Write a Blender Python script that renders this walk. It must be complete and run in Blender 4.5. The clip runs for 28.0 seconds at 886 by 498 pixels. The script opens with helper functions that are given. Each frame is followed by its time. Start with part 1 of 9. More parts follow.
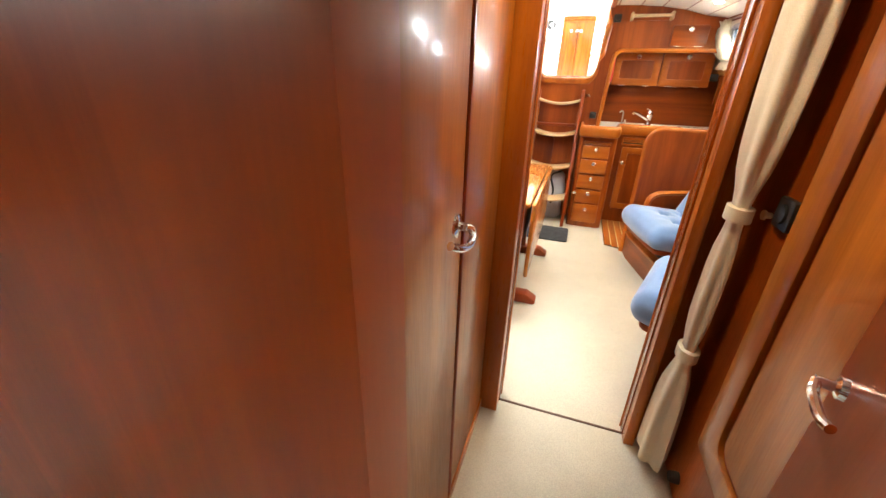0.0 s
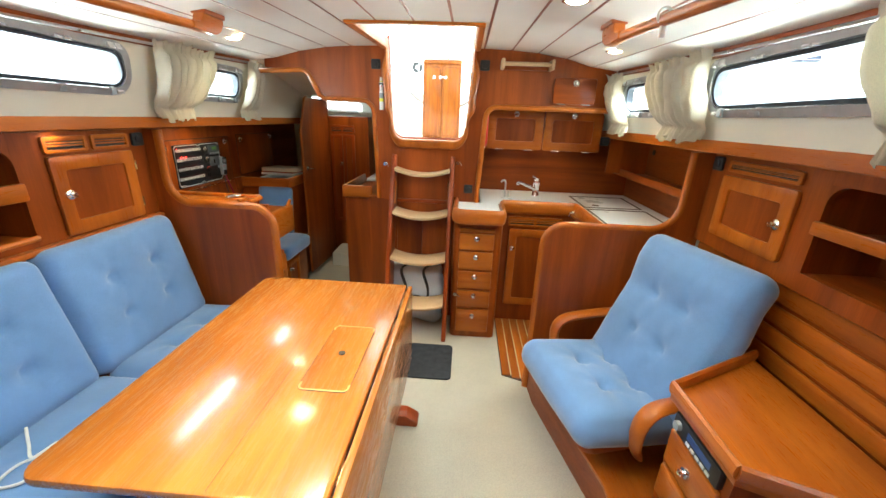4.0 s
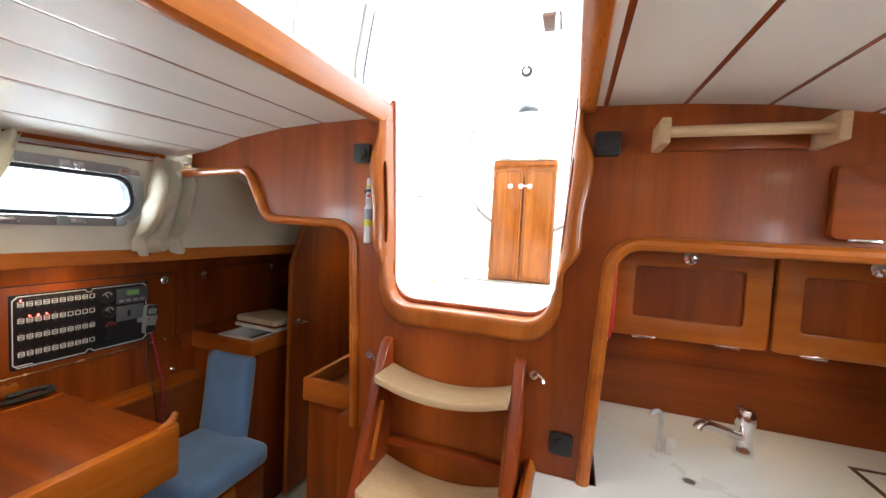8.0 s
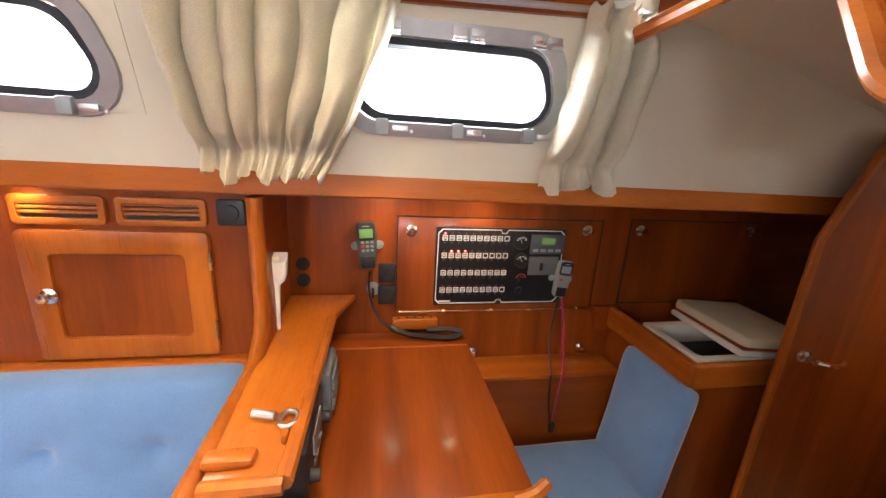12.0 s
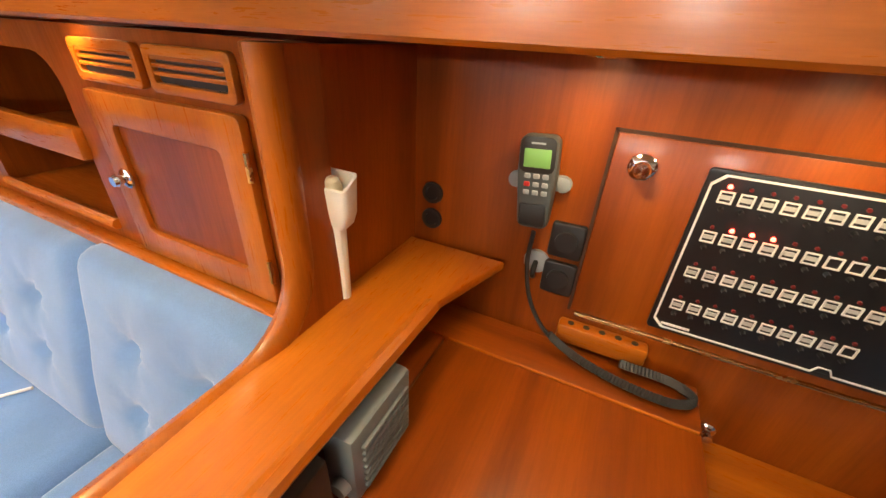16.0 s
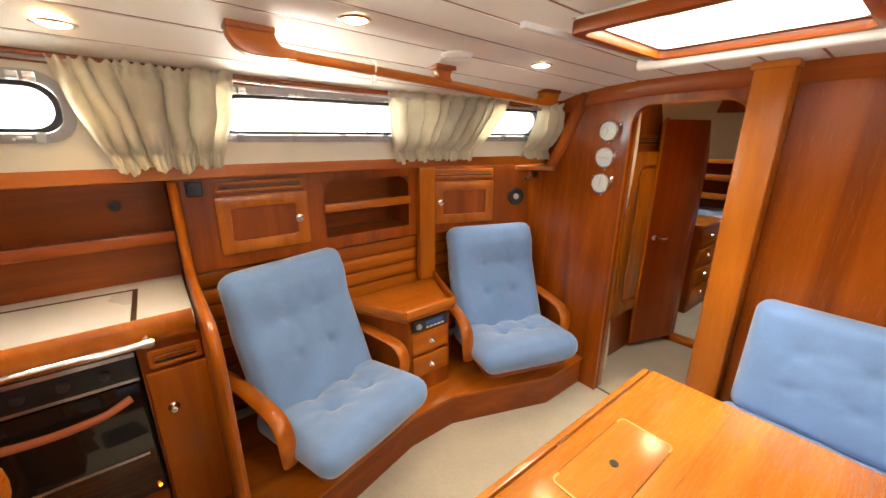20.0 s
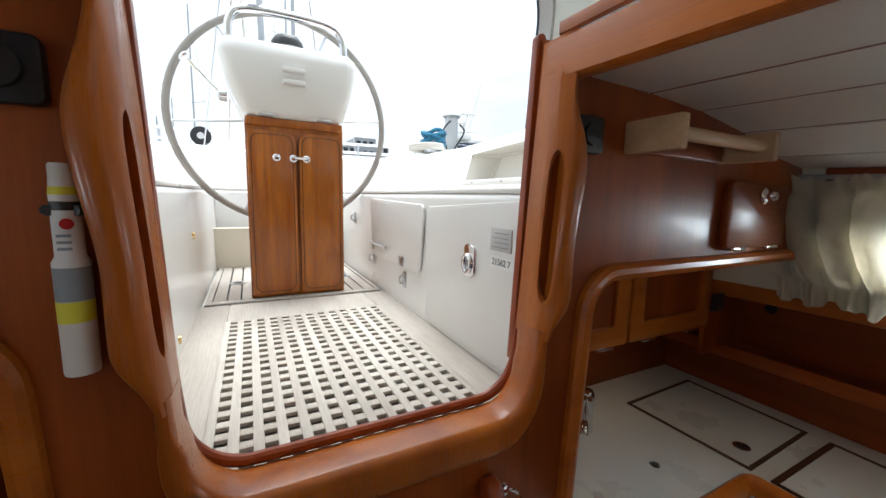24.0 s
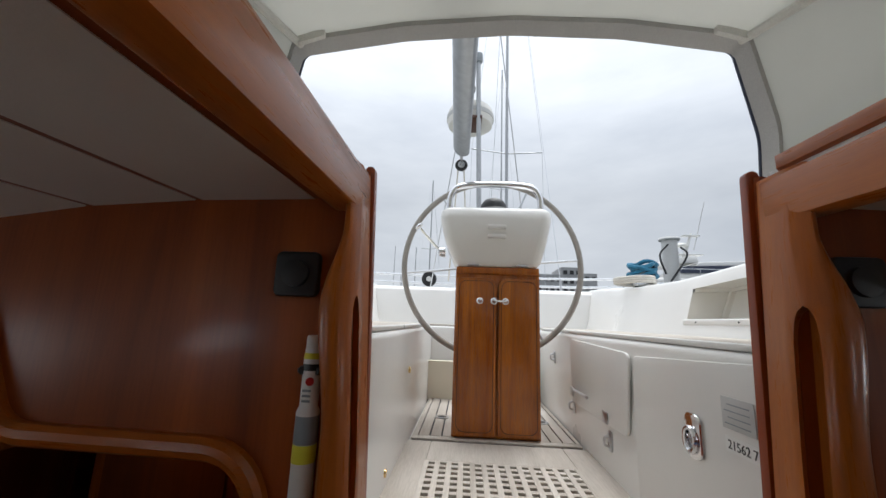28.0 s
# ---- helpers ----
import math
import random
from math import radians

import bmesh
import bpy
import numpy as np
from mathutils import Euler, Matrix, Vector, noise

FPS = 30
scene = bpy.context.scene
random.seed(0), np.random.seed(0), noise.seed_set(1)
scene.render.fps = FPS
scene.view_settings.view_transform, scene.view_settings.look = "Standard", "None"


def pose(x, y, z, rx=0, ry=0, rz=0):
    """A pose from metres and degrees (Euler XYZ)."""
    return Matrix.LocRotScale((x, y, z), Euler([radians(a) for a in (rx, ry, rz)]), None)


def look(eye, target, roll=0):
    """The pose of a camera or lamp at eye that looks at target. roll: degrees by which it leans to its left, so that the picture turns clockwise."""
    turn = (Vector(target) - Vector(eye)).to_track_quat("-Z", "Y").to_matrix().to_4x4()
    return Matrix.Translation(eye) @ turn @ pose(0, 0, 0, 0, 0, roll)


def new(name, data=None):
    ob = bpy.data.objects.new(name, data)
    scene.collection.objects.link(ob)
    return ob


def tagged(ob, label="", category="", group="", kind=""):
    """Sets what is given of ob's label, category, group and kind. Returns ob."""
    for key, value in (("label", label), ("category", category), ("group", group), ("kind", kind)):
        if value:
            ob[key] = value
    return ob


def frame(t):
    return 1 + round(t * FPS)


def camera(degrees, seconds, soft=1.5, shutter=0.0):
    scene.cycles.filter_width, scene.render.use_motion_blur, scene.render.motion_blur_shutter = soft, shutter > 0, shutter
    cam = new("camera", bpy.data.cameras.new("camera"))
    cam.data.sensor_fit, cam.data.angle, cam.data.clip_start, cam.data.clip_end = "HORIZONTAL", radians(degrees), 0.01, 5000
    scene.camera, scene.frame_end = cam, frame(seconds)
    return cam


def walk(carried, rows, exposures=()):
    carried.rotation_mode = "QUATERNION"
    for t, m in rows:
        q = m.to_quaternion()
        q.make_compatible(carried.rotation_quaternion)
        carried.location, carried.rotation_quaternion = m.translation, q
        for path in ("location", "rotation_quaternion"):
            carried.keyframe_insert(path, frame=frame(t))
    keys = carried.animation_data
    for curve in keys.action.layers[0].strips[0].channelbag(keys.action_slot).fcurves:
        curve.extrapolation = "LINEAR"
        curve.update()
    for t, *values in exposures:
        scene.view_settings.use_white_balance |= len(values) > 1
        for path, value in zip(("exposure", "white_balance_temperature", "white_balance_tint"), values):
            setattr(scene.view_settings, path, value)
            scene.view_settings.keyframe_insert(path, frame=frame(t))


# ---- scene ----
import collections

cam = camera(99.5, 28.0)
PATH = [
    (0, (0.175, -0.017, 1.281), (-0.403, 1.712, 0.458), 1.7),
    (0.5, (0.22, 0.207, 1.294), (-0.154, 1.996, 0.48), 2.1),
    (1, (0.205, 0.367, 1.314), (-0.09, 2.161, 0.481), 2.2),
    (1.5, (0.181, 0.536, 1.283), (-0.057, 2.342, 0.457), 2.2),
    (2, (0.193, 0.669, 1.305), (0.014, 2.487, 0.49), 2.2),
    (2.5, (0.195, 0.834, 1.32), (0.081, 2.671, 0.54), 2.1),
    (3, (0.239, 1.06, 1.366), (0.143, 2.912, 0.617), 2.1),
    (3.5, (0.252, 1.206, 1.43), (0.16, 3.069, 0.709), 2.2),
    (5.5, (0.302, 1.969, 1.539), (0.034, 3.903, 1.105), 2.2),
    (6, (0.276, 2.177, 1.549), (-0.116, 4.104, 1.181), 2.4),
    (6.5, (0.262, 2.396, 1.57), (-0.177, 4.34, 1.4), 2.5),
    (7, (0.299, 2.61, 1.573), (-0.144, 4.558, 1.487), 2.6),
    (7.5, (0.32, 2.824, 1.606), (-0.181, 4.758, 1.503), 2.4),
    (8, (0.283, 2.968, 1.569), (-0.371, 4.855, 1.459), 2.9),
    (8.5, (0.196, 3.096, 1.582), (-0.558, 4.944, 1.467), 3.4),
    (9, (0.183, 3.282, 1.641), (-0.716, 5.062, 1.483), 3.3),
    (9.5, (0.079, 3.317, 1.59), (-0.958, 5.025, 1.507), 2.8),
    (10, (0.034, 3.46, 1.619), (-1.473, 4.765, 1.461), 3.1),
    (10.5, (-0.004, 3.482, 1.597), (-1.786, 4.362, 1.371), 3.1),
    (11, (-0.09, 3.439, 1.561), (-1.977, 4.024, 1.247), 3.6),
    (11.5, (-0.276, 3.451, 1.53), (-2.179, 3.865, 1.075), 3.6),
    (12, (-0.419, 3.515, 1.502), (-2.315, 3.875, 0.978), 3.4),
    (12.5, (-0.518, 3.594, 1.492), (-2.387, 3.954, 0.878), 3.5),
    (14.5, (-1.058, 3.725, 1.414), (-2.805, 3.976, 0.473), 4.0),
    (15, (-1.107, 3.69, 1.396), (-2.812, 3.701, 0.35), 3.9),
    (15.5, (-1.057, 3.662, 1.381), (-2.744, 3.254, 0.387), 3.1),
    (16, (-1.004, 3.603, 1.389), (-2.578, 2.881, 0.389), 3.2),
    (16.5, (-0.924, 3.501, 1.428), (-2.339, 2.522, 0.408), 3.2),
    (17, (-0.839, 3.355, 1.462), (-2.068, 2.139, 0.457), 2.8),
    (17.5, (-0.773, 3.22, 1.479), (-1.76, 1.73, 0.581), 2.2),
    (18, (-0.702, 3.176, 1.515), (-1.223, 1.405, 0.748), 2.3),
    (18.5, (-0.622, 3.202, 1.533), (-0.471, 1.318, 0.879), 1.7),
    (19, (-0.554, 3.237, 1.525), (0.212, 1.492, 0.916), 0.8),
    (19.5, (-0.529, 3.281, 1.53), (0.71, 1.827, 0.936), 0.3),
    (20, (-0.474, 3.297, 1.541), (1.034, 2.115, 0.969), 0.2),
    (20.5, (-0.355, 3.291, 1.569), (1.313, 2.346, 0.999), 0.0),
    (22.5, (-0.089, 3.316, 1.623), (1.73, 4.039, 1.213), -0.1),
    (23, (-0.135, 3.394, 1.646), (1.378, 4.652, 1.286), 0.2),
    (23.5, (-0.167, 3.474, 1.676), (1.001, 5.068, 1.364), 0.9),
    (24, (-0.167, 3.522, 1.687), (0.742, 5.283, 1.419), 1.4),
    (24.5, (-0.14, 3.516, 1.713), (0.6, 5.364, 1.524), 1.7),
    (25, (-0.106, 3.515, 1.733), (0.389, 5.448, 1.606), 2.0),
    (25.5, (-0.126, 3.506, 1.763), (0.105, 5.491, 1.68), 2.2),
    (26, (-0.144, 3.487, 1.795), (-0.094, 5.485, 1.847), 2.2),
    (26.5, (-0.146, 3.461, 1.822), (-0.205, 5.447, 2.051), 2.1),
    (27, (-0.154, 3.453, 1.825), (-0.262, 5.417, 2.187), 2.0),
    (27.5, (-0.147, 3.481, 1.803), (-0.272, 5.436, 2.204), 2.0),
    (28, (-0.128, 3.509, 1.734), (-0.256, 5.469, 2.111), 2.2),
]
EXPOSURES = [(0.0, 3.9, 6800, 5), (0.5, 3.8, 6300, 5), (1.0, 3.6, 4800, -7), (2.0, 3.6, 5200, -5), (3.0, 3.35, 6500, -6), (3.5, 3.35, 6300, -5), (6.0, 3.4, 4900, -8), (7.2, 3.1, 4750, -8), (8.2, 2.85, 6300, 7), (9.0, 1.9, 6700, 13),
             (9.7, 1.0, 6500, 9), (10.3, 1.2, 6600, 9), (11.0, 3.0, 6700, 10), (12.0, 3.6, 6300, 9), (14.5, 4.15, 6900, 4), (16.5, 3.5, 7300, 6), (17.2, 3.3, 7500, 8), (18.0, 3.25, 7900, 9), (20.5, 3.15, 7700, 8),
             (22.5, 2.95, 6000, 2), (23.1, 2.3, 5600, -4), (24.0, 1.0, 6000, 5), (25.0, 0.45, 6600, 12), (26.5, 0.2, 6200, 9), (28.0, 0.15, 6150, 8)]
walk(cam, [(t, look(eye, target, roll)) for t, eye, target, roll in PATH], EXPOSURES)

# ---- world and daylight: an overcast marina sky ----
SUN_ELEV, SUN_TURN = radians(74), radians(0)
world = bpy.data.worlds.new("overcast")
scene.world = world
world.use_nodes = True
wn, wl = world.node_tree.nodes, world.node_tree.links
wn.clear()
sky = wn.new("ShaderNodeTexSky")
sky.sky_type, sky.sun_disc = "NISHITA", False
sky.sun_elevation, sky.sun_rotation = SUN_ELEV, SUN_TURN
sky.air_density, sky.dust_density, sky.ozone_density = 1.0, 6.0, 1.0
coord = wn.new("ShaderNodeTexCoord")
warp = wn.new("ShaderNodeMapping")
warp.inputs["Scale"].default_value = (1.0, 1.0, 3.2)
clouds = wn.new("ShaderNodeTexNoise")
clouds.inputs["Scale"].default_value, clouds.inputs["Detail"].default_value, clouds.inputs["Roughness"].default_value = 2.3, 6.0, 0.55
ramp = wn.new("ShaderNodeValToRGB")
ramp.color_ramp.elements[0].position, ramp.color_ramp.elements[0].color = 0.32, (5.8, 6.0, 6.4, 1)
ramp.color_ramp.elements[1].position, ramp.color_ramp.elements[1].color = 0.68, (7.5, 7.6, 7.85, 1)
mixc = wn.new("ShaderNodeMix")
mixc.data_type = "RGBA"
mixc.inputs[0].default_value = 0.93
backg, wout = wn.new("ShaderNodeBackground"), wn.new("ShaderNodeOutputWorld")
backg.inputs["Strength"].default_value = 0.088
wl.new(coord.outputs["Generated"], warp.inputs["Vector"])
wl.new(warp.outputs["Vector"], clouds.inputs["Vector"])
wl.new(clouds.outputs["Fac"], ramp.inputs["Fac"])
wl.new(sky.outputs["Color"], mixc.inputs[6])
wl.new(ramp.outputs["Color"], mixc.inputs[7])
# an overcast sky brightens towards its zenith
split = wn.new("ShaderNodeSeparateXYZ")
rise = wn.new("ShaderNodeMapRange")
rise.inputs["From Min"].default_value, rise.inputs["From Max"].default_value = 0.3, 1.0
rise.inputs["To Min"].default_value, rise.inputs["To Max"].default_value = 1.0, 2.3
lift_mix = wn.new("ShaderNodeVectorMath")
lift_mix.operation = "SCALE"
wl.new(coord.outputs["Generated"], split.inputs[0])
wl.new(split.outputs["Z"], rise.inputs["Value"])
wl.new(mixc.outputs[2], lift_mix.inputs[0])
wl.new(rise.outputs["Result"], lift_mix.inputs["Scale"])
wl.new(lift_mix.outputs[0], backg.inputs["Color"])
wl.new(backg.outputs["Background"], wout.inputs["Surface"])
sun_data = bpy.data.lights.new("sun", "SUN")
sun_data.energy, sun_data.angle, sun_data.color = 2.35, radians(40), (1.0, 0.97, 0.93)
new("sun", sun_data).matrix_world = pose(0, 0, 8, 90 - math.degrees(SUN_ELEV), 0, 165)


def window_light(name, at, aim, wide, high, watts):
    """Sky light entering by an opening."""
    data = bpy.data.lights.new(name, "AREA")
    data.shape, data.size, data.size_y, data.energy, data.color = "RECTANGLE", wide, high, watts, (0.93, 0.97, 1.0)
    lamp = new(name, data)
    lamp.matrix_world = look(at, aim)
    return lamp


for side in (-1, 1):
    for y0, wide in ((1.61, 0.20), (2.76, 0.52), (3.73, 0.28)):
        galley = side > 0 and y0 > 3.5
        window_light("window_light", (side * 1.29, y0, 1.60), (0.95 if galley else 0, y0 - 0.1 * galley, 0.9 if galley else 1.0), wide, 0.16, 1.9 if galley else 0.6 + 0.9 * (wide > 0.4))
window_light("hatch_light", (-0.1, 1.95, 1.93), (-0.1, 1.95, 0), 0.5, 0.5, 1.6)
window_light("hatch_light", (0.255, -0.675, 1.93), (0.255, -0.675, 0), 0.48, 0.52, 0.07)

# ---- tools: meshes, things and parts ----
def bm_box(x0, x1, y0, y1, z0, z1, bev=0.0, seg=2):
    bm = bmesh.new()
    bmesh.ops.create_cube(bm, size=1)
    for v in bm.verts:
        v.co = ((x0 + x1) / 2 + v.co.x * (x1 - x0), (y0 + y1) / 2 + v.co.y * (y1 - y0), (z0 + z1) / 2 + v.co.z * (z1 - z0))
    if bev:
        bmesh.ops.bevel(bm, geom=bm.edges[:], offset=bev, segments=seg, profile=0.5, affect="EDGES")
    return bm


def rounded(pts, r, n=5):
    """The polygon with its corners rounded; r is one radius or one for each corner."""
    out, k = [], len(pts)
    for i in range(k):
        rad = r[i] if isinstance(r, (list, tuple)) else r
        p, a, b = Vector(pts[i]), Vector(pts[i - 1]), Vector(pts[(i + 1) % k])
        u, v = (a - p), (b - p)
        if rad <= 0 or u.length < 1e-6 or v.length < 1e-6:
            out.append(tuple(p))
            continue
        u.normalize(), v.normalize()
        half = u.angle(v) / 2
        if half > radians(88):
            out.append(tuple(p))
            continue
        d = min(rad / math.tan(half), 0.49 * (a - p).length, 0.49 * (b - p).length)
        rr = d * math.tan(half)
        c = p + (u + v).normalized() * (rr / math.sin(half))
        s, e = p + u * d - c, p + v * d - c
        turn = s.angle_signed(e)
        for j in range(n + 1):
            ang = -turn * j / n
            out.append(tuple(c + Vector((s.x * math.cos(ang) - s.y * math.sin(ang), s.x * math.sin(ang) + s.y * math.cos(ang)))))
    return out


def lift(axis, p, h):
    return {"x": (h, p[0], p[1]), "y": (p[0], h, p[1]), "z": (p[0], p[1], h)}[axis]


def bm_prism(pts, axis, a, b, bev=0.0, seg=2):
    """A plate of outline pts between the heights a and b along an axis (x: pts are y, z; y: x, z; z: x, y)."""
    bm = bmesh.new()
    lo = [bm.verts.new(lift(axis, p, a)) for p in pts]
    hi = [bm.verts.new(lift(axis, p, b)) for p in pts]
    caps = [bm.faces.new(lo), bm.faces.new(hi)]
    n = len(pts)
    for i in range(n):
        bm.faces.new((lo[i], lo[(i + 1) % n], hi[(i + 1) % n], hi[i]))
    bmesh.ops.recalc_face_normals(bm, faces=bm.faces[:])
    if bev:
        edges = list({e for f in caps for e in f.edges})
        bmesh.ops.bevel(bm, geom=edges, offset=bev, segments=seg, profile=0.5, affect="EDGES", clamp_overlap=True)
    return bm


def bm_ring(outer, inner, axis, a, b, bev=0.0):
    """A flat frame between two outlines with the same number of points."""
    bm = bmesh.new()
    n = len(outer)
    rows = [[bm.verts.new(lift(axis, p, h)) for p in q] for q, h in ((outer, a), (outer, b), (inner, b), (inner, a))]
    for i in range(n):
        for j in range(4):
            bm.faces.new((rows[j][i], rows[j][(i + 1) % n], rows[(j + 1) % 4][(i + 1) % n], rows[(j + 1) % 4][i]))
    bmesh.ops.recalc_face_normals(bm, faces=bm.faces[:])
    if bev:
        edges = [e for e in bm.edges if e.calc_face_angle(0) > 0.9]
        bmesh.ops.bevel(bm, geom=edges, offset=bev, segments=2, profile=0.5, affect="EDGES")
    return bm


def bm_tube(path, r, n=10, closed=False, squash=(1.0, 1.0), up=None):
    """A round or oval bar along a path; r is one radius or one for each point."""
    bm = bmesh.new()
    pts = [Vector(p) for p in path]
    k = len(pts)
    rings, side = [], None
    for i, p in enumerate(pts):
        a = pts[i - 1] if (i or closed) else p
        b = pts[(i + 1) % k] if (i < k - 1 or closed) else p
        t = (b - a).normalized()
        if side is None:
            side = t.orthogonal().normalized() if up is None else t.cross(Vector(up)).normalized()
        side = (side - t * side.dot(t)).normalized()
        other = t.cross(side)
        rad = r[i] if isinstance(r, (list, tuple)) else r
        rings.append([bm.verts.new(p + (side * math.cos(q) * squash[0] + other * math.sin(q) * squash[1]) * rad)
                      for q in [2 * math.pi * j / n for j in range(n)]])
    for i in range(k if closed else k - 1):
        s, e = rings[i], rings[(i + 1) % k]
        for j in range(n):
            bm.faces.new((s[j], s[(j + 1) % n], e[(j + 1) % n], e[j]))
    if not closed:
        bm.faces.new(rings[0][::-1])
        bm.faces.new(rings[-1])
    bmesh.ops.recalc_face_normals(bm, faces=bm.faces[:])
    return bm


def bm_lathe(profile, at, axis="z", n=24):
    """A turned body: profile of (radius, height) along an axis from at."""
    bm = bmesh.new()
    d = Vector({"x": (1, 0, 0), "y": (0, 1, 0), "z": (0, 0, 1)}.get(axis, axis)).normalized() if isinstance(axis, str) else Vector(axis).normalized()
    u = d.orthogonal().normalized()
    v = d.cross(u)
    rings = []
    for r, h in profile:
        c = Vector(at) + d * h
        rings.append([bm.verts.new(c + (u * math.cos(q) + v * math.sin(q)) * max(r, 1e-5)) for q in [2 * math.pi * j / n for j in range(n)]])
    for s, e in zip(rings, rings[1:]):
        for j in range(n):
            bm.faces.new((s[j], s[(j + 1) % n], e[(j + 1) % n], e[j]))
    bm.faces.new(rings[0][::-1]), bm.faces.new(rings[-1])
    bmesh.ops.recalc_face_normals(bm, faces=bm.faces[:])
    return bm


def join(*bms):
    out = bmesh.new()
    for bm in bms:
        me = bpy.data.meshes.new("tmp")
        bm.to_mesh(me), bm.free()
        out.from_mesh(me)
        bpy.data.meshes.remove(me)
    return out


def moved(bm, m):
    bmesh.ops.transform(bm, matrix=m, verts=bm.verts[:])
    return bm


def smooth_path(pts, n=6):
    """A curve through the points."""
    q = [Vector(p) for p in pts]
    q = [q[0] * 2 - q[1]] + q + [q[-1] * 2 - q[-2]]
    out = []
    for i in range(1, len(q) - 2):
        for j in range(n):
            t = j / n
            a, b, c, d = q[i - 1:i + 3]
            out.append(tuple(0.5 * ((2 * b) + (c - a) * t + (2 * a - 5 * b + 4 * c - d) * t * t + (3 * b - a - 3 * c + d) * t ** 3)))
    out.append(tuple(q[-2]))
    return out


def thing(name, base, label, category, group="", kind=""):
    ob = new(name)
    ob.empty_display_size = 0.05
    ob.matrix_world = Matrix.Translation(base)
    return tagged(ob, label, category, group, kind)


def world_of(ob):
    m = ob.matrix_basis.copy()
    while ob.parent:
        ob = ob.parent
        m = ob.matrix_basis @ m
    return m


def mesh_from(bm, mat, sharp=35):
    me = bpy.data.meshes.new("mesh")
    bm.to_mesh(me), bm.free()
    me.polygons.foreach_set("use_smooth", [True] * len(me.polygons))
    me.set_sharp_from_angle(angle=radians(sharp))
    for m in (mat if isinstance(mat, (list, tuple)) else [mat]):
        me.materials.append(m)
    return me


def part(name, bm, mat, parent=None, label="", sharp=35):
    """One mesh object under a thing or part; the bmesh is in world places."""
    if parent is not None:
        bmesh.ops.transform(bm, matrix=world_of(parent).inverted(), verts=bm.verts[:])
    ob = new(name, mesh_from(bm, mat, sharp))
    if parent is not None:
        ob.parent = parent
    return tagged(ob, label)


def solid(name, bm, mat, label, category, group="", kind="", sharp=35):
    """A top-level thing or piece of the setting that is one mesh."""
    return tagged(part(name, bm, mat, None, "", sharp), label, category, group, kind)


def bm_cushion(x0, x1, y0, y1, z0, z1, r=0.05, puff=0.012, tufts=(), depth=0.02, nx=20, ny=20, nz=5, wob=0.004, seed=0):
    """A soft rounded pad; tufts are (u, v) places on its upper face, 0 to 1."""
    bm = bmesh.new()
    hx, hy, hz = (x1 - x0) / 2, (y1 - y0) / 2, (z1 - z0) / 2
    r = min(r, hz, hx, hy)
    grid = {}

    def vert(i, j, k):
        key = (i, j, k)
        if key not in grid:
            p = Vector((hx * (2 * i / nx - 1), hy * (2 * j / ny - 1), hz * (2 * k / nz - 1)))
            q = Vector([max(-h + r, min(h - r, c)) for c, h in zip(p, (hx, hy, hz))])
            d = p - q
            if d.length > 1e-9:
                m = max(abs(d.x), abs(d.y), abs(d.z))
                p = q + d.normalized() * m
            u, v = i / nx, j / ny
            soft = 16 * u * (1 - u) * v * (1 - v)
            w = 2 * k / nz - 1
            p.z += puff * soft ** 0.6 * w + wob * noise.noise(Vector((p.x * 6 + seed * 3.1, p.y * 6, p.z * 4 + seed)))
            if w > 0.3:
                for a, b in tufts:
                    du, dv = (u - a) * 2 * hx, (v - b) * 2 * hy
                    g = math.hypot(du, dv)
                    p.z -= depth * (math.exp(-(g / 0.024) ** 2) * 0.7 + math.exp(-g / 0.055) * 0.8 * (1 + 0.25 * math.sin(7 * math.atan2(dv, du) + 9 * a + seed))) * w
            grid[key] = bm.verts.new(p)
        return grid[key]

    def quad(*c):
        vs = [vert(*q) for q in c]
        if len(set(vs)) == 4:
            bm.faces.new(vs)
    for i in range(nx):
        for j in range(ny):
            quad((i, j, nz), (i + 1, j, nz), (i + 1, j + 1, nz), (i, j + 1, nz))
            quad((i, j, 0), (i, j + 1, 0), (i + 1, j + 1, 0), (i + 1, j, 0))
    for k in range(nz):
        for i in range(nx):
            quad((i, 0, k), (i + 1, 0, k), (i + 1, 0, k + 1), (i, 0, k + 1))
            quad((i, ny, k), (i, ny, k + 1), (i + 1, ny, k + 1), (i + 1, ny, k))
        for j in range(ny):
            quad((0, j, k), (0, j, k + 1), (0, j + 1, k + 1), (0, j + 1, k))
            quad((nx, j, k), (nx, j + 1, k), (nx, j + 1, k + 1), (nx, j, k + 1))
    return moved(bm, Matrix.Translation(((x0 + x1) / 2, (y0 + y1) / 2, (z0 + z1) / 2)))


# ---- materials ----
def shader(name, color, rough=0.5, metal=0.0, coat=0.0, coat_rough=0.1, sheen=0.0):
    m = bpy.data.materials.new(name)
    m.use_nodes = True
    b = m.node_tree.nodes["Principled BSDF"]
    b.inputs["Base Color"].default_value = (*color, 1)
    b.inputs["Roughness"].default_value, b.inputs["Metallic"].default_value = rough, metal
    b.inputs["Coat Weight"].default_value, b.inputs["Coat Roughness"].default_value = coat, coat_rough
    b.inputs["Sheen Weight"].default_value = sheen
    return m, m.node_tree.nodes, m.node_tree.links, b


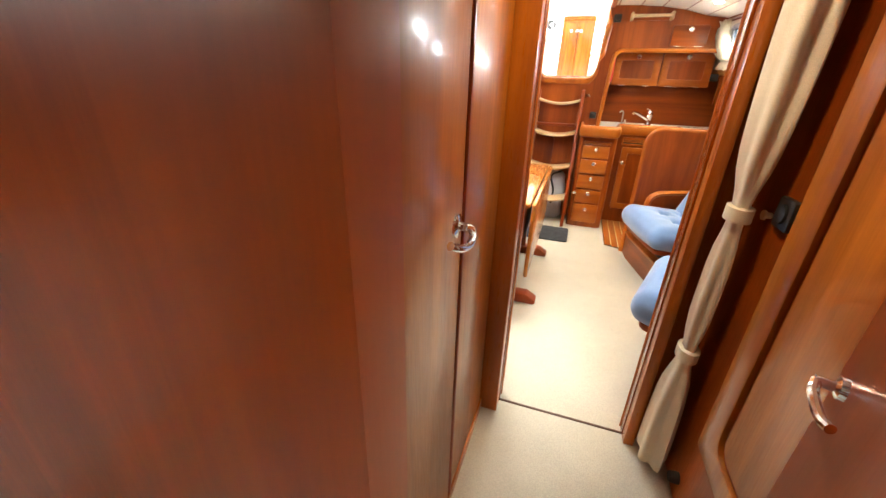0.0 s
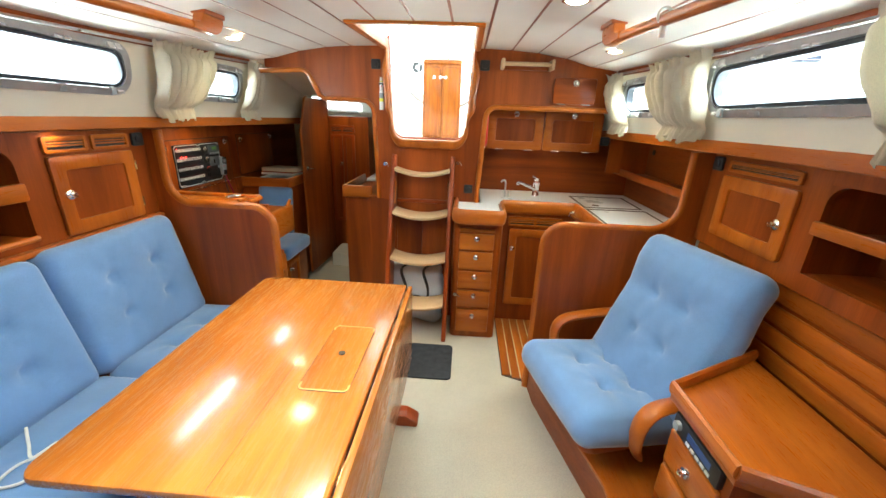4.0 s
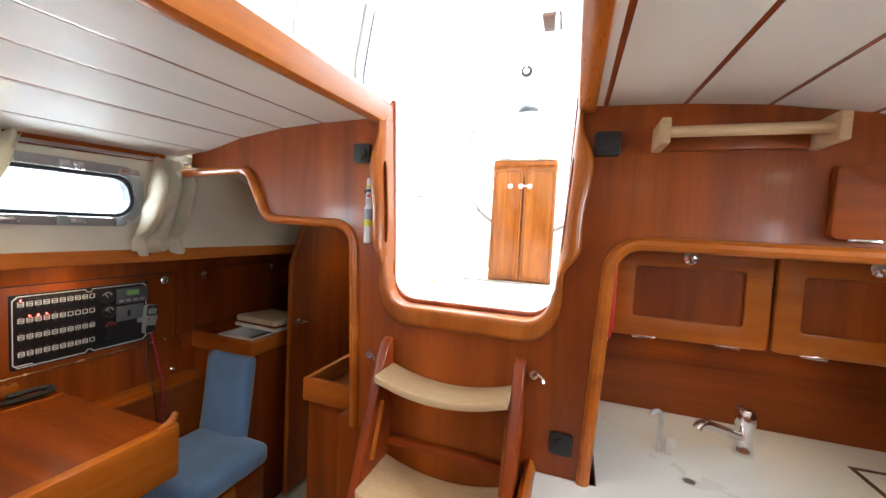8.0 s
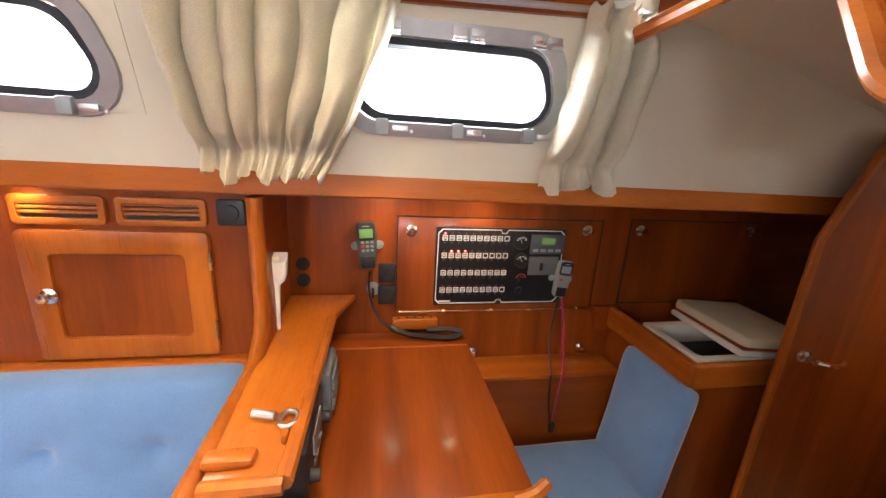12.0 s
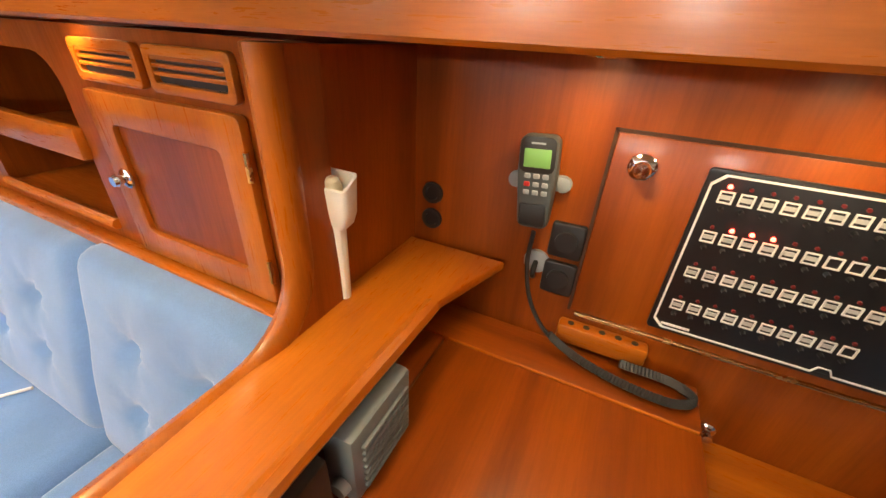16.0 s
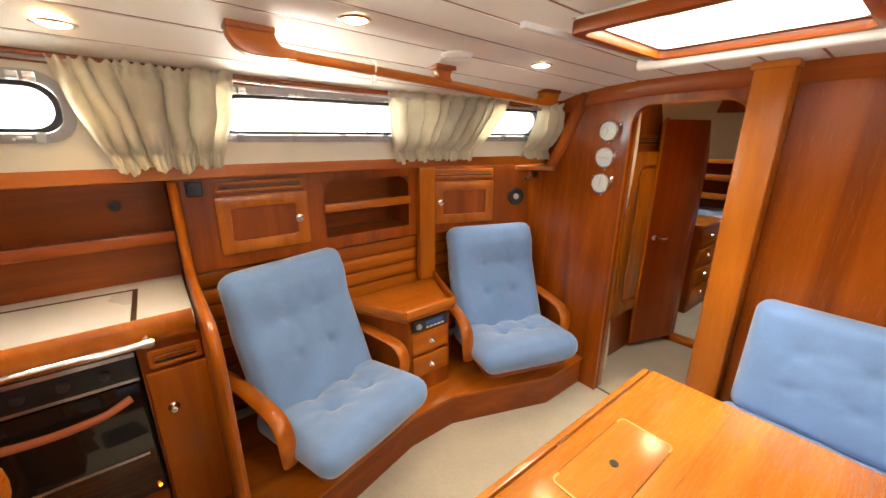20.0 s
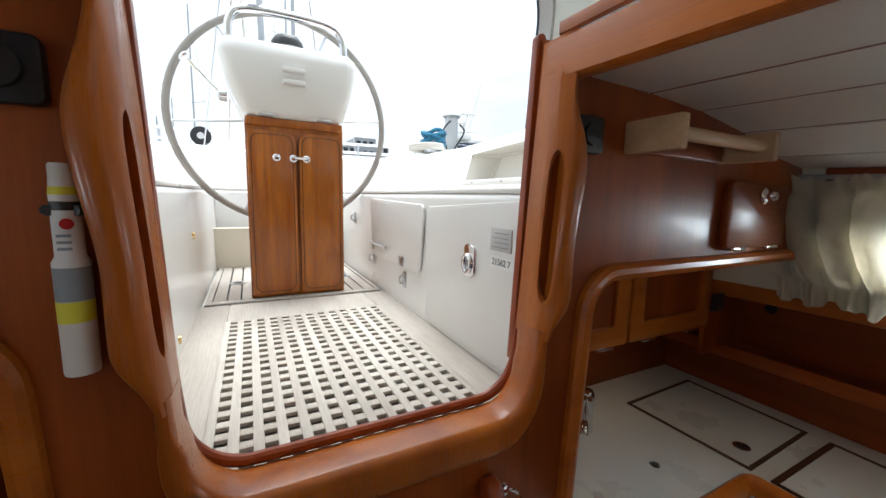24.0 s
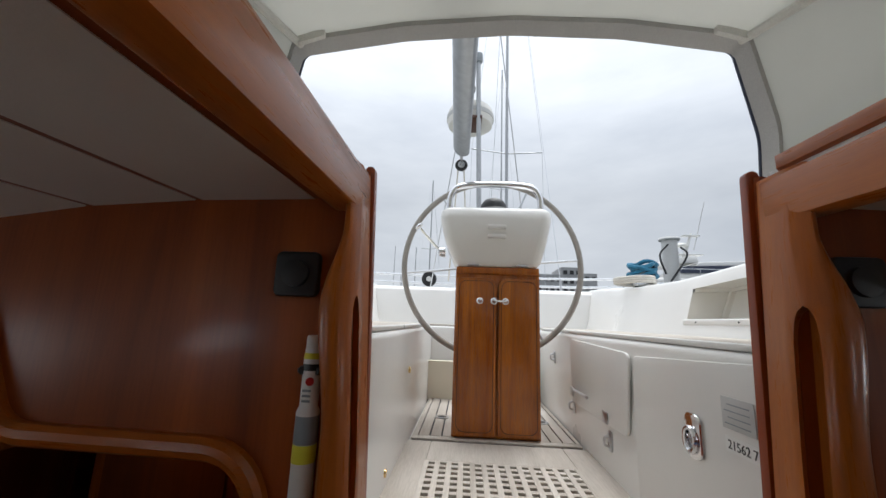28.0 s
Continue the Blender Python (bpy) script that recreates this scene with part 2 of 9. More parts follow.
def textured(nodes, links, scale, offset=True):
    """Object coordinates, stretched, shifted from object to object."""
    tc, mp = nodes.new("ShaderNodeTexCoord"), nodes.new("ShaderNodeMapping")
    mp.inputs["Scale"].default_value = scale
    if offset:
        oi, mul = nodes.new("ShaderNodeObjectInfo"), nodes.new("ShaderNodeVectorMath")
        mul.operation = "MULTIPLY"
        mul.inputs[1].default_value = (7.3, 5.1, 9.7)
        links.new(oi.outputs["Random"], mul.inputs[0])
        links.new(mul.outputs[0], mp.inputs["Location"])
    links.new(tc.outputs["Object"], mp.inputs["Vector"])
    return mp.outputs["Vector"]


def noise_node(nodes, links, vec, scale, detail=3.0, rough=0.55, distort=0.0):
    n = nodes.new("ShaderNodeTexNoise")
    n.inputs["Scale"].default_value, n.inputs["Detail"].default_value = scale, detail
    n.inputs["Roughness"].default_value, n.inputs["Distortion"].default_value = rough, distort
    links.new(vec, n.inputs["Vector"])
    return n.outputs["Fac"]


def ramped(nodes, links, fac, stops):
    r = nodes.new("ShaderNodeValToRGB")
    while len(r.color_ramp.elements) < len(stops):
        r.color_ramp.elements.new(0.5)
    for e, (p, c) in zip(r.color_ramp.elements, stops):
        e.position, e.color = p, (*c, 1)
    links.new(fac, r.inputs["Fac"])
    return r.outputs["Color"]


def mixed(nodes, links, kind, fac, a, b):
    x = nodes.new("ShaderNodeMix")
    x.data_type, x.blend_type = "RGBA", kind
    for sock, val in ((x.inputs[0], fac), (x.inputs[6], a), (x.inputs[7], b)):
        if isinstance(val, (int, float)):
            sock.default_value = val
        elif isinstance(val, tuple):
            sock.default_value = (*val, 1)
        else:
            links.new(val, sock)
    return x.outputs[2]


def bumped(nodes, links, b, fac, strength, dist=0.002):
    bp = nodes.new("ShaderNodeBump")
    bp.inputs["Strength"].default_value, bp.inputs["Distance"].default_value = strength, dist
    links.new(fac, bp.inputs["Height"])
    links.new(bp.outputs["Normal"], b.inputs["Normal"])


def wood(name, dark, light, grain="z", rough=0.32, coat=0.13, figure=1.0, coat_rough=0.12, streaks=0.30):
    m, n, l, b = shader(name, light, rough, 0, coat, coat_rough)
    b.inputs["Specular IOR Level"].default_value = 0.32
    long = {"x": (0.9, 14, 14), "y": (14, 0.9, 14), "z": (14, 14, 0.9)}[grain]
    vec = textured(n, l, long)
    broad = noise_node(n, l, vec, 0.55 * figure, 4, 0.6, 0.6)
    fine = noise_node(n, l, vec, 15, 3, 0.7)
    mid = tuple((p + q) / 2 for p, q in zip(dark, light))
    base = ramped(n, l, broad, [(0.3, dark), (0.52, mid), (0.7, light)])
    streak = ramped(n, l, fine, [(0.35, (0.62, 0.6, 0.58)), (0.6, (1, 1, 1))])
    col = mixed(n, l, "MULTIPLY", streaks, base, streak)
    blotch = noise_node(n, l, textured(n, l, (1, 1, 1)), 1.6, 2)
    tone = ramped(n, l, blotch, [(0.3, (0.82, 0.8, 0.78)), (0.7, (1.1, 1.1, 1.1))])
    l.new(mixed(n, l, "MULTIPLY", 1.0, col, tone), b.inputs["Base Color"])
    rr = ramped(n, l, fine, [(0.3, (rough + 0.4 * streaks,) * 3), (0.7, (rough - 0.13 * streaks,) * 3)])
    l.new(rr, b.inputs["Roughness"])
    bumped(n, l, b, fine, 0.4 * streaks, 0.0006)
    return m


def plain(name, color, rough=0.5, metal=0.0, var=0.08, scale=8.0, bump=0.0, coat=0.0, bscale=120, sheen=0.0):
    m, n, l, b = shader(name, color, rough, metal, coat, 0.1, sheen)
    vec = textured(n, l, (1, 1, 1))
    f = noise_node(n, l, vec, scale, 4)
    lo, hi = tuple(c * (1 - var) for c in color), tuple(min(1, c * (1 + var)) for c in color)
    l.new(ramped(n, l, f, [(0.3, lo), (0.7, hi)]), b.inputs["Base Color"])
    l.new(ramped(n, l, f, [(0.3, (min(1, rough * 1.15),) * 3), (0.7, (rough * 0.88,) * 3)]), b.inputs["Roughness"])
    if bump:
        bumped(n, l, b, noise_node(n, l, vec, bscale, 2), bump, 0.002)
    return m


def cloth(name, color, var=0.12, weave=420, bump=0.35, sheen=0.25):
    m, n, l, b = shader(name, color, 0.92, 0, 0, 0.1, sheen)
    vec = textured(n, l, (1, 1, 1))
    big, small = noise_node(n, l, vec, 5, 4), noise_node(n, l, vec, weave, 2)
    lo, hi = tuple(c * (1 - var) for c in color), tuple(c * (1 + var) for c in color)
    base = ramped(n, l, big, [(0.3, lo), (0.7, hi)])
    l.new(mixed(n, l, "MULTIPLY", 0.5, base, ramped(n, l, small, [(0.35, (0.7, 0.7, 0.72)), (0.65, (1.1, 1.1, 1.1))])), b.inputs["Base Color"])
    bumped(n, l, b, small, bump, 0.0015)
    return m


def glowing(name, color, strength):
    m, n, l, b = shader(name, color, 0.4)
    b.inputs["Emission Color"].default_value, b.inputs["Emission Strength"].default_value = (*color, 1), strength
    return m


def glassy(name, tint=(0.95, 0.97, 0.97)):
    m = bpy.data.materials.new(name)
    m.use_nodes = True
    n, l = m.node_tree.nodes, m.node_tree.links
    n.clear()
    out, mx, tr, gl = (n.new("ShaderNode" + k) for k in ("OutputMaterial", "MixShader", "BsdfTransparent", "BsdfGlossy"))
    tr.inputs["Color"].default_value = (*tint, 1)
    gl.inputs["Roughness"].default_value = 0.03
    mx.inputs[0].default_value = 0.05
    l.new(tr.outputs[0], mx.inputs[1]), l.new(gl.outputs[0], mx.inputs[2]), l.new(mx.outputs[0], out.inputs["Surface"])
    return m


MAH_D, MAH_L = (0.170, 0.030, 0.003), (0.390, 0.086, 0.008)
SOL_D, SOL_L = (0.310, 0.070, 0.006), (0.560, 0.165, 0.016)
VEN_Z = wood("mahogany_veneer_upright", MAH_D, MAH_L, "z")
VEN_FWD = wood("mahogany_veneer_polished", MAH_D, MAH_L, "z", 0.24, 0.35, coat_rough=0.2, streaks=0.12)
VEN_Y = wood("mahogany_veneer_fore_aft", MAH_D, MAH_L, "y")
VEN_X = wood("mahogany_veneer_athwart", MAH_D, MAH_L, "x")
SOL_Z = wood("mahogany_solid_upright", SOL_D, SOL_L, "z", 0.28, 0.25, coat_rough=0.18)
SOL_Y = wood("mahogany_solid_fore_aft", SOL_D, SOL_L, "y", 0.28, 0.25, coat_rough=0.18)
SOL_X = wood("mahogany_solid_athwart", SOL_D, SOL_L, "x", 0.28, 0.25, coat_rough=0.18)
RED = wood("mahogany_red_edge", (0.20, 0.03, 0.004), (0.38, 0.068, 0.008), "z", 0.34, 0.15, streaks=0.05)
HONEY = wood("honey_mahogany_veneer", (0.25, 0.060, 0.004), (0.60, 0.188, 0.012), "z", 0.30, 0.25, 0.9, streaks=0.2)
TABLE = wood("mahogany_table_top", (0.36, 0.105, 0.013), (0.61, 0.220, 0.034), "y", 0.22, 0.5, 1.3)
TREADW = wood("tread_wood", (0.55, 0.36, 0.19), (0.72, 0.52, 0.31), "x", 0.55, 0.05)
GREYTEAK = wood("weathered_teak", (0.45, 0.41, 0.36), (0.62, 0.58, 0.53), "y", 0.75, 0.0)
PEDWOOD = wood("pedestal_teak", (0.28, 0.070, 0.009), (0.60, 0.205, 0.028), "z", 0.22, 0.4, 2.4, streaks=0.8)
CARPET = cloth("beige_carpet", (0.53, 0.50, 0.42), 0.05, 260, 0.6, 0.05)
BLUE = cloth("blue_upholstery", (0.142, 0.268, 0.52), 0.12, 500, 0.3, 0.5)
CURTAIN = cloth("cream_curtain_cloth", (0.74, 0.685, 0.55), 0.06, 600, 0.25, 0.1)
PANEL = plain("white_ceiling_vinyl", (0.74, 0.71, 0.64), 0.55, 0, 0.02, 3, 0.12, 0, 300)
LINER = plain("cream_liner", (0.66, 0.62, 0.50), 0.6, 0, 0.03, 3, 0.1, 0, 200)
GEL = plain("white_gelcoat", (0.80, 0.79, 0.76), 0.3, 0, 0.025, 2.2, 0.02, 0.3, 40)
GELWARM = plain("cream_gelcoat", (0.77, 0.75, 0.69), 0.32, 0, 0.03, 2.2, 0.02, 0.3, 40)
COUNTER = plain("white_laminate", (0.78, 0.80, 0.80), 0.3, 0, 0.02, 4)
CHROME = plain("chrome", (0.82, 0.82, 0.84), 0.12, 1.0, 0.03, 20)
STEEL = plain("brushed_steel", (0.62, 0.63, 0.65), 0.3, 1.0, 0.05, 20)
ALU = plain("aluminium_frame", (0.40, 0.41, 0.42), 0.42, 0.8, 0.06, 20)
BRASS = plain("brass", (0.75, 0.55, 0.25), 0.25, 1.0, 0.05, 20)
BLACK = plain("black_plastic", (0.014, 0.014, 0.015), 0.45, 0, 0.15, 20, 0.05)
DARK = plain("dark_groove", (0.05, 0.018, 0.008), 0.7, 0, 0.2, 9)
BROWN = plain("brown_inlay", (0.075, 0.030, 0.015), 0.5, 0, 0.1, 9)
RUBBER = plain("dark_rubber", (0.03, 0.035, 0.045), 0.85, 0, 0.1, 30, 0.3)
GREY = plain("grey_plastic", (0.28, 0.31, 0.33), 0.5, 0, 0.05, 15)
LIGHTGREY = plain("light_grey_plastic", (0.55, 0.55, 0.54), 0.5, 0, 0.04, 15)
WHITEPL = plain("white_plastic", (0.78, 0.77, 0.72), 0.4, 0, 0.03, 10)
CREAM = plain("cream_plastic", (0.72, 0.64, 0.47), 0.45, 0, 0.04, 10)
REDPL = plain("red_plastic", (0.6, 0.02, 0.02), 0.4, 0, 0.05, 10)
YELLOW = plain("yellow_label", (0.75, 0.72, 0.05), 0.5, 0, 0.04, 10)
PAPER = plain("white_print", (0.82, 0.82, 0.8), 0.55, 0, 0.02, 10)
ROPE = cloth("white_rope", (0.68, 0.65, 0.58), 0.12, 300, 0.6, 0.1)
BLUEROPE = cloth("blue_rope", (0.03, 0.17, 0.28), 0.2, 300, 0.6, 0.1)
CANVAS = cloth("grey_white_canvas", (0.66, 0.65, 0.60), 0.04, 400, 0.25, 0.05)
GREYTAPE = cloth("grey_binding", (0.42, 0.41, 0.39), 0.06, 400, 0.25, 0.05)
NAVY = cloth("navy_canvas", (0.045, 0.055, 0.09), 0.2, 300, 0.3)
GLASS = glassy("window_glass")
DOWNLIGHT = glowing("lit_lamp", (1.0, 0.80, 0.52), 9.0)
REDLED = glowing("red_led", (1.0, 0.03, 0.02), 5.0)
LCD = glowing("green_lcd", (0.10, 0.18, 0.05), 0.06)

# ---- the shell of the boat: y runs aft, x to the galley side, floor at 0 ----
def fascia_x(y):
    d = 3 - y
    return 1.29 - 0.055 * d * d - 0.014 * d ** 3 if d > 0 else 1.29 - 0.012 * d * d


def side_x(y, z):
    """The leaning cabin side that holds the windows."""
    return fascia_x(y) - 0.02 - (z - 1.46) * 0.28


def roof_z(x, y):
    return 1.816 + 0.030 * (y - 1.33) - 0.085 * min(abs(x), 1.0) ** 4 - 0.13 * max(0.0, abs(x) - 1.0)


solid("floor", bm_box(-1.75, 1.75, -1.6, 5.9, -0.04, 0.0), CARPET, "beige woven carpet over the cabin sole", "floor", kind="structure")
solid("floor_joint", bm_box(0.035, 0.534, 1.241, 1.250, 0.0, 0.004), BROWN, "thin brown joint strip across the carpet", "floor", kind="structure")

# ceiling panels with recessed seams
SEAMS = [-1.19, -1.013, -0.852, -0.675, -0.511, -0.337, -0.17, 0.0, 0.17, 0.337, 0.511, 0.675, 0.852, 1.013, 1.19]


def ceiling_cell(bm, xa, xb, ya, yb, n):
    k = max(2, n)
    rows = []
    for j in range(k + 1):
        y = ya + (yb - ya) * j / k
        lim = side_x(y, 1.70) + 0.03
        p, q = max(-lim, min(lim, xa)), max(-lim, min(lim, xb))
        rows.append([bm.verts.new((x, y, roof_z(x, y) + dz)) for x, dz in ((p, 0.0), (q, 0.0), (q, 0.012), (p, 0.012))])
    for a, b in zip(rows, rows[1:]):
        for i in range(4):
            bm.faces.new((a[i], a[(i + 1) % 4], b[(i + 1) % 4], b[i]))
    bm.faces.new(rows[0]), bm.faces.new(rows[-1][::-1])


def ceiling_runs(xm):
    """The stretches of y in which the ceiling is closed at x."""
    runs = [(-1.5, 1.245), (1.28, 4.0)]
    if -0.33 < xm < 0.21:
        runs = [(-1.5, 1.245), (1.28, 1.8), (2.33, 4.0)]
    if 0.0 < xm < 0.511:
        runs = [(-1.5, -0.95), (-0.40, 1.245)] + runs[1:]
    if abs(xm) < 0.295:
        runs = runs[:-1] + [(runs[-1][0], 3.24)]
    return runs


edges = sorted(set(SEAMS + [-1.35, 1.35, -0.33, 0.21, -0.295, 0.295]))
ceil = bmesh.new()
for xa, xb in zip(edges, edges[1:]):
    ga = 0.0055 if xa in SEAMS else 0
    gb = 0.0055 if xb in SEAMS else 0
    for ya, yb in ceiling_runs((xa + xb) / 2):
        ceiling_cell(ceil, xa + ga, xb - gb, ya, yb, 8)
bmesh.ops.recalc_face_normals(ceil, faces=ceil.faces[:])
solid("ceiling", ceil, PANEL, "white vinyl ceiling panels with dark mahogany seams", "ceiling", kind="structure", sharp=60)
strips = bmesh.new()
for x in SEAMS:
    for ya, yb in ceiling_runs(x):
        ys = [ya + (yb - ya) * j / 8 for j in range(9)]
        rows = [[strips.verts.new((x + dx, y, roof_z(x, y) + dz)) for dx, dz in ((-0.006, 0.001), (0.006, 0.001), (0.006, 0.012), (-0.006, 0.012))] for y in ys]
        for a, b in zip(rows, rows[1:]):
            for i in range(4):
                strips.faces.new((a[i], a[(i + 1) % 4], b[(i + 1) % 4], b[i]))
solid("ceiling_trim", strips, VEN_Y, "narrow mahogany strips between the ceiling panels", "trim", kind="structure")

# coach roof above, with the two openings
roof = bmesh.new()
for xa, xb in ((-1.36, -0.33), (-0.33, -0.3), (-0.3, 0.0), (0.0, 0.21), (0.21, 0.3), (0.3, 0.511), (0.511, 1.36)):
    xm = (xa + xb) / 2
    runs = [(-1.6, 1.79), (2.34, 4.04)] if -0.33 < xm < 0.21 else [(-1.6, 4.04)]
    if 0.0 < xm < 0.511:
        runs = [(-1.6, -0.95), (-0.40, runs[0][1])] + runs[1:]
    if abs(xm) < 0.3:
        runs = runs[:-1] + [(runs[-1][0], 3.22)]
    for ya, yb in runs:
        v = [roof.verts.new((x, y, z)) for z in (1.93, 1.96) for x, y in ((xa, ya), (xb, ya), (xb, yb), (xa, yb))]
        for f in ((0, 3, 2, 1), (4, 5, 6, 7), (0, 1, 5, 4), (1, 2, 6, 5), (2, 3, 7, 6), (3, 0, 4, 7)):
            roof.faces.new([v[i] for i in f])
for s in (-1, 1):
    solid("trunk_side", bm_box(*sorted((s * 1.29, s * 1.359)), -1.6, 4.04, 1.78, 1.929, 0.01), GEL, "white gelcoat edge of the coach roof above the windows", "roof", kind="structure")
solid("coach_roof", roof, GEL, "white gelcoat coach roof over the cabin", "roof", kind="structure")

# cabin sides with window openings
WINDOWS = ((1.38, 1.87), (2.02, 3.08), (3.45, 3.918))
WZ0, WZ1 = 1.531, 1.708


def window_outline(y0, y1, z0, z1, grow=0.0, slant_aft=True):
    c = 0.058 + grow * 0.8
    pts = [(y0 - grow, z0 - grow), (y1 + grow, z0 - grow), (y1 + grow - (0.05 if slant_aft else 0), z1 + grow), (y0 - grow + (0.0 if slant_aft else 0.05), z1 + grow)]
    return rounded(pts, [c] * 4, 6)


def on_side(pts, s, push):
    """Outline (y, z) laid on the leaning cabin side, pushed inboard."""
    return [(s * (side_x(y, z) - push), y, z) for y, z in pts]


def side_ring(outer, inner, s, push_a, push_b):
    bm = bmesh.new()
    rows = [[bm.verts.new(p) for p in on_side(q, s, h)] for q, h in ((outer, push_a), (outer, push_b), (inner, push_b), (inner, push_a))]
    n = len(outer)
    for i in range(n):
        for j in range(4):
            bm.faces.new((rows[j][i], rows[j][(i + 1) % n], rows[(j + 1) % 4][(i + 1) % n], rows[(j + 1) % 4][i]))
    bmesh.ops.recalc_face_normals(bm, faces=bm.faces[:])
    return bm


for s, wall_name in ((-1, "wall_starboard"), (1, "wall_port")):
    wall = bmesh.new()
    cells = []
    ys = sorted(set([-1.5, -0.6, 0.3, 0.8, 1.05, 1.25] + [w for pair in WINDOWS for w in pair] + [1.32 + 0.085 * i for i in range(44)]))
    for ya, yb in zip(ys, ys[1:]):
        hole = any(a <= ya and yb <= b for a, b in WINDOWS)
        bands = ((1.40, WZ0), (WZ1, 1.80)) if hole else ((1.40, 1.80),)
        for za, zb in bands:
            cells.append(((ya, za), (yb, za), (yb, zb), (ya, zb)))
    skins = [{k: wall.verts.new((s * (side_x(*k) + push), *k)) for k in sorted({c for cell in cells for c in cell})} for push in (0.0, 0.05)]
    used = collections.Counter(frozenset((cell[i], cell[(i + 1) % 4])) for cell in cells for i in range(4))
    for cell in cells:
        for skin in skins:
            wall.faces.new([skin[k] for k in cell])
        for i in range(4):
            p, q = cell[i], cell[(i + 1) % 4]
            if used[frozenset((p, q))] == 1:
                wall.faces.new((skins[0][p], skins[0][q], skins[1][q], skins[1][p]))
    bmesh.ops.recalc_face_normals(wall, faces=wall.faces[:])
    solid(wall_name, wall, LINER, "cream lined cabin side above the lockers", "wall", kind="structure")
    # topsides behind the furniture
    solid("hull_side", bm_box(s * 1.78 - 0.03, s * 1.78 + 0.03, -1.6, 5.9, -0.04, 1.5), VEN_Y, "mahogany lined hull side", "wall", kind="structure")
    solid("side_deck", bm_box(*sorted((s * 1.30, s * 1.85)), -1.6, 4.80, 1.44, 1.5), LINER, "pale underside of the side deck", "ceiling", kind="structure")
    # fascia rail below the windows and batten above them
    ys = [1.286 + (4.96 - 1.286) * i / 40 for i in range(41)]
    for nm, z0, z1, d0, d1, lab in (("fascia_rail", 1.381, 1.462, -0.012, 0.022, "varnished mahogany fascia rail below the cabin windows"),):
        bm = bmesh.new()
        rows = [[bm.verts.new((s * (fascia_x(y) + d), y, z)) for d, z in ((d0, z0 + 0.004), (d0, z1 - 0.006), (d0 + 0.006, z1), (d1, z1), (d1, z0), (d0 + 0.004, z0))] for y in ys]
        for a, b in zip(rows, rows[1:]):
            for i in range(6):
                bm.faces.new((a[i], a[(i + 1) % 6], b[(i + 1) % 6], b[i]))
        bm.faces.new(rows[0]), bm.faces.new(rows[-1][::-1])
        bmesh.ops.recalc_face_normals(bm, faces=bm.faces[:])
        solid(nm, bm, SOL_Y, lab, "trim", kind="structure")
    path = [(s * (side_x(y, 1.725) - 0.010), y, roof_z(side_x(y, 1.725) - 0.010, y) - 0.012) for y in ys if y < 4.02]
    solid("batten", bm_tube(path, 0.020, 10, squash=(0.8, 1.0)), VEN_Y, "dark mahogany batten between ceiling and windows", "trim", kind="structure")
    for i, (ya, yb) in enumerate(WINDOWS):
        lab = ("small forward", "long middle", "small aft")[i]
        win = thing("window_%d" % (i + 1 + (3 if s > 0 else 0)), (s * side_x(ya, 1.6), (ya + yb) / 2, WZ0), lab + " cabin window in a grey aluminium frame with clips", "window", kind="structure")
        inner, outer = window_outline(ya + 0.015, yb - 0.015, WZ0 + 0.015, WZ1 - 0.012), window_outline(ya + 0.015, yb - 0.015, WZ0 + 0.015, WZ1 - 0.012, 0.028)
        part("window_frame", side_ring(outer, inner, s, -0.012, 0.012), ALU, win)
        cy_, cz_ = (ya + yb) / 2, (WZ0 + WZ1) / 2
        hy_, hz_ = (yb - ya) / 2 + 0.012, (WZ1 - WZ0) / 2 + 0.012
        edge = []
        for y, z in inner:
            dy, dz = (y - cy_) / hy_, (z - cz_) / hz_
            k = 1 / max(abs(dy), abs(dz))
            edge.append((cy_ + dy * k * hy_, cz_ + dz * k * hz_))
        part("reveal", side_ring(edge, inner, s, -0.045, 0.002), LINER, win)
        lip, lip2 = window_outline(ya + 0.018, yb - 0.018, WZ0 + 0.018, WZ1 - 0.015), window_outline(ya + 0.03, yb - 0.03, WZ0 + 0.03, WZ1 - 0.027)
        part("gasket", side_ring(lip, lip2, s, -0.03, 0.006), RUBBER, win, "dark rubber gasket")
        pane = bmesh.new()
        pane.faces.new([pane.verts.new(p) for p in on_side(lip, s, -0.02)])
        glass = part("pane", pane, GLASS, win, "clear window pane")
        glass.visible_shadow = False
        count = 3 if yb - ya < 0.6 else 5
        for k in range(count):
            y = ya + (yb - ya) * (k + 0.5) / count
            x, z = s * (side_x(y, WZ0) - 0.016), WZ0 + 0.004
            part("clip", bm_box(x - 0.009, x + 0.009, y - 0.013, y + 0.013, z - 0.016, z + 0.016, 0.004), GREY, win, "grey window catch")
            part("tab", bm_box(x - 0.004, x + 0.005, y + 0.020, y + 0.052, z - 0.007, z + 0.005, 0.002), STEEL, win)
            x, z = s * (side_x(y, WZ1) - 0.014), WZ1 + 0.001
            for dy in (-0.017, 0.017):
                part("hinge", join(bm_box(x - 0.006, x + 0.006, y + dy - 0.013, y + dy + 0.013, z - 0.012, z + 0.008, 0.002),
                                   bm_tube([(x - s * 0.006, y + dy - 0.012, z - 0.010), (x - s * 0.006, y + dy + 0.012, z - 0.010)], 0.006, 10)), STEEL, win)
            part("screw", bm_lathe([(0.004, 0), (0.003, 0.003)], (s * (side_x(y + 0.06, WZ0) - 0.012), y + 0.06, WZ0 - 0.002), (-s, 0, 0), 8), STEEL, win)

# main bulkhead with companionway, passage arch and galley arch
top = [(x / 20, roof_z(x / 20, 4.0) + 0.03) for x in range(-26, 27)]


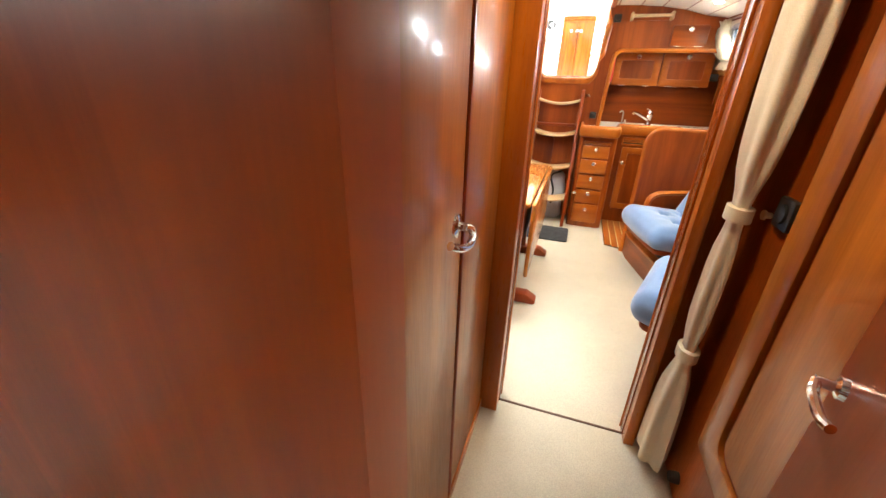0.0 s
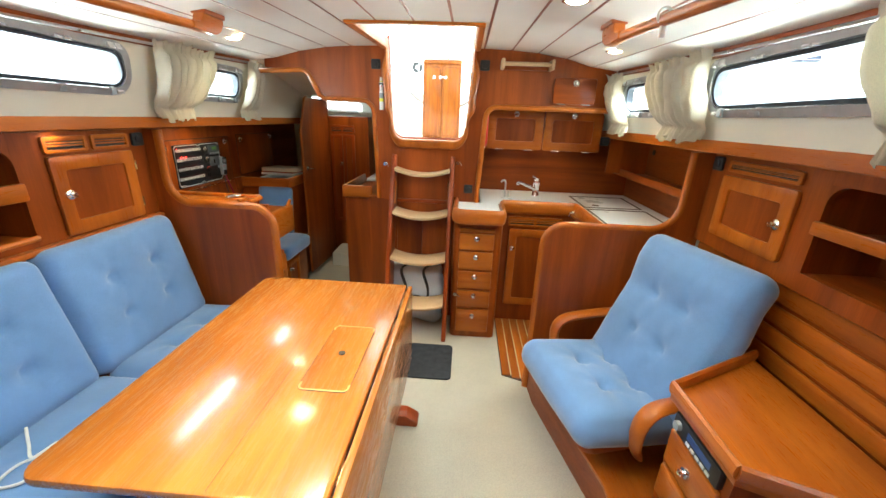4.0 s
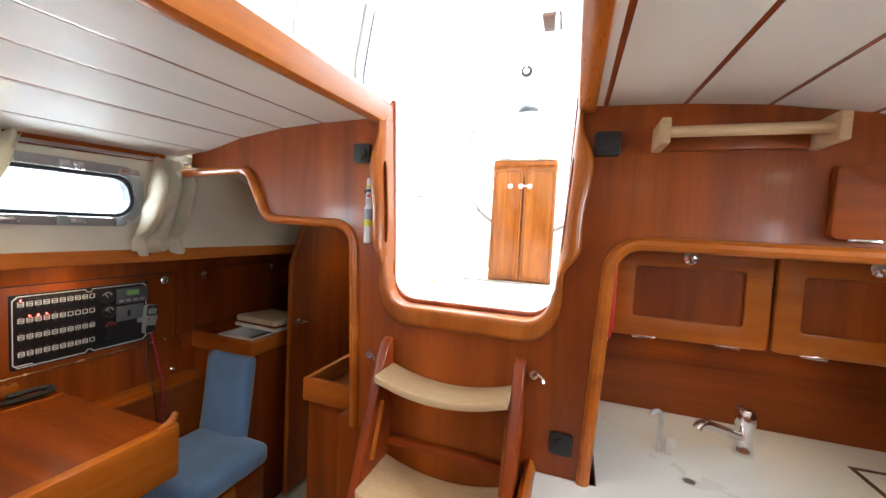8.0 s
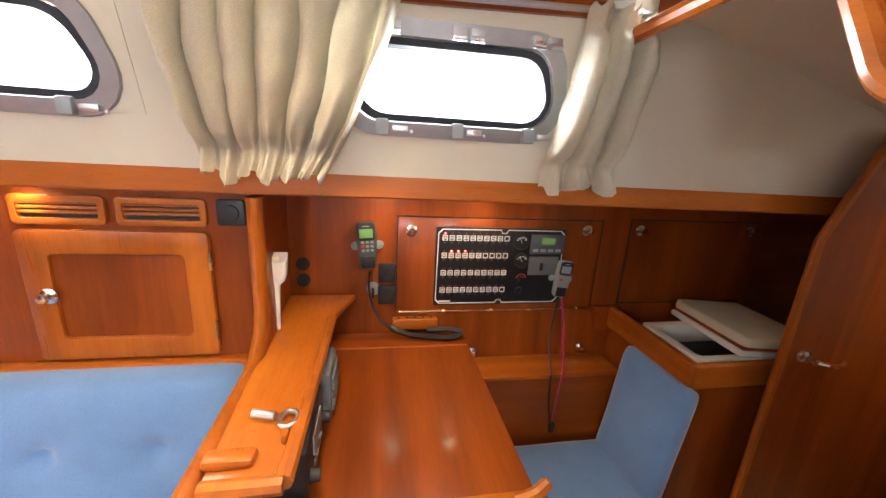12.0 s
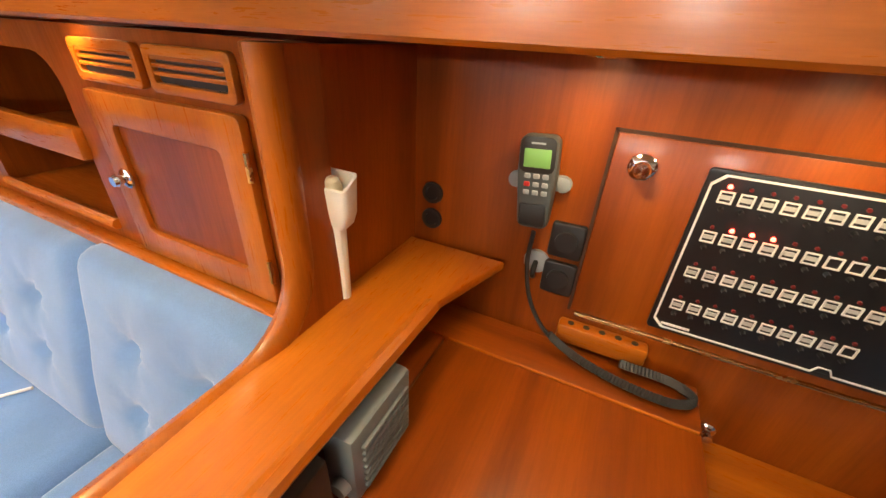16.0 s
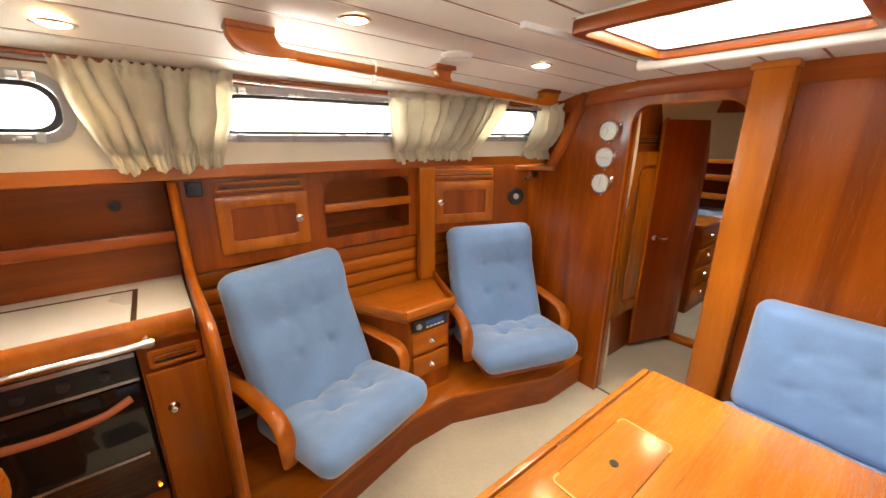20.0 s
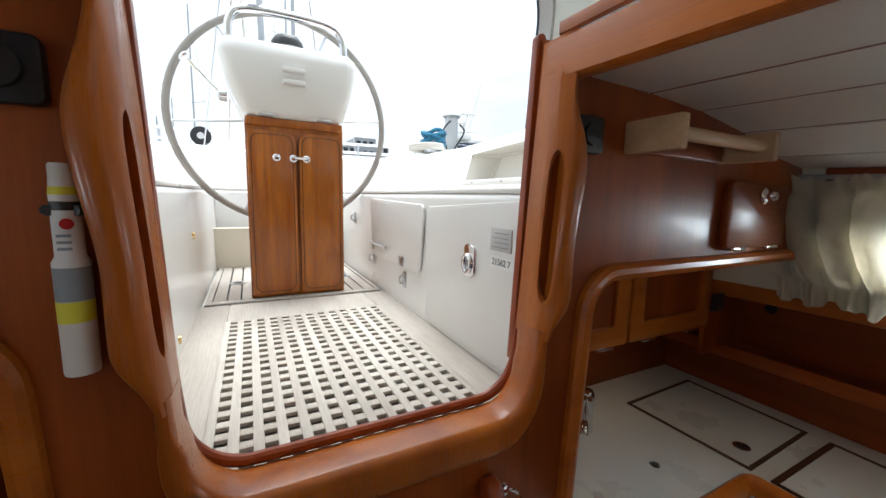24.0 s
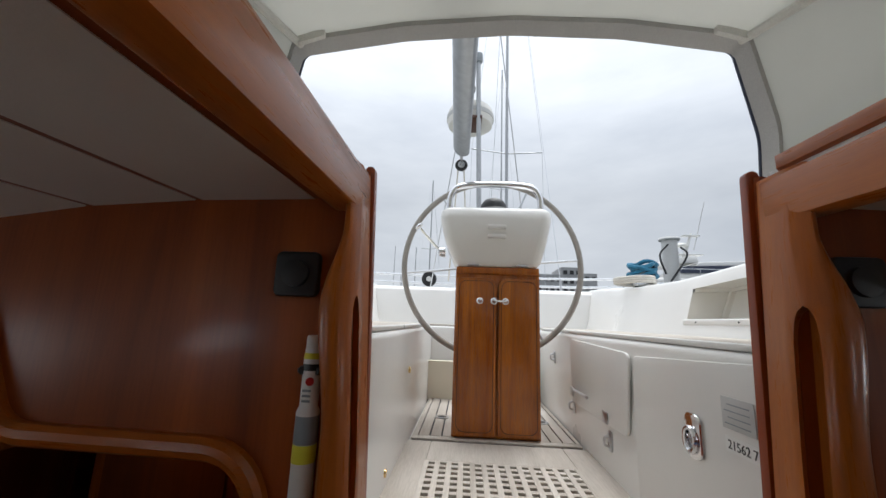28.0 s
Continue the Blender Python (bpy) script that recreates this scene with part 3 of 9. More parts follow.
def roof_line(x0, x1, y, n=10, up=0.03):
    return [(x0 + (x1 - x0) * i / n, roof_z(x0 + (x1 - x0) * i / n, y) + up) for i in range(n + 1)]


left = roof_line(-1.09, -0.288, 4.0)
notch = rounded([(-0.288, 1.94), (-0.25, 1.33), (0.25, 1.33), (0.288, 1.94)], [0, 0.07, 0.07, 0], 6)
right = roof_line(0.288, 1.28, 4.0)
under = rounded([(1.28, 1.56), (0.375, 1.56), (0.345, 0.9), (0.24, 0.9), (0.24, 0.0), (-0.24, 0.0)], [0, 0.075, 0, 0, 0, 0], 7)
arch = rounded([(-0.24, 0.9), (-0.345, 0.92), (-0.375, 1.565), (-0.725, 1.572), (-0.812, 1.742), (-1.09, 1.75)], [0, 0, 0.075, 0.06, 0.06, 0], 7)
solid("wall_main_bulkhead", bm_prism(left + notch + right + under + arch, "y", 4.0, 4.035), VEN_Z, "mahogany main bulkhead with companionway and galley openings", "wall", kind="structure")

# forward bulkhead with the arched doorway
FB = 1.285  # aft face of the forward bulkhead
fwd_top = [(1.06, 1.46)] + roof_line(0.985, -0.985, FB, 24) + [(-1.06, 1.46), (-1.36, 1.44)]
frame_in = rounded([(-0.09, 0.0), (0.037, 0.0), (0.037, 1.70), (0.528, 1.70), (0.534, 0.0), (1.5, 0.0), (1.5, 1.36), (1.36, 1.44)], [0, 0, 0.09, 0.09, 0, 0, 0, 0], 7)
solid("wall_forward_bulkhead", bm_prism(fwd_top + [(-1.36, 0.0)] + frame_in, "y", FB - 0.045, FB), VEN_FWD, "polished mahogany forward bulkhead with arched doorway", "wall", kind="structure")
cas_o = rounded([(0.534, 0.0), (0.528, 1.70), (0.037, 1.70), (0.037, 0.0)], [0, 0.09, 0.09, 0], 7)
solid("door_casing", bm_tube([(x, FB - 0.001, z) for x, z in cas_o], 0.0045, 8), SOL_Z, "rounded mahogany moulding around the doorway", "trim", kind="structure")
arc = [(x, FB + 0.012, roof_z(x, FB) - 0.024) for x in [-0.98 + 0.07 * i for i in range(29)]]
solid("bulkhead_beam", bm_tube(arc, 0.050, 8, squash=(0.22, 1.0), up=(0, 0, 1)), VEN_X, "mahogany deck beam along the top of the bulkhead", "trim", kind="structure")
for s in (-1, 1):
    edge = [(s * 0.79, FB + 0.012, 1.775), (s * 0.84, FB + 0.012, 1.68), (s * 0.90, FB + 0.014, 1.54), (s * 0.96, FB + 0.016, 1.42), (s * 1.00, FB + 0.018, 1.36)]
    solid("corner_trim", bm_tube(smooth_path(edge, 4), 0.034, 10, squash=(1.0, 0.6)), VEN_Z, "curved mahogany corner trim", "trim", kind="structure")

# corridor forward of the saloon
jamb = join(bm_box(-0.075, 0.035, 1.175, 1.239, 0.0, 1.80, 0.003), bm_box(0.536, 0.572, 1.195, 1.239, 0.0, 1.80, 0.003))
solid("door_jamb", jamb, SOL_Z, "red-brown mahogany doorway jambs", "door frame", kind="structure")
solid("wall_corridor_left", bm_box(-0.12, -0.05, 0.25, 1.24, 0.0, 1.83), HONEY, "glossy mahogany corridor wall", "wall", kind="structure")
solid("wall_corridor_right", bm_box(0.68, 0.72, 0.18, 1.24, 0.0, 1.83), VEN_Z, "mahogany corridor wall", "wall", kind="structure")
solid("wall_cabin_door", join(bm_box(-1.4, 0.050, 0.17, 0.25, 0.0, 1.83), bm_box(0.505, 1.4, 0.17, 0.25, 0.0, 1.83), bm_box(0.050, 0.505, 0.17, 0.25, 1.70, 1.83)), RED,
      "dark mahogany bulkhead of the forward cabin", "wall", kind="structure")
solid("threshold", bm_box(0.050, 0.505, 0.17, 0.25, 0.0, 0.05, 0.012), SOL_X, "brown wooden threshold of the forward cabin", "threshold", kind="structure")
solid("wall_bow", bm_box(-1.75, 1.75, -1.56, -1.5, 0.0, 1.9), LINER, "pale forward end of the cabin", "wall", kind="structure")
solid("wall_stern_cabin", bm_box(-1.75, 0.3, 5.82, 5.88, 0.0, 1.5), LINER, "pale end wall of the aft cabin", "wall", kind="structure")
solid("wall_galley_aft", bm_box(0.36, 1.75, 4.56, 4.60, 0.0, 1.56), VEN_X, "mahogany wall behind the galley", "wall", kind="structure")
solid("wall_engine", join(bm_box(0.20, 0.24, 4.036, 4.60, 0.0, 1.2), bm_box(0.24, 0.36, 4.56, 4.60, 0.0, 1.2)), VEN_Z, "mahogany engine room wall", "wall", kind="structure")
solid("ceiling_galley_aft", bm_box(0.36, 1.80, 4.036, 4.66, 1.56, 1.585), LINER, "pale deckhead above the galley lockers", "ceiling", kind="structure")
solid("ceiling_aft_cabin", join(bm_box(-0.74, -0.345, 4.062, 5.9, 1.645, 1.66), bm_box(-1.80, -0.74, 4.78, 5.9, 1.645, 1.66)), LINER, "pale deckhead of the aft passage", "ceiling", kind="structure")
solid("ceiling_passage", bm_prism([(4.036, 1.795), (4.80, 1.625), (4.80, 1.64), (4.036, 1.812)], "x", -1.28, -0.742), LINER, "pale sloping deckhead over the navigator seat", "ceiling", kind="structure")
solid("passage_cheek", bm_prism([(4.036, 1.60), (4.80, 1.60), (4.80, 1.66), (4.036, 1.83)], "x", -0.757, -0.7425), LINER, "pale upright side of the passage deckhead", "wall", kind="structure")
solid("passage_beam", bm_box(-0.72, -0.36, 4.037, 4.06, 1.60, 1.66), VEN_X, "dark mahogany beam above the passage", "beam", kind="structure")

# ---- saloon: table ----
TX0, TX1, TY0, TY1, TZ = -0.70, 0.005, 1.91, 3.03, 0.70
table = thing("dining_table", (-0.34, 2.47, 0), "glossy mahogany drop-leaf saloon table with one leaf down", "table")
part("tabletop", bm_prism(rounded([(TX0, TY0), (TX1, TY0), (TX1, TY1), (TX0, TY1)], [0.05, 0.015, 0.015, 0.05]), "z", TZ - 0.026, TZ, 0.008), TABLE, table)
part("leaf", bm_box(0.012, 0.034, TY0 + 0.005, TY1 - 0.005, 0.27, TZ - 0.004, 0.006), TABLE, table, "mahogany leaf hanging down")
lid = part("bottle_lid", bm_prism(rounded([(-0.205, 2.25), (-0.052, 2.25), (-0.052, 2.615), (-0.205, 2.615)], 0.02), "z", TZ, TZ + 0.0015), TABLE, table, "flush lid with pale rounded end grips")
part("lid_gap", bm_ring(rounded([(-0.207, 2.248), (-0.050, 2.248), (-0.050, 2.617), (-0.207, 2.617)], 0.02), rounded([(-0.2055, 2.2495), (-0.0515, 2.2495), (-0.0515, 2.6155), (-0.2055, 2.6155)], 0.02), "z", TZ, TZ + 0.0017), DARK, lid)
for ya, inward in ((2.253, 0.03), (2.612, -0.03)):
    u_line = rounded([(-0.203, ya + inward), (-0.203, ya), (-0.054, ya), (-0.054, ya + inward)], [0, 0.018, 0.018, 0], 5)
    part("end_grip", bm_tube([(x, y, TZ + 0.001) for x, y in u_line], 0.0040, 8, squash=(1.0, 0.4), up=(0, 0, 1)), plain("yellow_inlay", (0.62, 0.40, 0.12), 0.3, 0, 0.08, 20), lid, "pale rounded inlay")
part("finger_hole", bm_lathe([(0.012, 0.0), (0.012, 0.0035), (0.008, 0.0035)], (-0.128, 2.44, TZ), "z", 16), BLACK, lid)
part("seam", bm_box(-0.2612, -0.2602, TY0 + 0.01, TY1 - 0.01, TZ - 0.001, TZ + 0.0006), RED, table)
for yy in (2.12, 2.88):
    part("pedestal", bm_prism(rounded([(-0.40, 0.05), (-0.08, 0.05), (-0.10, 0.45), (-0.06, 0.67), (-0.42, 0.67), (-0.38, 0.45)], 0.03), "y", yy - 0.02, yy + 0.02, 0.006), RED, table)
    part("foot", bm_prism(rounded([(-0.55, 0.0), (0.09, 0.0), (0.09, 0.03), (0.03, 0.065), (-0.49, 0.065), (-0.55, 0.03)], 0.012), "y", yy - 0.04, yy + 0.04, 0.008), RED, table)
part("bottle_box", bm_box(-0.24, -0.035, 2.18, 2.84, 0.40, 0.672, 0.006), VEN_Y, table)
part("stretcher", bm_box(-0.27, -0.21, 2.12, 2.88, 0.14, 0.24, 0.008), RED, table)
for yy in (2.0, 2.47, 2.94):
    part("hinge", bm_lathe([(0.005, 0), (0.005, 0.06)], (0.012, yy - 0.03, TZ - 0.012), "y", 8), BRASS, table)

# ---- settee ----
settee = thing("settee", (-1.0, 2.3, 0), "L-shaped mahogany settee base along the cabin side", "settee")
part("base_front", bm_box(-0.76, -0.73, 1.93, 3.23, 0.0, 0.30, 0.004), VEN_Y, settee)
part("base_forward", bm_box(-0.76, -0.12, 1.90, 1.93, 0.0, 0.30, 0.004), VEN_X, settee)
part("side_panel", bm_box(-0.14, -0.115, 1.335, 1.93, 0.0, 0.34, 0.004), VEN_Y, settee)
part("base_top", bm_prism([(-1.37, 1.335), (-0.14, 1.335), (-0.14, 1.93), (-0.74, 1.93), (-0.74, 3.225), (-1.37, 3.225)], "z", 0.285, 0.30), VEN_Y, settee)
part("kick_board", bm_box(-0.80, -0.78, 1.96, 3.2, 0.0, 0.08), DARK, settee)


def pad(name, box, tufts, label, tilt=None, pivot=None, r=0.05, puff=0.022, seed=0, group="settee cushions", face="z", depth=0.034):
    """A buttoned cushion; face turns its upper side to an upright position."""
    x0, x1, y0, y1, z0, z1 = box
    if face == "z":
        bm = bm_cushion(x0, x1, y0, y1, z0, z1, r, puff, tufts, depth, 36, 34, 6, seed=seed)
    else:
        c = Vector(((x0 + x1) / 2, (y0 + y1) / 2, (z0 + z1) / 2))
        dx, dy, dz = x1 - x0, y1 - y0, z1 - z0
        if face == "x":
            bm = bm_cushion(-dy / 2, dy / 2, -dz / 2, dz / 2, -dx / 2, dx / 2, r, puff, tufts, depth, 36, 34, 6, seed=seed)
            bm = moved(bm, Matrix.Translation(c) @ Matrix(((0, 0, 1, 0), (1, 0, 0, 0), (0, 1, 0, 0), (0, 0, 0, 1))))
        else:
            bm = bm_cushion(-dx / 2, dx / 2, -dz / 2, dz / 2, -dy / 2, dy / 2, r, puff, tufts, depth, 36, 34, 6, seed=seed)
            bm = moved(bm, Matrix.Translation(c) @ Matrix(((-1, 0, 0, 0), (0, 0, 1, 0), (0, 1, 0, 0), (0, 0, 0, 1))))
    if tilt:
        bm = moved(bm, Matrix.Translation(pivot) @ Euler([radians(a) for a in tilt]).to_matrix().to_4x4() @ Matrix.Translation([-q for q in pivot]))
    return solid(name, bm, BLUE, label, "cushion", group, sharp=80)


FOUR = ((0.32, 0.36), (0.68, 0.36), (0.32, 0.66), (0.68, 0.66))
pad("seat_cushion", (-1.225, -0.70, 1.94, 2.585, 0.305, 0.425), ((0.35, 0.4), (0.65, 0.4), (0.5, 0.68)), "buttoned blue seat cushion with a white cable lying on it", seed=1)
pad("seat_cushion", (-1.225, -0.70, 2.59, 3.225, 0.305, 0.425), FOUR, "buttoned blue seat cushion beside the chart table partition", seed=2)
pad("seat_cushion", (-1.225, -0.70, 1.40, 1.935, 0.305, 0.425), FOUR, "buttoned blue corner seat cushion", seed=3)
pad("seat_cushion", (-0.695, -0.12, 1.40, 1.935, 0.305, 0.425), FOUR, "buttoned blue seat cushion under the forward bulkhead", seed=4)
pad("back_cushion", (-1.345, -1.175, 1.36, 1.905, 0.40, 0.92), ((0.45, 0.3), (0.55, 0.7)), "buttoned blue back cushion in the settee corner", (0, -13, 0), (-1.30, 1.6, 0.44), seed=5, face="x")
pad("back_cushion", (-1.345, -1.175, 1.91, 2.565, 0.375, 0.93), FOUR, "buttoned blue back cushion along the lockers", (0, -13, 0), (-1.30, 2.2, 0.44), seed=6, face="x")
pad("back_cushion", (-1.345, -1.175, 2.57, 3.215, 0.375, 0.94), FOUR, "buttoned blue back cushion along the lockers", (0, -13, 0), (-1.30, 2.9, 0.44), seed=7, face="x")
pad("back_cushion", (-0.70, -0.15, 1.345, 1.465, 0.405, 0.90), FOUR, "buttoned blue back cushion against the forward bulkhead", (8, 0, 0), (-0.4, 1.36, 0.44), seed=8, face="y", depth=0.012)
pad("back_cushion", (-1.25, -0.705, 1.345, 1.465, 0.405, 0.91), FOUR, "buttoned blue back cushion against the forward bulkhead", (8, 0, 0), (-1.0, 1.36, 0.44), seed=9, face="y", depth=0.014)

# ---- swivel chairs on the plinth ----
plinth = thing("chair_plinth", (1.0, 2.3, 0), "angular mahogany plinth carrying the two saloon chairs", "plinth")
PL = [(0.69, 3.20), (0.70, 3.08), (0.86, 2.45), (0.86, 2.18), (0.645, 1.62), (0.645, FB + 0.004), (1.37, FB + 0.004), (1.37, 3.20)]
part("body", bm_prism(PL, "z", 0.0, 0.17), VEN_Y, plinth)
part("top", bm_prism([(x - (0.012 if x < 1 else 0), y) for x, y in PL], "z", 0.17, 0.19, 0.005), SOL_Y, plinth)


def chair(at, turn, label):
    """A reclined upholstered chair on a mahogany frame; it faces -x when turn is 0."""
    m = Matrix.Translation(at) @ Matrix.Rotation(radians(turn), 4, "Z") @ Matrix.Diagonal((1, 1.12, 1, 1))
    base = thing("lounge_chair", at, label, "armchair", "saloon chairs")

    def put(name, bm, mat, lab="", parent=base, sharp=35):
        return part(name, moved(bm, m), mat, parent, lab, sharp)
    put("pedestal", bm_lathe([(0.12, 0.0), (0.12, 0.02), (0.05, 0.03), (0.05, 0.12)], (0, 0, 0), "z", 20), BLACK)
    put("seat_board", bm_prism(rounded([(-0.26, -0.23), (0.20, -0.23), (0.20, 0.23), (-0.26, 0.23)], 0.05), "z", 0.11, 0.14, 0.006), RED)
    seat = bm_cushion(-0.31, 0.22, -0.265, 0.265, -0.07, 0.07, 0.065, 0.03, ((0.40, 0.35), (0.40, 0.65), (0.68, 0.35), (0.68, 0.65)), 0.04, 34, 34, 6, seed=at[1])
    put("seat", moved(seat, Matrix.Translation((0, 0, 0.195)) @ Matrix.Rotation(radians(6), 4, "Y")), BLUE, sharp=80)
    back = bm_cushion(-0.35, 0.35, -0.26, 0.26, -0.065, 0.065, 0.06, 0.025, ((0.38, 0.36), (0.38, 0.64), (0.64, 0.36), (0.64, 0.64)), 0.024, 40, 34, 6, seed=at[1] + 5)
    for v in back.verts:
        if v.co.x > 0.10:
            v.co.z += 0.035 * min(1, (v.co.x - 0.10) / 0.12)
    put("backrest", moved(back, Matrix.Translation((0.235, 0, 0.475)) @ Matrix.Rotation(radians(-66), 4, "Y")), BLUE, sharp=80)
    put("back_frame", moved(bm_box(-0.30, 0.25, -0.20, 0.20, -0.085, -0.068, 0.006), Matrix.Translation((0.235, 0, 0.475)) @ Matrix.Rotation(radians(-66), 4, "Y")), RED)
    for s in (-1, 1):
        y = s * 0.285
        line = smooth_path([(0.36, y, 0.36), (0.20, y, 0.375), (0.04, y, 0.37), (-0.06, y, 0.355), (-0.105, y, 0.30), (-0.10, y * 0.97, 0.20), (-0.06, y * 0.9, 0.125)], 5)
        put("armrest", bm_tube(line, [0.030] * len(line), 14, squash=(0.55, 1.0), up=(0, 1, 0)), SOL_X)
    return base


chair((0.943, 2.78, 0.19), 15, "blue buttoned lounge chair with mahogany arms beside the galley partition")
chair((0.885, 1.72, 0.19), -19, "blue buttoned lounge chair with mahogany arms against the forward bulkhead")

# ---- console between the chairs ----
cons = thing("console_cabinet", (1.15, 2.2, 0.19), "mahogany corner console with two drawers and a raised rim", "cabinet")
CT = [(0.965, 2.40), (0.965, 2.09), (1.37, 1.93), (1.37, 2.62)]
part("body", bm_prism([(0.985, 2.375), (0.985, 2.11), (1.37, 1.96), (1.37, 2.55)], "z", 0.19, 0.645), VEN_Z, cons)
part("top", bm_prism(CT, "z", 0.645, 0.672, 0.004), SOL_Y, cons)
for a, b in zip(CT[:3] + [CT[3]], CT[1:] + [CT[0]]):
    if a[0] > 1.3 and b[0] > 1.3:
        continue
    part("rim", bm_tube([(*a, 0.69), (*b, 0.69)], 0.024, 8, squash=(0.5, 1.0), up=(0, 0, 1)), SOL_Y, cons)
for z0, z1 in ((0.44, 0.565), (0.30, 0.42)):
    d = part("drawer", bm_box(0.968, 0.986, 2.13, 2.36, z0, z1, 0.006), SOL_Y, cons)
    part("knob", join(bm_lathe([(0.018, 0), (0.016, 0.008), (0.009, 0.010), (0.011, 0.02), (0.006, 0.024)], (0.968, 2.245, (z0 + z1) / 2), (-1, 0, 0), 16)), CHROME, d, "chrome push knob")
rad = part("radio", bm_box(0.966, 0.986, 2.135, 2.355, 0.575, 0.635, 0.003), BLACK, cons, "black car radio")
part("display", bm_box(0.964, 0.967, 2.17, 2.28, 0.60, 0.622), plain("radio_display", (0.03, 0.07, 0.22), 0.3), rad)
part("dial", bm_lathe([(0.016, 0), (0.014, 0.012)], (0.966, 2.325, 0.605), (-1, 0, 0), 16), GREY, rad)
for k in range(5):
    part("button", bm_box(0.963, 0.966, 2.165 + 0.024 * k, 2.182 + 0.024 * k, 0.583, 0.592), LIGHTGREY, rad)

# ---- joinery made again and again ----
def plane(origin, u, w):
    """Local u to the side, v up, w out of the face."""
    u, w = Vector(u).normalized(), Vector(w).normalized()
    v = w.cross(u)
    m = Matrix((u, v, w)).transposed().to_4x4()
    m.translation = origin
    return m


def push_knob(m, u, v, parent, r=0.019):
    bm = bm_lathe([(r, 0.0), (r, 0.004), (r * 0.8, 0.007), (r * 0.42, 0.009), (r * 0.42, 0.016), (r * 0.62, 0.02), (r * 0.5, 0.026), (0.001, 0.027)], (u, v, 0), "z", 18)
    return part("knob", moved(bm, m), CHROME, parent, "chrome push-button knob")


def cab_door(m, u0, u1, v0, v1, parent, knob=None, hinge=None, stile=0.055, mat=None, depth=0.018, inner=None):
    """A framed door leaf with a recessed panel, hung on a cabinet face."""
    mat = mat or SOL_Z
    frame_bm = bm_ring(rounded([(u0, v0), (u1, v0), (u1, v1), (u0, v1)], 0.012, 3), rounded([(u0 + stile, v0 + stile), (u1 - stile, v0 + stile), (u1 - stile, v1 - stile), (u0 + stile, v1 - stile)], 0.012, 3), "z", 0.001, depth, 0.0035)
    leaf = part("door", moved(frame_bm, m), mat, parent)
    part("panel", moved(bm_box(u0 + stile - 0.004, u1 - stile + 0.004, v0 + stile - 0.004, v1 - stile + 0.004, 0.001, depth * 0.45), m), inner or VEN_Z, leaf)
    if knob:
        push_knob(m @ Matrix.Translation((0, 0, depth)), knob[0], knob[1], leaf)
    if hinge is not None:
        for t in (0.22, 0.78):
            v = v0 + (v1 - v0) * t
            part("hinge", moved(bm_lathe([(0.0045, -0.022), (0.0045, 0.022)], (hinge, v, depth), "y", 8), m), BRASS, leaf)
    return leaf


def vent(m, u0, u1, v0, v1, parent, rows=3, mat=None, split=0):
    """A slotted wooden ventilation grille."""
    mat = mat or SOL_Y
    rim = 0.014
    body = part("vent", moved(bm_ring(rounded([(u0, v0), (u1, v0), (u1, v1), (u0, v1)], 0.01, 3), rounded([(u0 + rim, v0 + rim), (u1 - rim, v0 + rim), (u1 - rim, v1 - rim), (u0 + rim, v1 - rim)], 0.006, 3), "z", 0.0, 0.012, 0.002), m), mat, parent, "slotted wooden vent")
    part("backing", moved(bm_box(u0 + rim * 0.6, u1 - rim * 0.6, v0 + rim * 0.6, v1 - rim * 0.6, 0.0005, 0.0025), m), BLACK, body)
    h = (v1 - v0 - 2 * rim) / (2 * rows + 1)
    for i in range(rows + 1):
        if 0 < i < rows + 0.5:
            v = v0 + rim + h * (2 * i)
            part("slat", moved(bm_box(u0 + rim - 0.002, u1 - rim + 0.002, v - h * 0.1, v + h * 1.1, 0.002, 0.010, 0.0015), m), mat, body)
    if split:
        part("bar", moved(bm_box((u0 + u1) / 2 - 0.008, (u0 + u1) / 2 + 0.008, v0 + rim, v1 - rim, 0.002, 0.011), m), mat, body)
    return body


def loud(m, u, v, size=0.075, label="square black plastic ventilator switch on the panel", group="black switch plates"):
    t = thing("switch_plate", m @ Vector((u, v, 0)), label, "switch", group)
    h = size / 2
    part("plate", moved(bm_prism(rounded([(u - h, v - h), (u + h, v - h), (u + h, v + h), (u - h, v + h)], 0.008, 3), "z", 0, 0.014, 0.003), m), BLACK, t)
    part("dial", moved(bm_lathe([(h * 0.62, 0.013), (h * 0.6, 0.02), (h * 0.3, 0.022)], (u, v, 0), "z", 20), m), BLACK, t)
    return t


# ---- settee side lockers (starboard) ----
LM = plane((-1.37, 0, 0), (0, 1, 0), (1, 0, 0))
lk = thing("side_locker", (-1.37, 2.3, 0.95), "mahogany locker with two doors and open shelf above the settee", "locker")
panel_out = [(FB + 0.003, 0.30), (3.235, 0.30), (3.235, 1.372), (FB + 0.003, 1.372)]
shelf_hole = rounded([(2.13, 0.985), (2.64, 0.985), (2.64, 1.325), (2.13, 1.325)], [0.01, 0.01, 0.07, 0.07], 5)


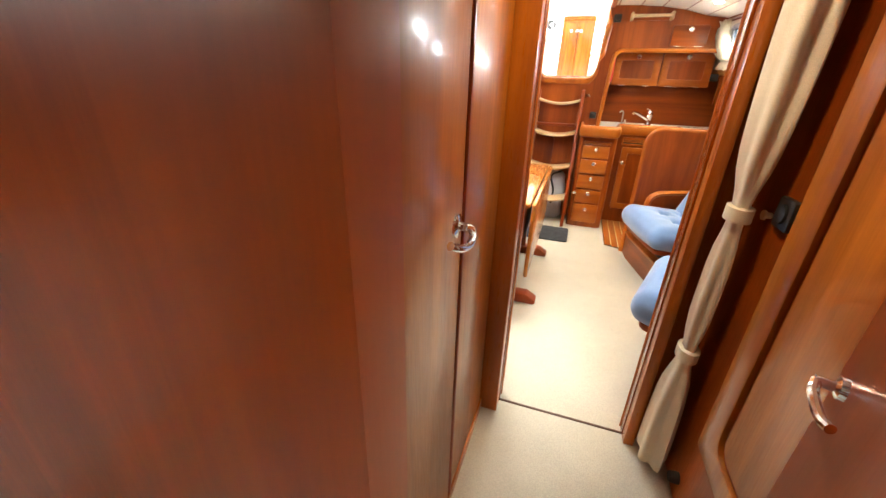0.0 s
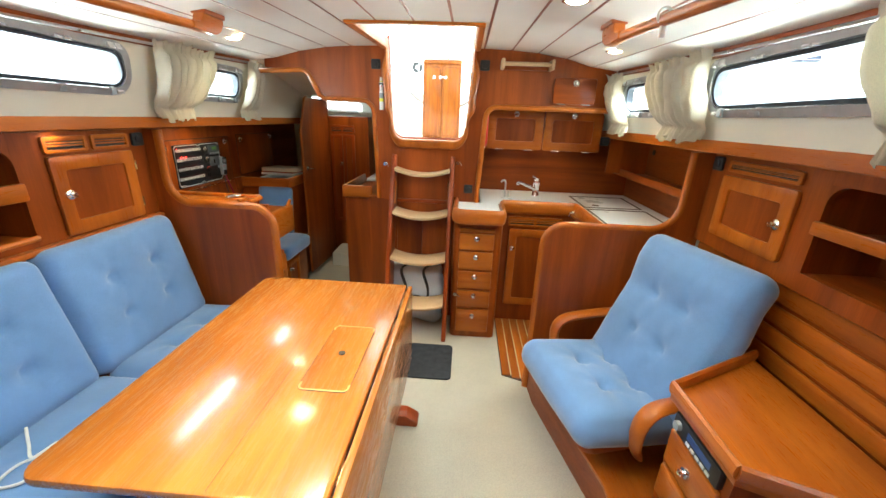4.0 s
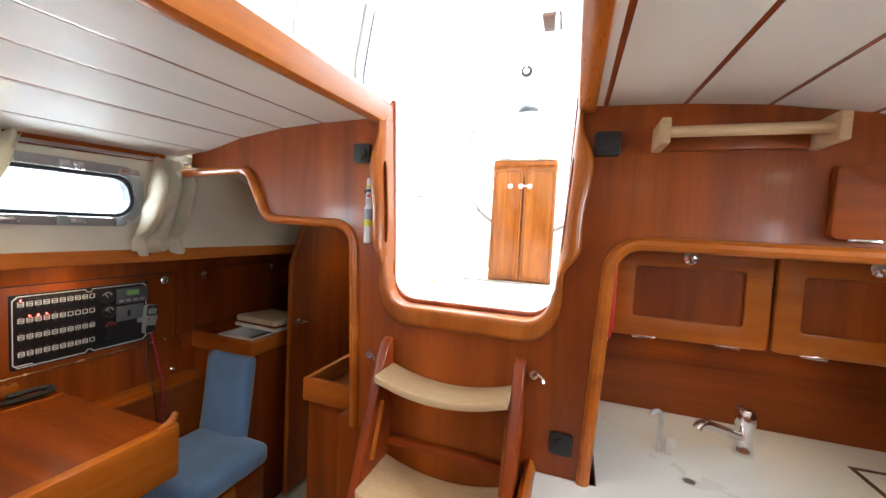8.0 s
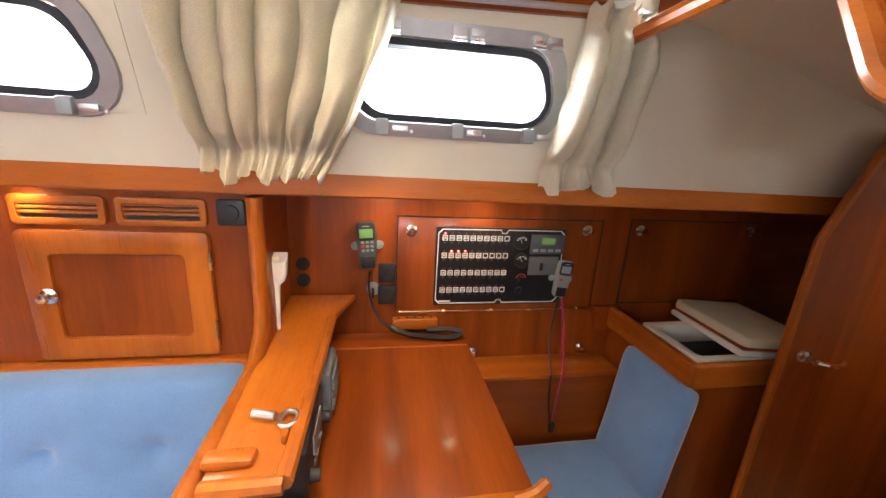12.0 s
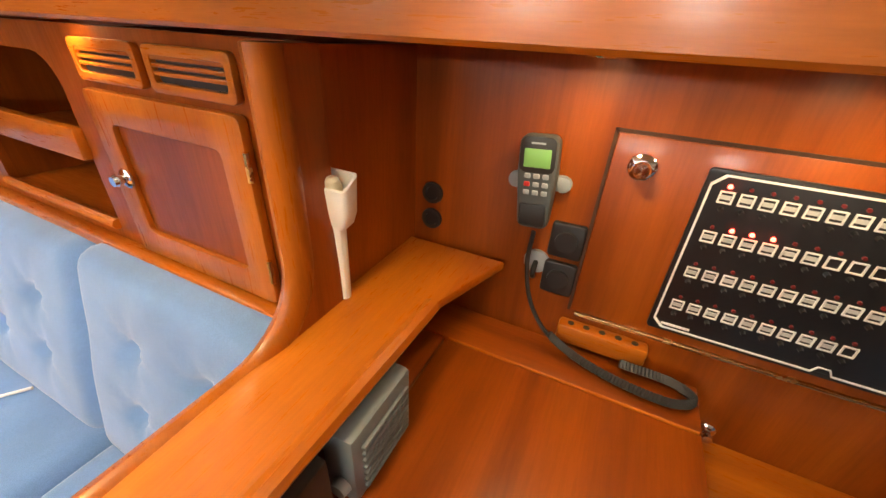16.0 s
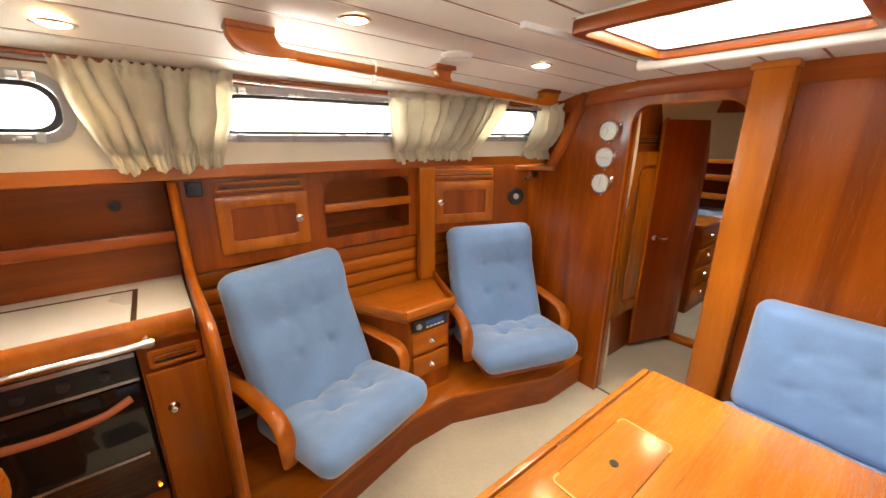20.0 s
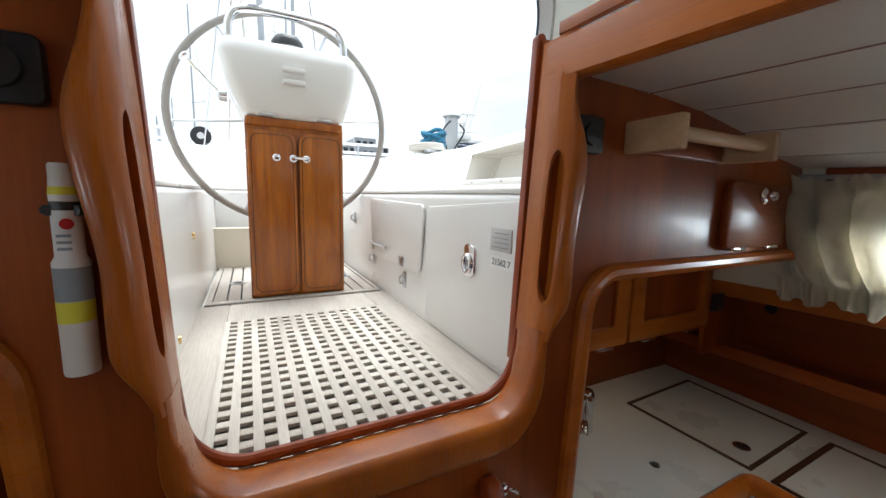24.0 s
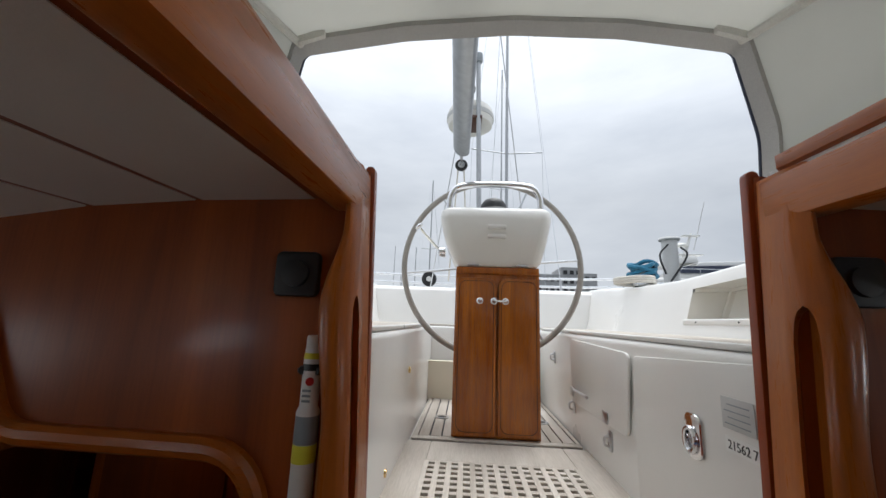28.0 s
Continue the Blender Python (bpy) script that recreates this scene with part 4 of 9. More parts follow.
def front_with_hole(outer, hole, mat, parent, m, label="", depth=0.018):
    """A locker front with one shaped opening, made as four strips and a moulded edge."""
    (u0, v0), _, (u1, v1), _ = outer
    hu0, hu1 = min(p[0] for p in hole), max(p[0] for p in hole)
    hv0, hv1 = min(p[1] for p in hole), max(p[1] for p in hole)
    for box in ((u0, hu0, v0, v1), (hu1, u1, v0, v1), (hu0, hu1, v0, hv0), (hu0, hu1, hv1, v1)):
        f = part("front", moved(bm_box(*box, -depth, 0), m), mat, parent, label)
    # fillers in the rounded corners
    for cu, cv in ((hu0, hv1), (hu1, hv1)):
        near = [p for p in hole if abs(p[0] - cu) < 0.09 and abs(p[1] - cv) < 0.09]
        if len(near) > 2:
            part("corner", moved(bm_prism(near + [(cu, cv)], "z", -depth, -0.0005), m), mat, f)
    return f


front_with_hole(panel_out, shelf_hole, VEN_Z, lk, LM)
part("shelf_back", bm_box(-1.66, -1.64, 2.0, 2.75, 0.90, 1.37), VEN_Y, lk)
part("shelf_floor", bm_box(-1.64, -1.388, 2.0, 2.75, 0.955, 0.985), VEN_Y, lk)
part("shelf_end", bm_box(-1.64, -1.388, 2.09, 2.128, 0.985, 1.37), VEN_Z, lk)
part("shelf_end", bm_box(-1.64, -1.388, 2.642, 2.68, 0.985, 1.37), VEN_Z, lk)
part("shelf_board", bm_box(-1.64, -1.375, 2.13, 2.64, 1.125, 1.14), VEN_Y, lk)
part("shelf_rail", bm_box(-1.374, -1.352, 2.125, 2.645, 1.13, 1.195, 0.006), SOL_Y, lk)
part("lip", bm_tube([(-1.366, 2.13, 0.985), (-1.366, 2.64, 0.985)], 0.012, 8), SOL_Y, lk)
part("upper_back", bm_box(-1.66, -1.645, 1.34, 3.24, 1.2, 1.46), VEN_Y, lk)
part("ledge", bm_box(-1.372, -1.335, 1.34, 3.23, 0.925, 0.95, 0.008), SOL_Y, lk)
cab_door(LM, 1.63, 2.02, 0.965, 1.275, lk, (1.965, 1.115), None)
vent(LM, 1.60, 2.02, 1.29, 1.352, lk, 3)
cab_door(LM, 2.745, 3.13, 0.96, 1.278, lk, (2.79, 1.125), 3.132)
vent(LM, 2.745, 2.925, 1.29, 1.355, lk, 3)
vent(LM, 2.945, 3.13, 1.29, 1.355, lk, 3)
loud(LM, 3.184, 1.325, 0.062)


def speaker(m, u, v, label):
    t = thing("loudspeaker", m @ Vector((u, v, 0)), label, "loudspeaker", "round saloon loudspeakers")
    part("rim", moved(bm_lathe([(0.058, 0), (0.057, 0.012), (0.048, 0.02), (0.044, 0.012), (0.02, 0.004)], (u, v, 0), "z", 28), m), BLACK, t)
    part("cone", moved(bm_lathe([(0.02, 0.003), (0.018, 0.014), (0.006, 0.018)], (u, v, 0), "z", 20), m), STEEL, t)


def reading_lamp(m, u, v, label):
    t = thing("reading_lamp", m @ Vector((u, v, 0)), label, "lamp", "brass reading lamps")
    part("base", moved(bm_lathe([(0.026, 0), (0.024, 0.01), (0.008, 0.014), (0.008, 0.045)], (u, v, 0), "z", 20), m), BRASS, t)
    part("shade", moved(moved(bm_lathe([(0.016, -0.05), (0.02, -0.03), (0.03, 0.02), (0.031, 0.035), (0.026, 0.034)], (0, 0, 0), "x", 20), Matrix.Translation((u, v, 0.06)) @ Matrix.Rotation(radians(25), 4, "Z")), m), CHROME, t, "polished bell shade")


speaker(LM, 1.36, 1.12, "round black loudspeaker on the locker front")
reading_lamp(plane((0, FB, 0), (-1, 0, 0), (0, 1, 0)), 1.13, 1.315, "brass reading lamp in the settee corner")
solid("lamp_shelf", bm_prism(rounded([(-1.20, FB + 0.001), (-0.92, FB + 0.001), (-1.15, 1.46)], 0.02), "z", 1.345, 1.368, 0.004), SOL_X, "small triangular mahogany corner shelf", "shelf")

# ---- chair side lockers (port) ----
RM = plane((1.40, 0, 0), (0, -1, 0), (-1, 0, 0))
rk = thing("side_locker", (1.40, 2.3, 0.95), "mahogany locker with two doors and open shelf behind the chairs", "locker")
hole_r = rounded([(-2.60, 1.03), (-2.09, 1.03), (-2.09, 1.325), (-2.60, 1.325)], [0.01, 0.01, 0.06, 0.06], 5)
front_with_hole([(-3.20, 0.965), (-1.926, 0.965), (-1.926, 1.372), (-3.20, 1.372)], hole_r, VEN_Z, rk, RM)
# forward part of the front, angled in along the hull
FM = plane((1.40, 1.925, 0), (-0.24, -0.637, 0), (-0.637, 0.24, 0))
part("front", moved(bm_box(0.0, 0.678, 0.965, 1.372, -0.018, 0.0), FM), VEN_Z, rk)
part("underside", bm_prism([(1.40, 1.925), (1.165, 1.290), (1.44, 1.290), (1.44, 1.925)], "z", 0.950, 0.964), VEN_Y, rk)
part("shelf_back", bm_box(1.64, 1.66, 2.0, 2.75, 0.95, 1.37), VEN_Y, rk)
part("shelf_floor", bm_box(1.42, 1.64, 2.0, 2.75, 1.0, 1.03), VEN_Y, rk)
part("shelf_end", bm_box(1.42, 1.64, 2.05, 2.088, 1.03, 1.37), VEN_Z, rk)
part("shelf_end", bm_box(1.42, 1.64, 2.602, 2.64, 1.03, 1.37), VEN_Z, rk)
part("shelf_rail", bm_box(1.382, 1.404, 2.085, 2.605, 1.165, 1.21, 0.006), SOL_Y, rk)
part("shelf_board", bm_box(1.405, 1.64, 2.09, 2.60, 1.16, 1.175), VEN_Y, rk)
cab_door(RM, -3.085, -2.69, 1.03, 1.29, rk, (-2.735, 1.16), None)
vent(RM, -3.075, -2.70, 1.305, 1.352, rk, 3)
cab_door(FM, 0.02, 0.415, 1.015, 1.278, rk, (0.06, 1.15), None)
vent(FM, 0.02, 0.415, 1.296, 1.352, rk, 3)
loud(RM, -3.15, 1.33, 0.06)
speaker(FM, 0.585, 1.165, "round black loudspeaker on the locker front beside the doorway")
reading_lamp(plane((0, FB, 0), (-1, 0, 0), (0, 1, 0)), -1.11, 1.31, "brass reading lamp above the forward chair")
solid("lamp_shelf", bm_prism(rounded([(1.20, FB + 0.001), (1.15, 1.46), (0.92, FB + 0.001)], 0.02), "z", 1.345, 1.368, 0.004), SOL_X, "small triangular mahogany corner shelf", "shelf")
solid("pillar", bm_prism([(1.36, 2.035), (1.36, 1.925), (1.40, 1.925), (1.40, 2.035)], "z", 0.672, 1.37, 0.006), SOL_Z, "upright mahogany pillar behind the console", "pillar")
lining = thing("hull_lining", (1.43, 2.3, 0.19), "teak slats lining the hull behind the chairs", "lining", kind="structure")
part("backing", bm_box(1.44, 1.46, FB + 0.003, 3.2, 0.19, 0.965), VEN_Y, lining)
for i in range(9):
    z = 0.23 + i * 0.082
    part("slat", bm_box(1.425, 1.44, FB + 0.004, 3.195, z, z + 0.066, 0.005), SOL_Y, lining)

# ---- compression post and instruments ----
post = thing("mast_post", (-0.03, 1.36, 0), "tall varnished mahogany mast support post", "post")
part("shaft", bm_box(-0.092, 0.034, FB + 0.001, 1.388, 0.0, 1.835, 0.010, 3), SOL_Z, post)
part("cap", bm_box(-0.10, 0.042, FB + 0.002, 1.396, 1.79, 1.815, 0.004), SOL_X, post)
for k, z in enumerate((1.575, 1.437, 1.297)):
    ix = 0.634 + 0.006 * k
    ins = thing("ship_instrument", (ix, FB, z), ("round chrome ship clock", "round chrome barometer", "round chrome thermometer")[k] + " on the forward bulkhead", "instrument", "chrome bulkhead instruments")
    part("case", bm_lathe([(0.060, 0), (0.060, 0.012), (0.054, 0.026), (0.047, 0.030), (0.045, 0.024)], (ix, FB, z), "y", 32), CHROME, ins)
    part("face", bm_lathe([(0.045, 0.0), (0.045, 0.0245)], (ix, FB, z), "y", 32), PAPER, ins)
    part("glass", bm_lathe([(0.044, 0.0265), (0.030, 0.0285), (0.001, 0.0290)], (ix, FB, z), "y", 28), GLASS, ins)
    for q in (0.0, 2.1, 4.2):
        part("lug", bm_lathe([(0.009, 0), (0.008, 0.006), (0.004, 0.009)], (ix + 0.062 * math.cos(q + 0.5), FB, z + 0.062 * math.sin(q + 0.5)), "y", 12), CHROME, ins)
    for a in range(12):
        q = math.pi * a / 6
        part("mark", moved(bm_box(-0.001, 0.001, 0, 0.0006, 0.034, 0.040), Matrix.Translation((ix, FB + 0.0248, z)) @ Matrix.Rotation(q, 4, "Y")), GREY, ins)
    for q, ln in ((0.7 + k, 0.024), (2.4 + 2 * k, 0.033)):
        part("pointer", moved(bm_box(-0.0015, 0.0015, 0, 0.0006, -0.004, ln), Matrix.Translation((ix, FB + 0.0252, z)) @ Matrix.Rotation(q, 4, "Y")), GREY, ins)
solid("coat_hook", join(bm_lathe([(0.012, 0), (0.010, 0.004)], (-0.79, FB, 1.605), "y", 14), bm_tube(smooth_path([(-0.79, FB + 0.002, 1.605), (-0.79, FB + 0.028, 1.595), (-0.79, FB + 0.04, 1.615)], 4), 0.005, 8)), CHROME, "small chrome coat hook on the bulkhead", "hook")

# ---- curtains ----
def curtain(s, top, bottom, z_top, z_low, folds, label, seed):
    """A heavy gathered cloth: frilled heading, bold uneven folds that wander, elastic hem with a ruffle below."""
    rnd = random.Random(seed)
    widths = [rnd.uniform(0.55, 1.55) for _ in range(folds)]
    edges = [sum(widths[:k]) / sum(widths) for k in range(folds + 1)]
    depth = [rnd.uniform(0.55, 1.35) for _ in range(folds + 1)]
    nu, nv = folds * 18, 44
    bm = bmesh.new()
    rows = []
    for j in range(nv + 1):
        v = j / nv
        hem = math.exp(-((v - 0.84) / 0.035) ** 2)
        wire = math.exp(-((v - 0.10) / 0.04) ** 2)
        low, high = max(0.0, (v - 0.85) / 0.15), max(0.0, (0.09 - v) / 0.09)
        belly = math.sin(math.pi * min(1.0, max(0.0, (v - 0.06) / 0.80))) ** 0.6
        row = []
        for i in range(nu + 1):
            u = i / nu
            wander = 0.055 * noise.noise(Vector((u * 3.1, v * 1.6, seed * 1.7))) + 0.03 * noise.noise(Vector((u * 7.0, v * 3.2, seed + 0.5)))
            q = min(0.9999, max(0.0, u + wander * math.sin(math.pi * u)))
            k = max(n for n in range(folds) if edges[n] <= q)
            f = (q - edges[k]) / (edges[k + 1] - edges[k])
            a = 2 * math.pi * f
            big = depth[k] + (depth[k + 1] - depth[k]) * f
            ridge = 0.5 - 0.5 * math.cos(a)
            y0 = top[0] + (top[1] - top[0]) * u
            y1 = bottom[0] + (bottom[1] - bottom[0]) * u
            lean = v ** 1.35
            pitch = abs(top[1] - top[0] + (bottom[1] - bottom[0] - top[1] + top[0]) * lean) / folds
            amp = (0.026 + 0.030 * belly * big) * (1 - 0.5 * hem) * (1 - 0.4 * wire) + 0.008 * low + 0.004 * high
            frill = math.sin(2 * math.pi * u * folds * 2.6 + 3 * noise.noise(Vector((u * 8, 1, seed))))
            ruffle = (0.010 * low + 0.004 * hem + 0.006 * high + 0.003 * wire) * frill
            crease = belly * (0.009 * noise.noise(Vector((u * folds * 1.5 + v * 2.5, v * 4.0, seed + 9))) + 0.005 * noise.noise(Vector((u * folds * 4, v * 11.0, seed + 19))))
            pucker = 0.006 * math.exp(-((v - 0.76) / 0.07) ** 2) * math.sin(2 * math.pi * u * folds * 3.1 + seed)
            y = y0 + (y1 - y0) * lean + pitch * (0.19 * big * belly + 0.05) * -math.sin(a) * min(1.0, 6 * u, 6 - 6 * u) + 0.010 * belly * noise.noise(Vector((u * 4, v * 3, seed + 30)))
            z = z_top + (z_low - z_top) * v + high * (0.006 * frill + 0.014 * noise.noise(Vector((u * folds, 7, seed))))
            z += low * (0.020 * noise.noise(Vector((u * folds * 0.9, 3, seed))) - 0.010 * ridge + 0.004 * frill)
            out = 0.050 + amp * ridge + ruffle + crease + pucker + 0.014 * belly + 0.012 * low
            x = fascia_x(y) - 0.28 * (max(z, 1.46) - 1.46) - max(0.046, out)
            row.append(bm.verts.new((s * x, y, z)))
        rows.append(row)
    for a, b in zip(rows, rows[1:]):
        for i in range(nu):
            bm.faces.new((a[i], a[i + 1], b[i + 1], b[i]))
    bmesh.ops.solidify(bm, geom=bm.faces[:], thickness=0.0025)
    bmesh.ops.recalc_face_normals(bm, faces=bm.faces[:])
    return solid("curtain", bm, CURTAIN, label, "curtain", "cabin curtains", sharp=80)


curtain(-1, (3.90, 4.055), (3.875, 4.065), 1.765, 1.428, 3, "narrow cream curtain gathered beside the aft window", 3)
curtain(-1, (3.15, 3.56), (3.185, 3.415), 1.765, 1.428, 7, "cream gathered curtain between two starboard windows", 5)
curtain(-1, (1.70, 2.36), (2.03, 2.46), 1.745, 1.428, 8, "cream gathered curtain at the long starboard window", 7)
curtain(-1, (1.30, 1.52), (1.31, 1.76), 1.728, 1.425, 4, "narrow cream curtain beside the forward bulkhead", 9)
curtain(1, (3.83, 4.11), (3.81, 4.03), 1.762, 1.430, 4, "narrow cream curtain at the galley window", 11)
curtain(1, (2.985, 3.465), (3.05, 3.37), 1.760, 1.428, 7, "cream gathered curtain between galley and saloon windows", 13)
curtain(1, (1.655, 2.36), (1.84, 2.295), 1.745, 1.428, 9, "cream gathered curtain behind the chairs", 15)
curtain(1, (1.30, 1.46), (1.31, 1.50), 1.728, 1.425, 3, "narrow cream curtain beside the doorway bulkhead", 17)
for s in (-1, 1):
    solid("curtain_rail", bm_tube([(s * (side_x(y, 1.72) - 0.035), y, roof_z(1.17, y) - 0.022) for y in [1.30 + 0.11 * i for i in range(26)]], 0.006, 8), STEEL, "thin metal curtain rail under the ceiling edge", "curtain rail")

# ---- overhead fittings ----
def handrail_end(x, y, z, way):
    """A scrolled end: it sweeps up from the bar into its block; way is the direction of the free end."""
    prof = [(y - way * 0.062, z - 0.010), (y + way * 0.062, z - 0.010), (y + way * 0.060, z - 0.030), (y + way * 0.042, z - 0.058), (y + way * 0.008, z - 0.074), (y - way * 0.05, z - 0.076), (y - way * 0.12, z - 0.073), (y - way * 0.12, z - 0.048), (y - way * 0.072, z - 0.044)]
    return bm_prism(rounded(prof, [0.004, 0.006, 0.02, 0.03, 0.05, 0.05, 0.0, 0.0, 0.03], 4), "x", x - 0.021, x + 0.021, 0.011, 3)


for s in (-1, 1):
    rail = thing("handrail", (s * 0.80, 2.3, 1.8), "round varnished mahogany overhead handrail on three blocks", "handrail", "overhead handrails")
    ends = [(s * 0.785, 3.00), (s * 0.812, 2.295), (s * 0.862, 1.54)]
    stops_ = [(x, y, roof_z(x, y)) for x, y in ends]
    line = [(x, y, z - 0.0605) for x, y, z in smooth_path([(stops_[0][0], stops_[0][1] - 0.10, stops_[0][2]), stops_[1], (stops_[2][0], stops_[2][1] + 0.10, stops_[2][2])], 8)]
    part("bar", bm_tube(line, 0.0165, 14), SOL_Y, rail)
    for k, (x, y, z) in enumerate(stops_):
        half = 0.064 if k != 1 else 0.05
        foot = part("block", bm_prism(rounded([(x - 0.030, y - half), (x + 0.030, y - half), (x + 0.030, y + half), (x - 0.030, y + half)], 0.006, 3), "z", z - 0.013, z + 0.006, 0.003), VEN_Y, rail)
        if k == 1:
            part("neck", bm_prism(rounded([(y - 0.045, z - 0.011), (y + 0.045, z - 0.011), (y + 0.028, z - 0.035), (y + 0.05, z - 0.058), (y - 0.05, z - 0.058), (y - 0.028, z - 0.035)], 0.012, 4), "x", x - 0.017, x + 0.017, 0.008), VEN_Y, foot)
        else:
            part("scroll", handrail_end(x, y, z, 1 if k == 0 else -1), SOL_Y, foot)
for k, (x, y) in enumerate(((0.945, 3.41), (-0.92, 3.38), (0.585, 2.775), (-0.585, 2.76), (0.595, 1.96), (-0.645, 1.91))):
    z = roof_z(x, y)
    dl = thing("downlight", (x, y, z), "small recessed chrome downlight glowing warm in the ceiling", "ceiling light", "saloon downlights")
    part("bezel", bm_lathe([(0.034, 0.0), (0.047, -0.001), (0.047, -0.004), (0.038, -0.007), (0.032, -0.005)], (x, y, z), "z", 28), CHROME, dl)
    part("lens", bm_lathe([(0.033, 0.0), (0.033, -0.0055), (0.022, -0.010), (0.008, -0.012)], (x, y, z), "z", 24), DOWNLIGHT, dl, "glowing warm lens")
    spot = bpy.data.lights.new("downlight_lamp", "SPOT")
    spot.energy, spot.color, spot.spot_size, spot.spot_blend, spot.shadow_soft_size = 2.2, (1.0, 0.74, 0.45), radians(120), 0.8, 0.06
    new("downlight_lamp", spot).matrix_world = Matrix.Translation((x, y, z - 0.02))
solid("vent_disc", bm_lathe([(0.058, 0.0), (0.058, -0.006), (0.045, -0.014), (0.04, -0.008), (0.02, -0.012)], (0.675, 2.335, roof_z(0.675, 2.335)), "z", 28), WHITEPL, "round white plastic ceiling ventilator", "ventilator")
solid("clothes_clip", join(bm_tube([(0.797 + 0.020 * math.cos(q), 2.61, 1.772 + 0.020 * math.sin(q)) for q in [2 * math.pi * i / 16 for i in range(16)]], 0.004, 6, closed=True), bm_box(0.789, 0.805, 2.602, 2.618, 1.715, 1.755, 0.004)), WHITEPL, "small pale plastic clip hanging from the handrail", "clip")
# deck hatch
hatch = thing("deck_hatch", (-0.06, 2.06, 1.83), "square deck hatch with glazed lid, mahogany rim and rolled screen", "hatch")
HO, HI = rounded([(-0.345, 1.785), (0.225, 1.785), (0.205, 2.345), (-0.335, 2.345)], 0.03), rounded([(-0.315, 1.815), (0.195, 1.815), (0.180, 2.315), (-0.31, 2.315)], 0.03)
part("rim", bm_ring(HO, HI, "z", 1.802, 1.836, 0.004), VEN_X, hatch)
part("well", bm_ring(rounded([(-0.33, 1.80), (0.21, 1.80), (0.21, 2.33), (-0.33, 2.33)], 0.03), rounded([(-0.30, 1.83), (0.185, 1.83), (0.175, 2.30), (-0.30, 2.30)], 0.03), "z", 1.83, 2.0), WHITEPL, hatch)
part("lid_frame", bm_ring(rounded([(-0.33, 1.80), (0.21, 1.80), (0.21, 2.33), (-0.33, 2.33)], 0.05), rounded([(-0.27, 1.86), (0.15, 1.86), (0.15, 2.27), (-0.27, 2.27)], 0.04), "z", 1.985, 2.01, 0.004), ALU, hatch)
lidglass = part("glazing", bm_box(-0.28, 0.16, 1.85, 2.28, 1.992, 2.0), glassy("acrylic", (0.86, 0.9, 0.92)), hatch)
lidglass.visible_shadow = False
part("handle", join(bm_box(-0.10, -0.02, 1.93, 1.95, 1.955, 1.98, 0.004), bm_box(-0.07, -0.05, 1.90, 1.96, 1.945, 1.965, 0.004)), BLACK, hatch)
part("roller_screen", bm_tube([(-0.36, 1.775, 1.80), (0.285, 1.775, 1.80)], 0.022, 12), WHITEPL, hatch, "rolled white insect screen in its case")
part("guide", bm_box(0.235, 0.255, 1.78, 2.48, 1.806, 1.822, 0.003), LIGHTGREY, hatch)
part("guide", bm_box(-0.375, -0.355, 1.78, 2.48, 1.806, 1.822, 0.003), LIGHTGREY, hatch)

fh = thing("deck_hatch", (0.255, -0.675, 1.93), "square deck hatch with glazed lid over the forward cabin", "hatch")
part("well", bm_ring(rounded([(0.0, -0.95), (0.511, -0.95), (0.511, -0.40), (0.0, -0.40)], 0.03), rounded([(0.025, -0.925), (0.486, -0.925), (0.486, -0.425), (0.025, -0.425)], 0.03), "z", 1.76, 2.0), WHITEPL, fh)
part("lid_frame", bm_ring(rounded([(-0.01, -0.96), (0.52, -0.96), (0.52, -0.39), (-0.01, -0.39)], 0.05), rounded([(0.05, -0.90), (0.46, -0.90), (0.46, -0.45), (0.05, -0.45)], 0.04), "z", 2.0, 2.025, 0.004), ALU, fh)
part("glazing", bm_box(0.04, 0.47, -0.91, -0.44, 2.005, 2.013), glassy("hatch_acrylic", (0.86, 0.9, 0.92)), fh)


def cabin_light(x, y, z, watts, label):
    dl = thing("downlight", (x, y, z), label, "ceiling light", "saloon downlights")
    part("bezel", bm_lathe([(0.034, 0.0), (0.047, -0.001), (0.047, -0.004), (0.038, -0.007), (0.032, -0.005)], (x, y, z), "z", 28), CHROME, dl)
    part("lens", bm_lathe([(0.033, 0.0), (0.033, -0.0055), (0.022, -0.010), (0.008, -0.012)], (x, y, z), "z", 24), DOWNLIGHT, dl, "glowing warm lens")
    lamp = bpy.data.lights.new("downlight_lamp", "SPOT")
    lamp.energy, lamp.color, lamp.spot_size, lamp.spot_blend, lamp.shadow_soft_size = watts, (1.0, 0.80, 0.55), radians(140), 0.8, 0.05
    new("downlight_lamp", lamp).matrix_world = Matrix.Translation((x, y, z - 0.025))


cabin_light(0.25, 0.98, roof_z(0.25, 0.98), 1.1, "small recessed chrome downlight glowing warm in the corridor ceiling")
cabin_light(-0.85, 5.0, 1.645, 0.4, "small recessed chrome downlight glowing warm in the aft passage")

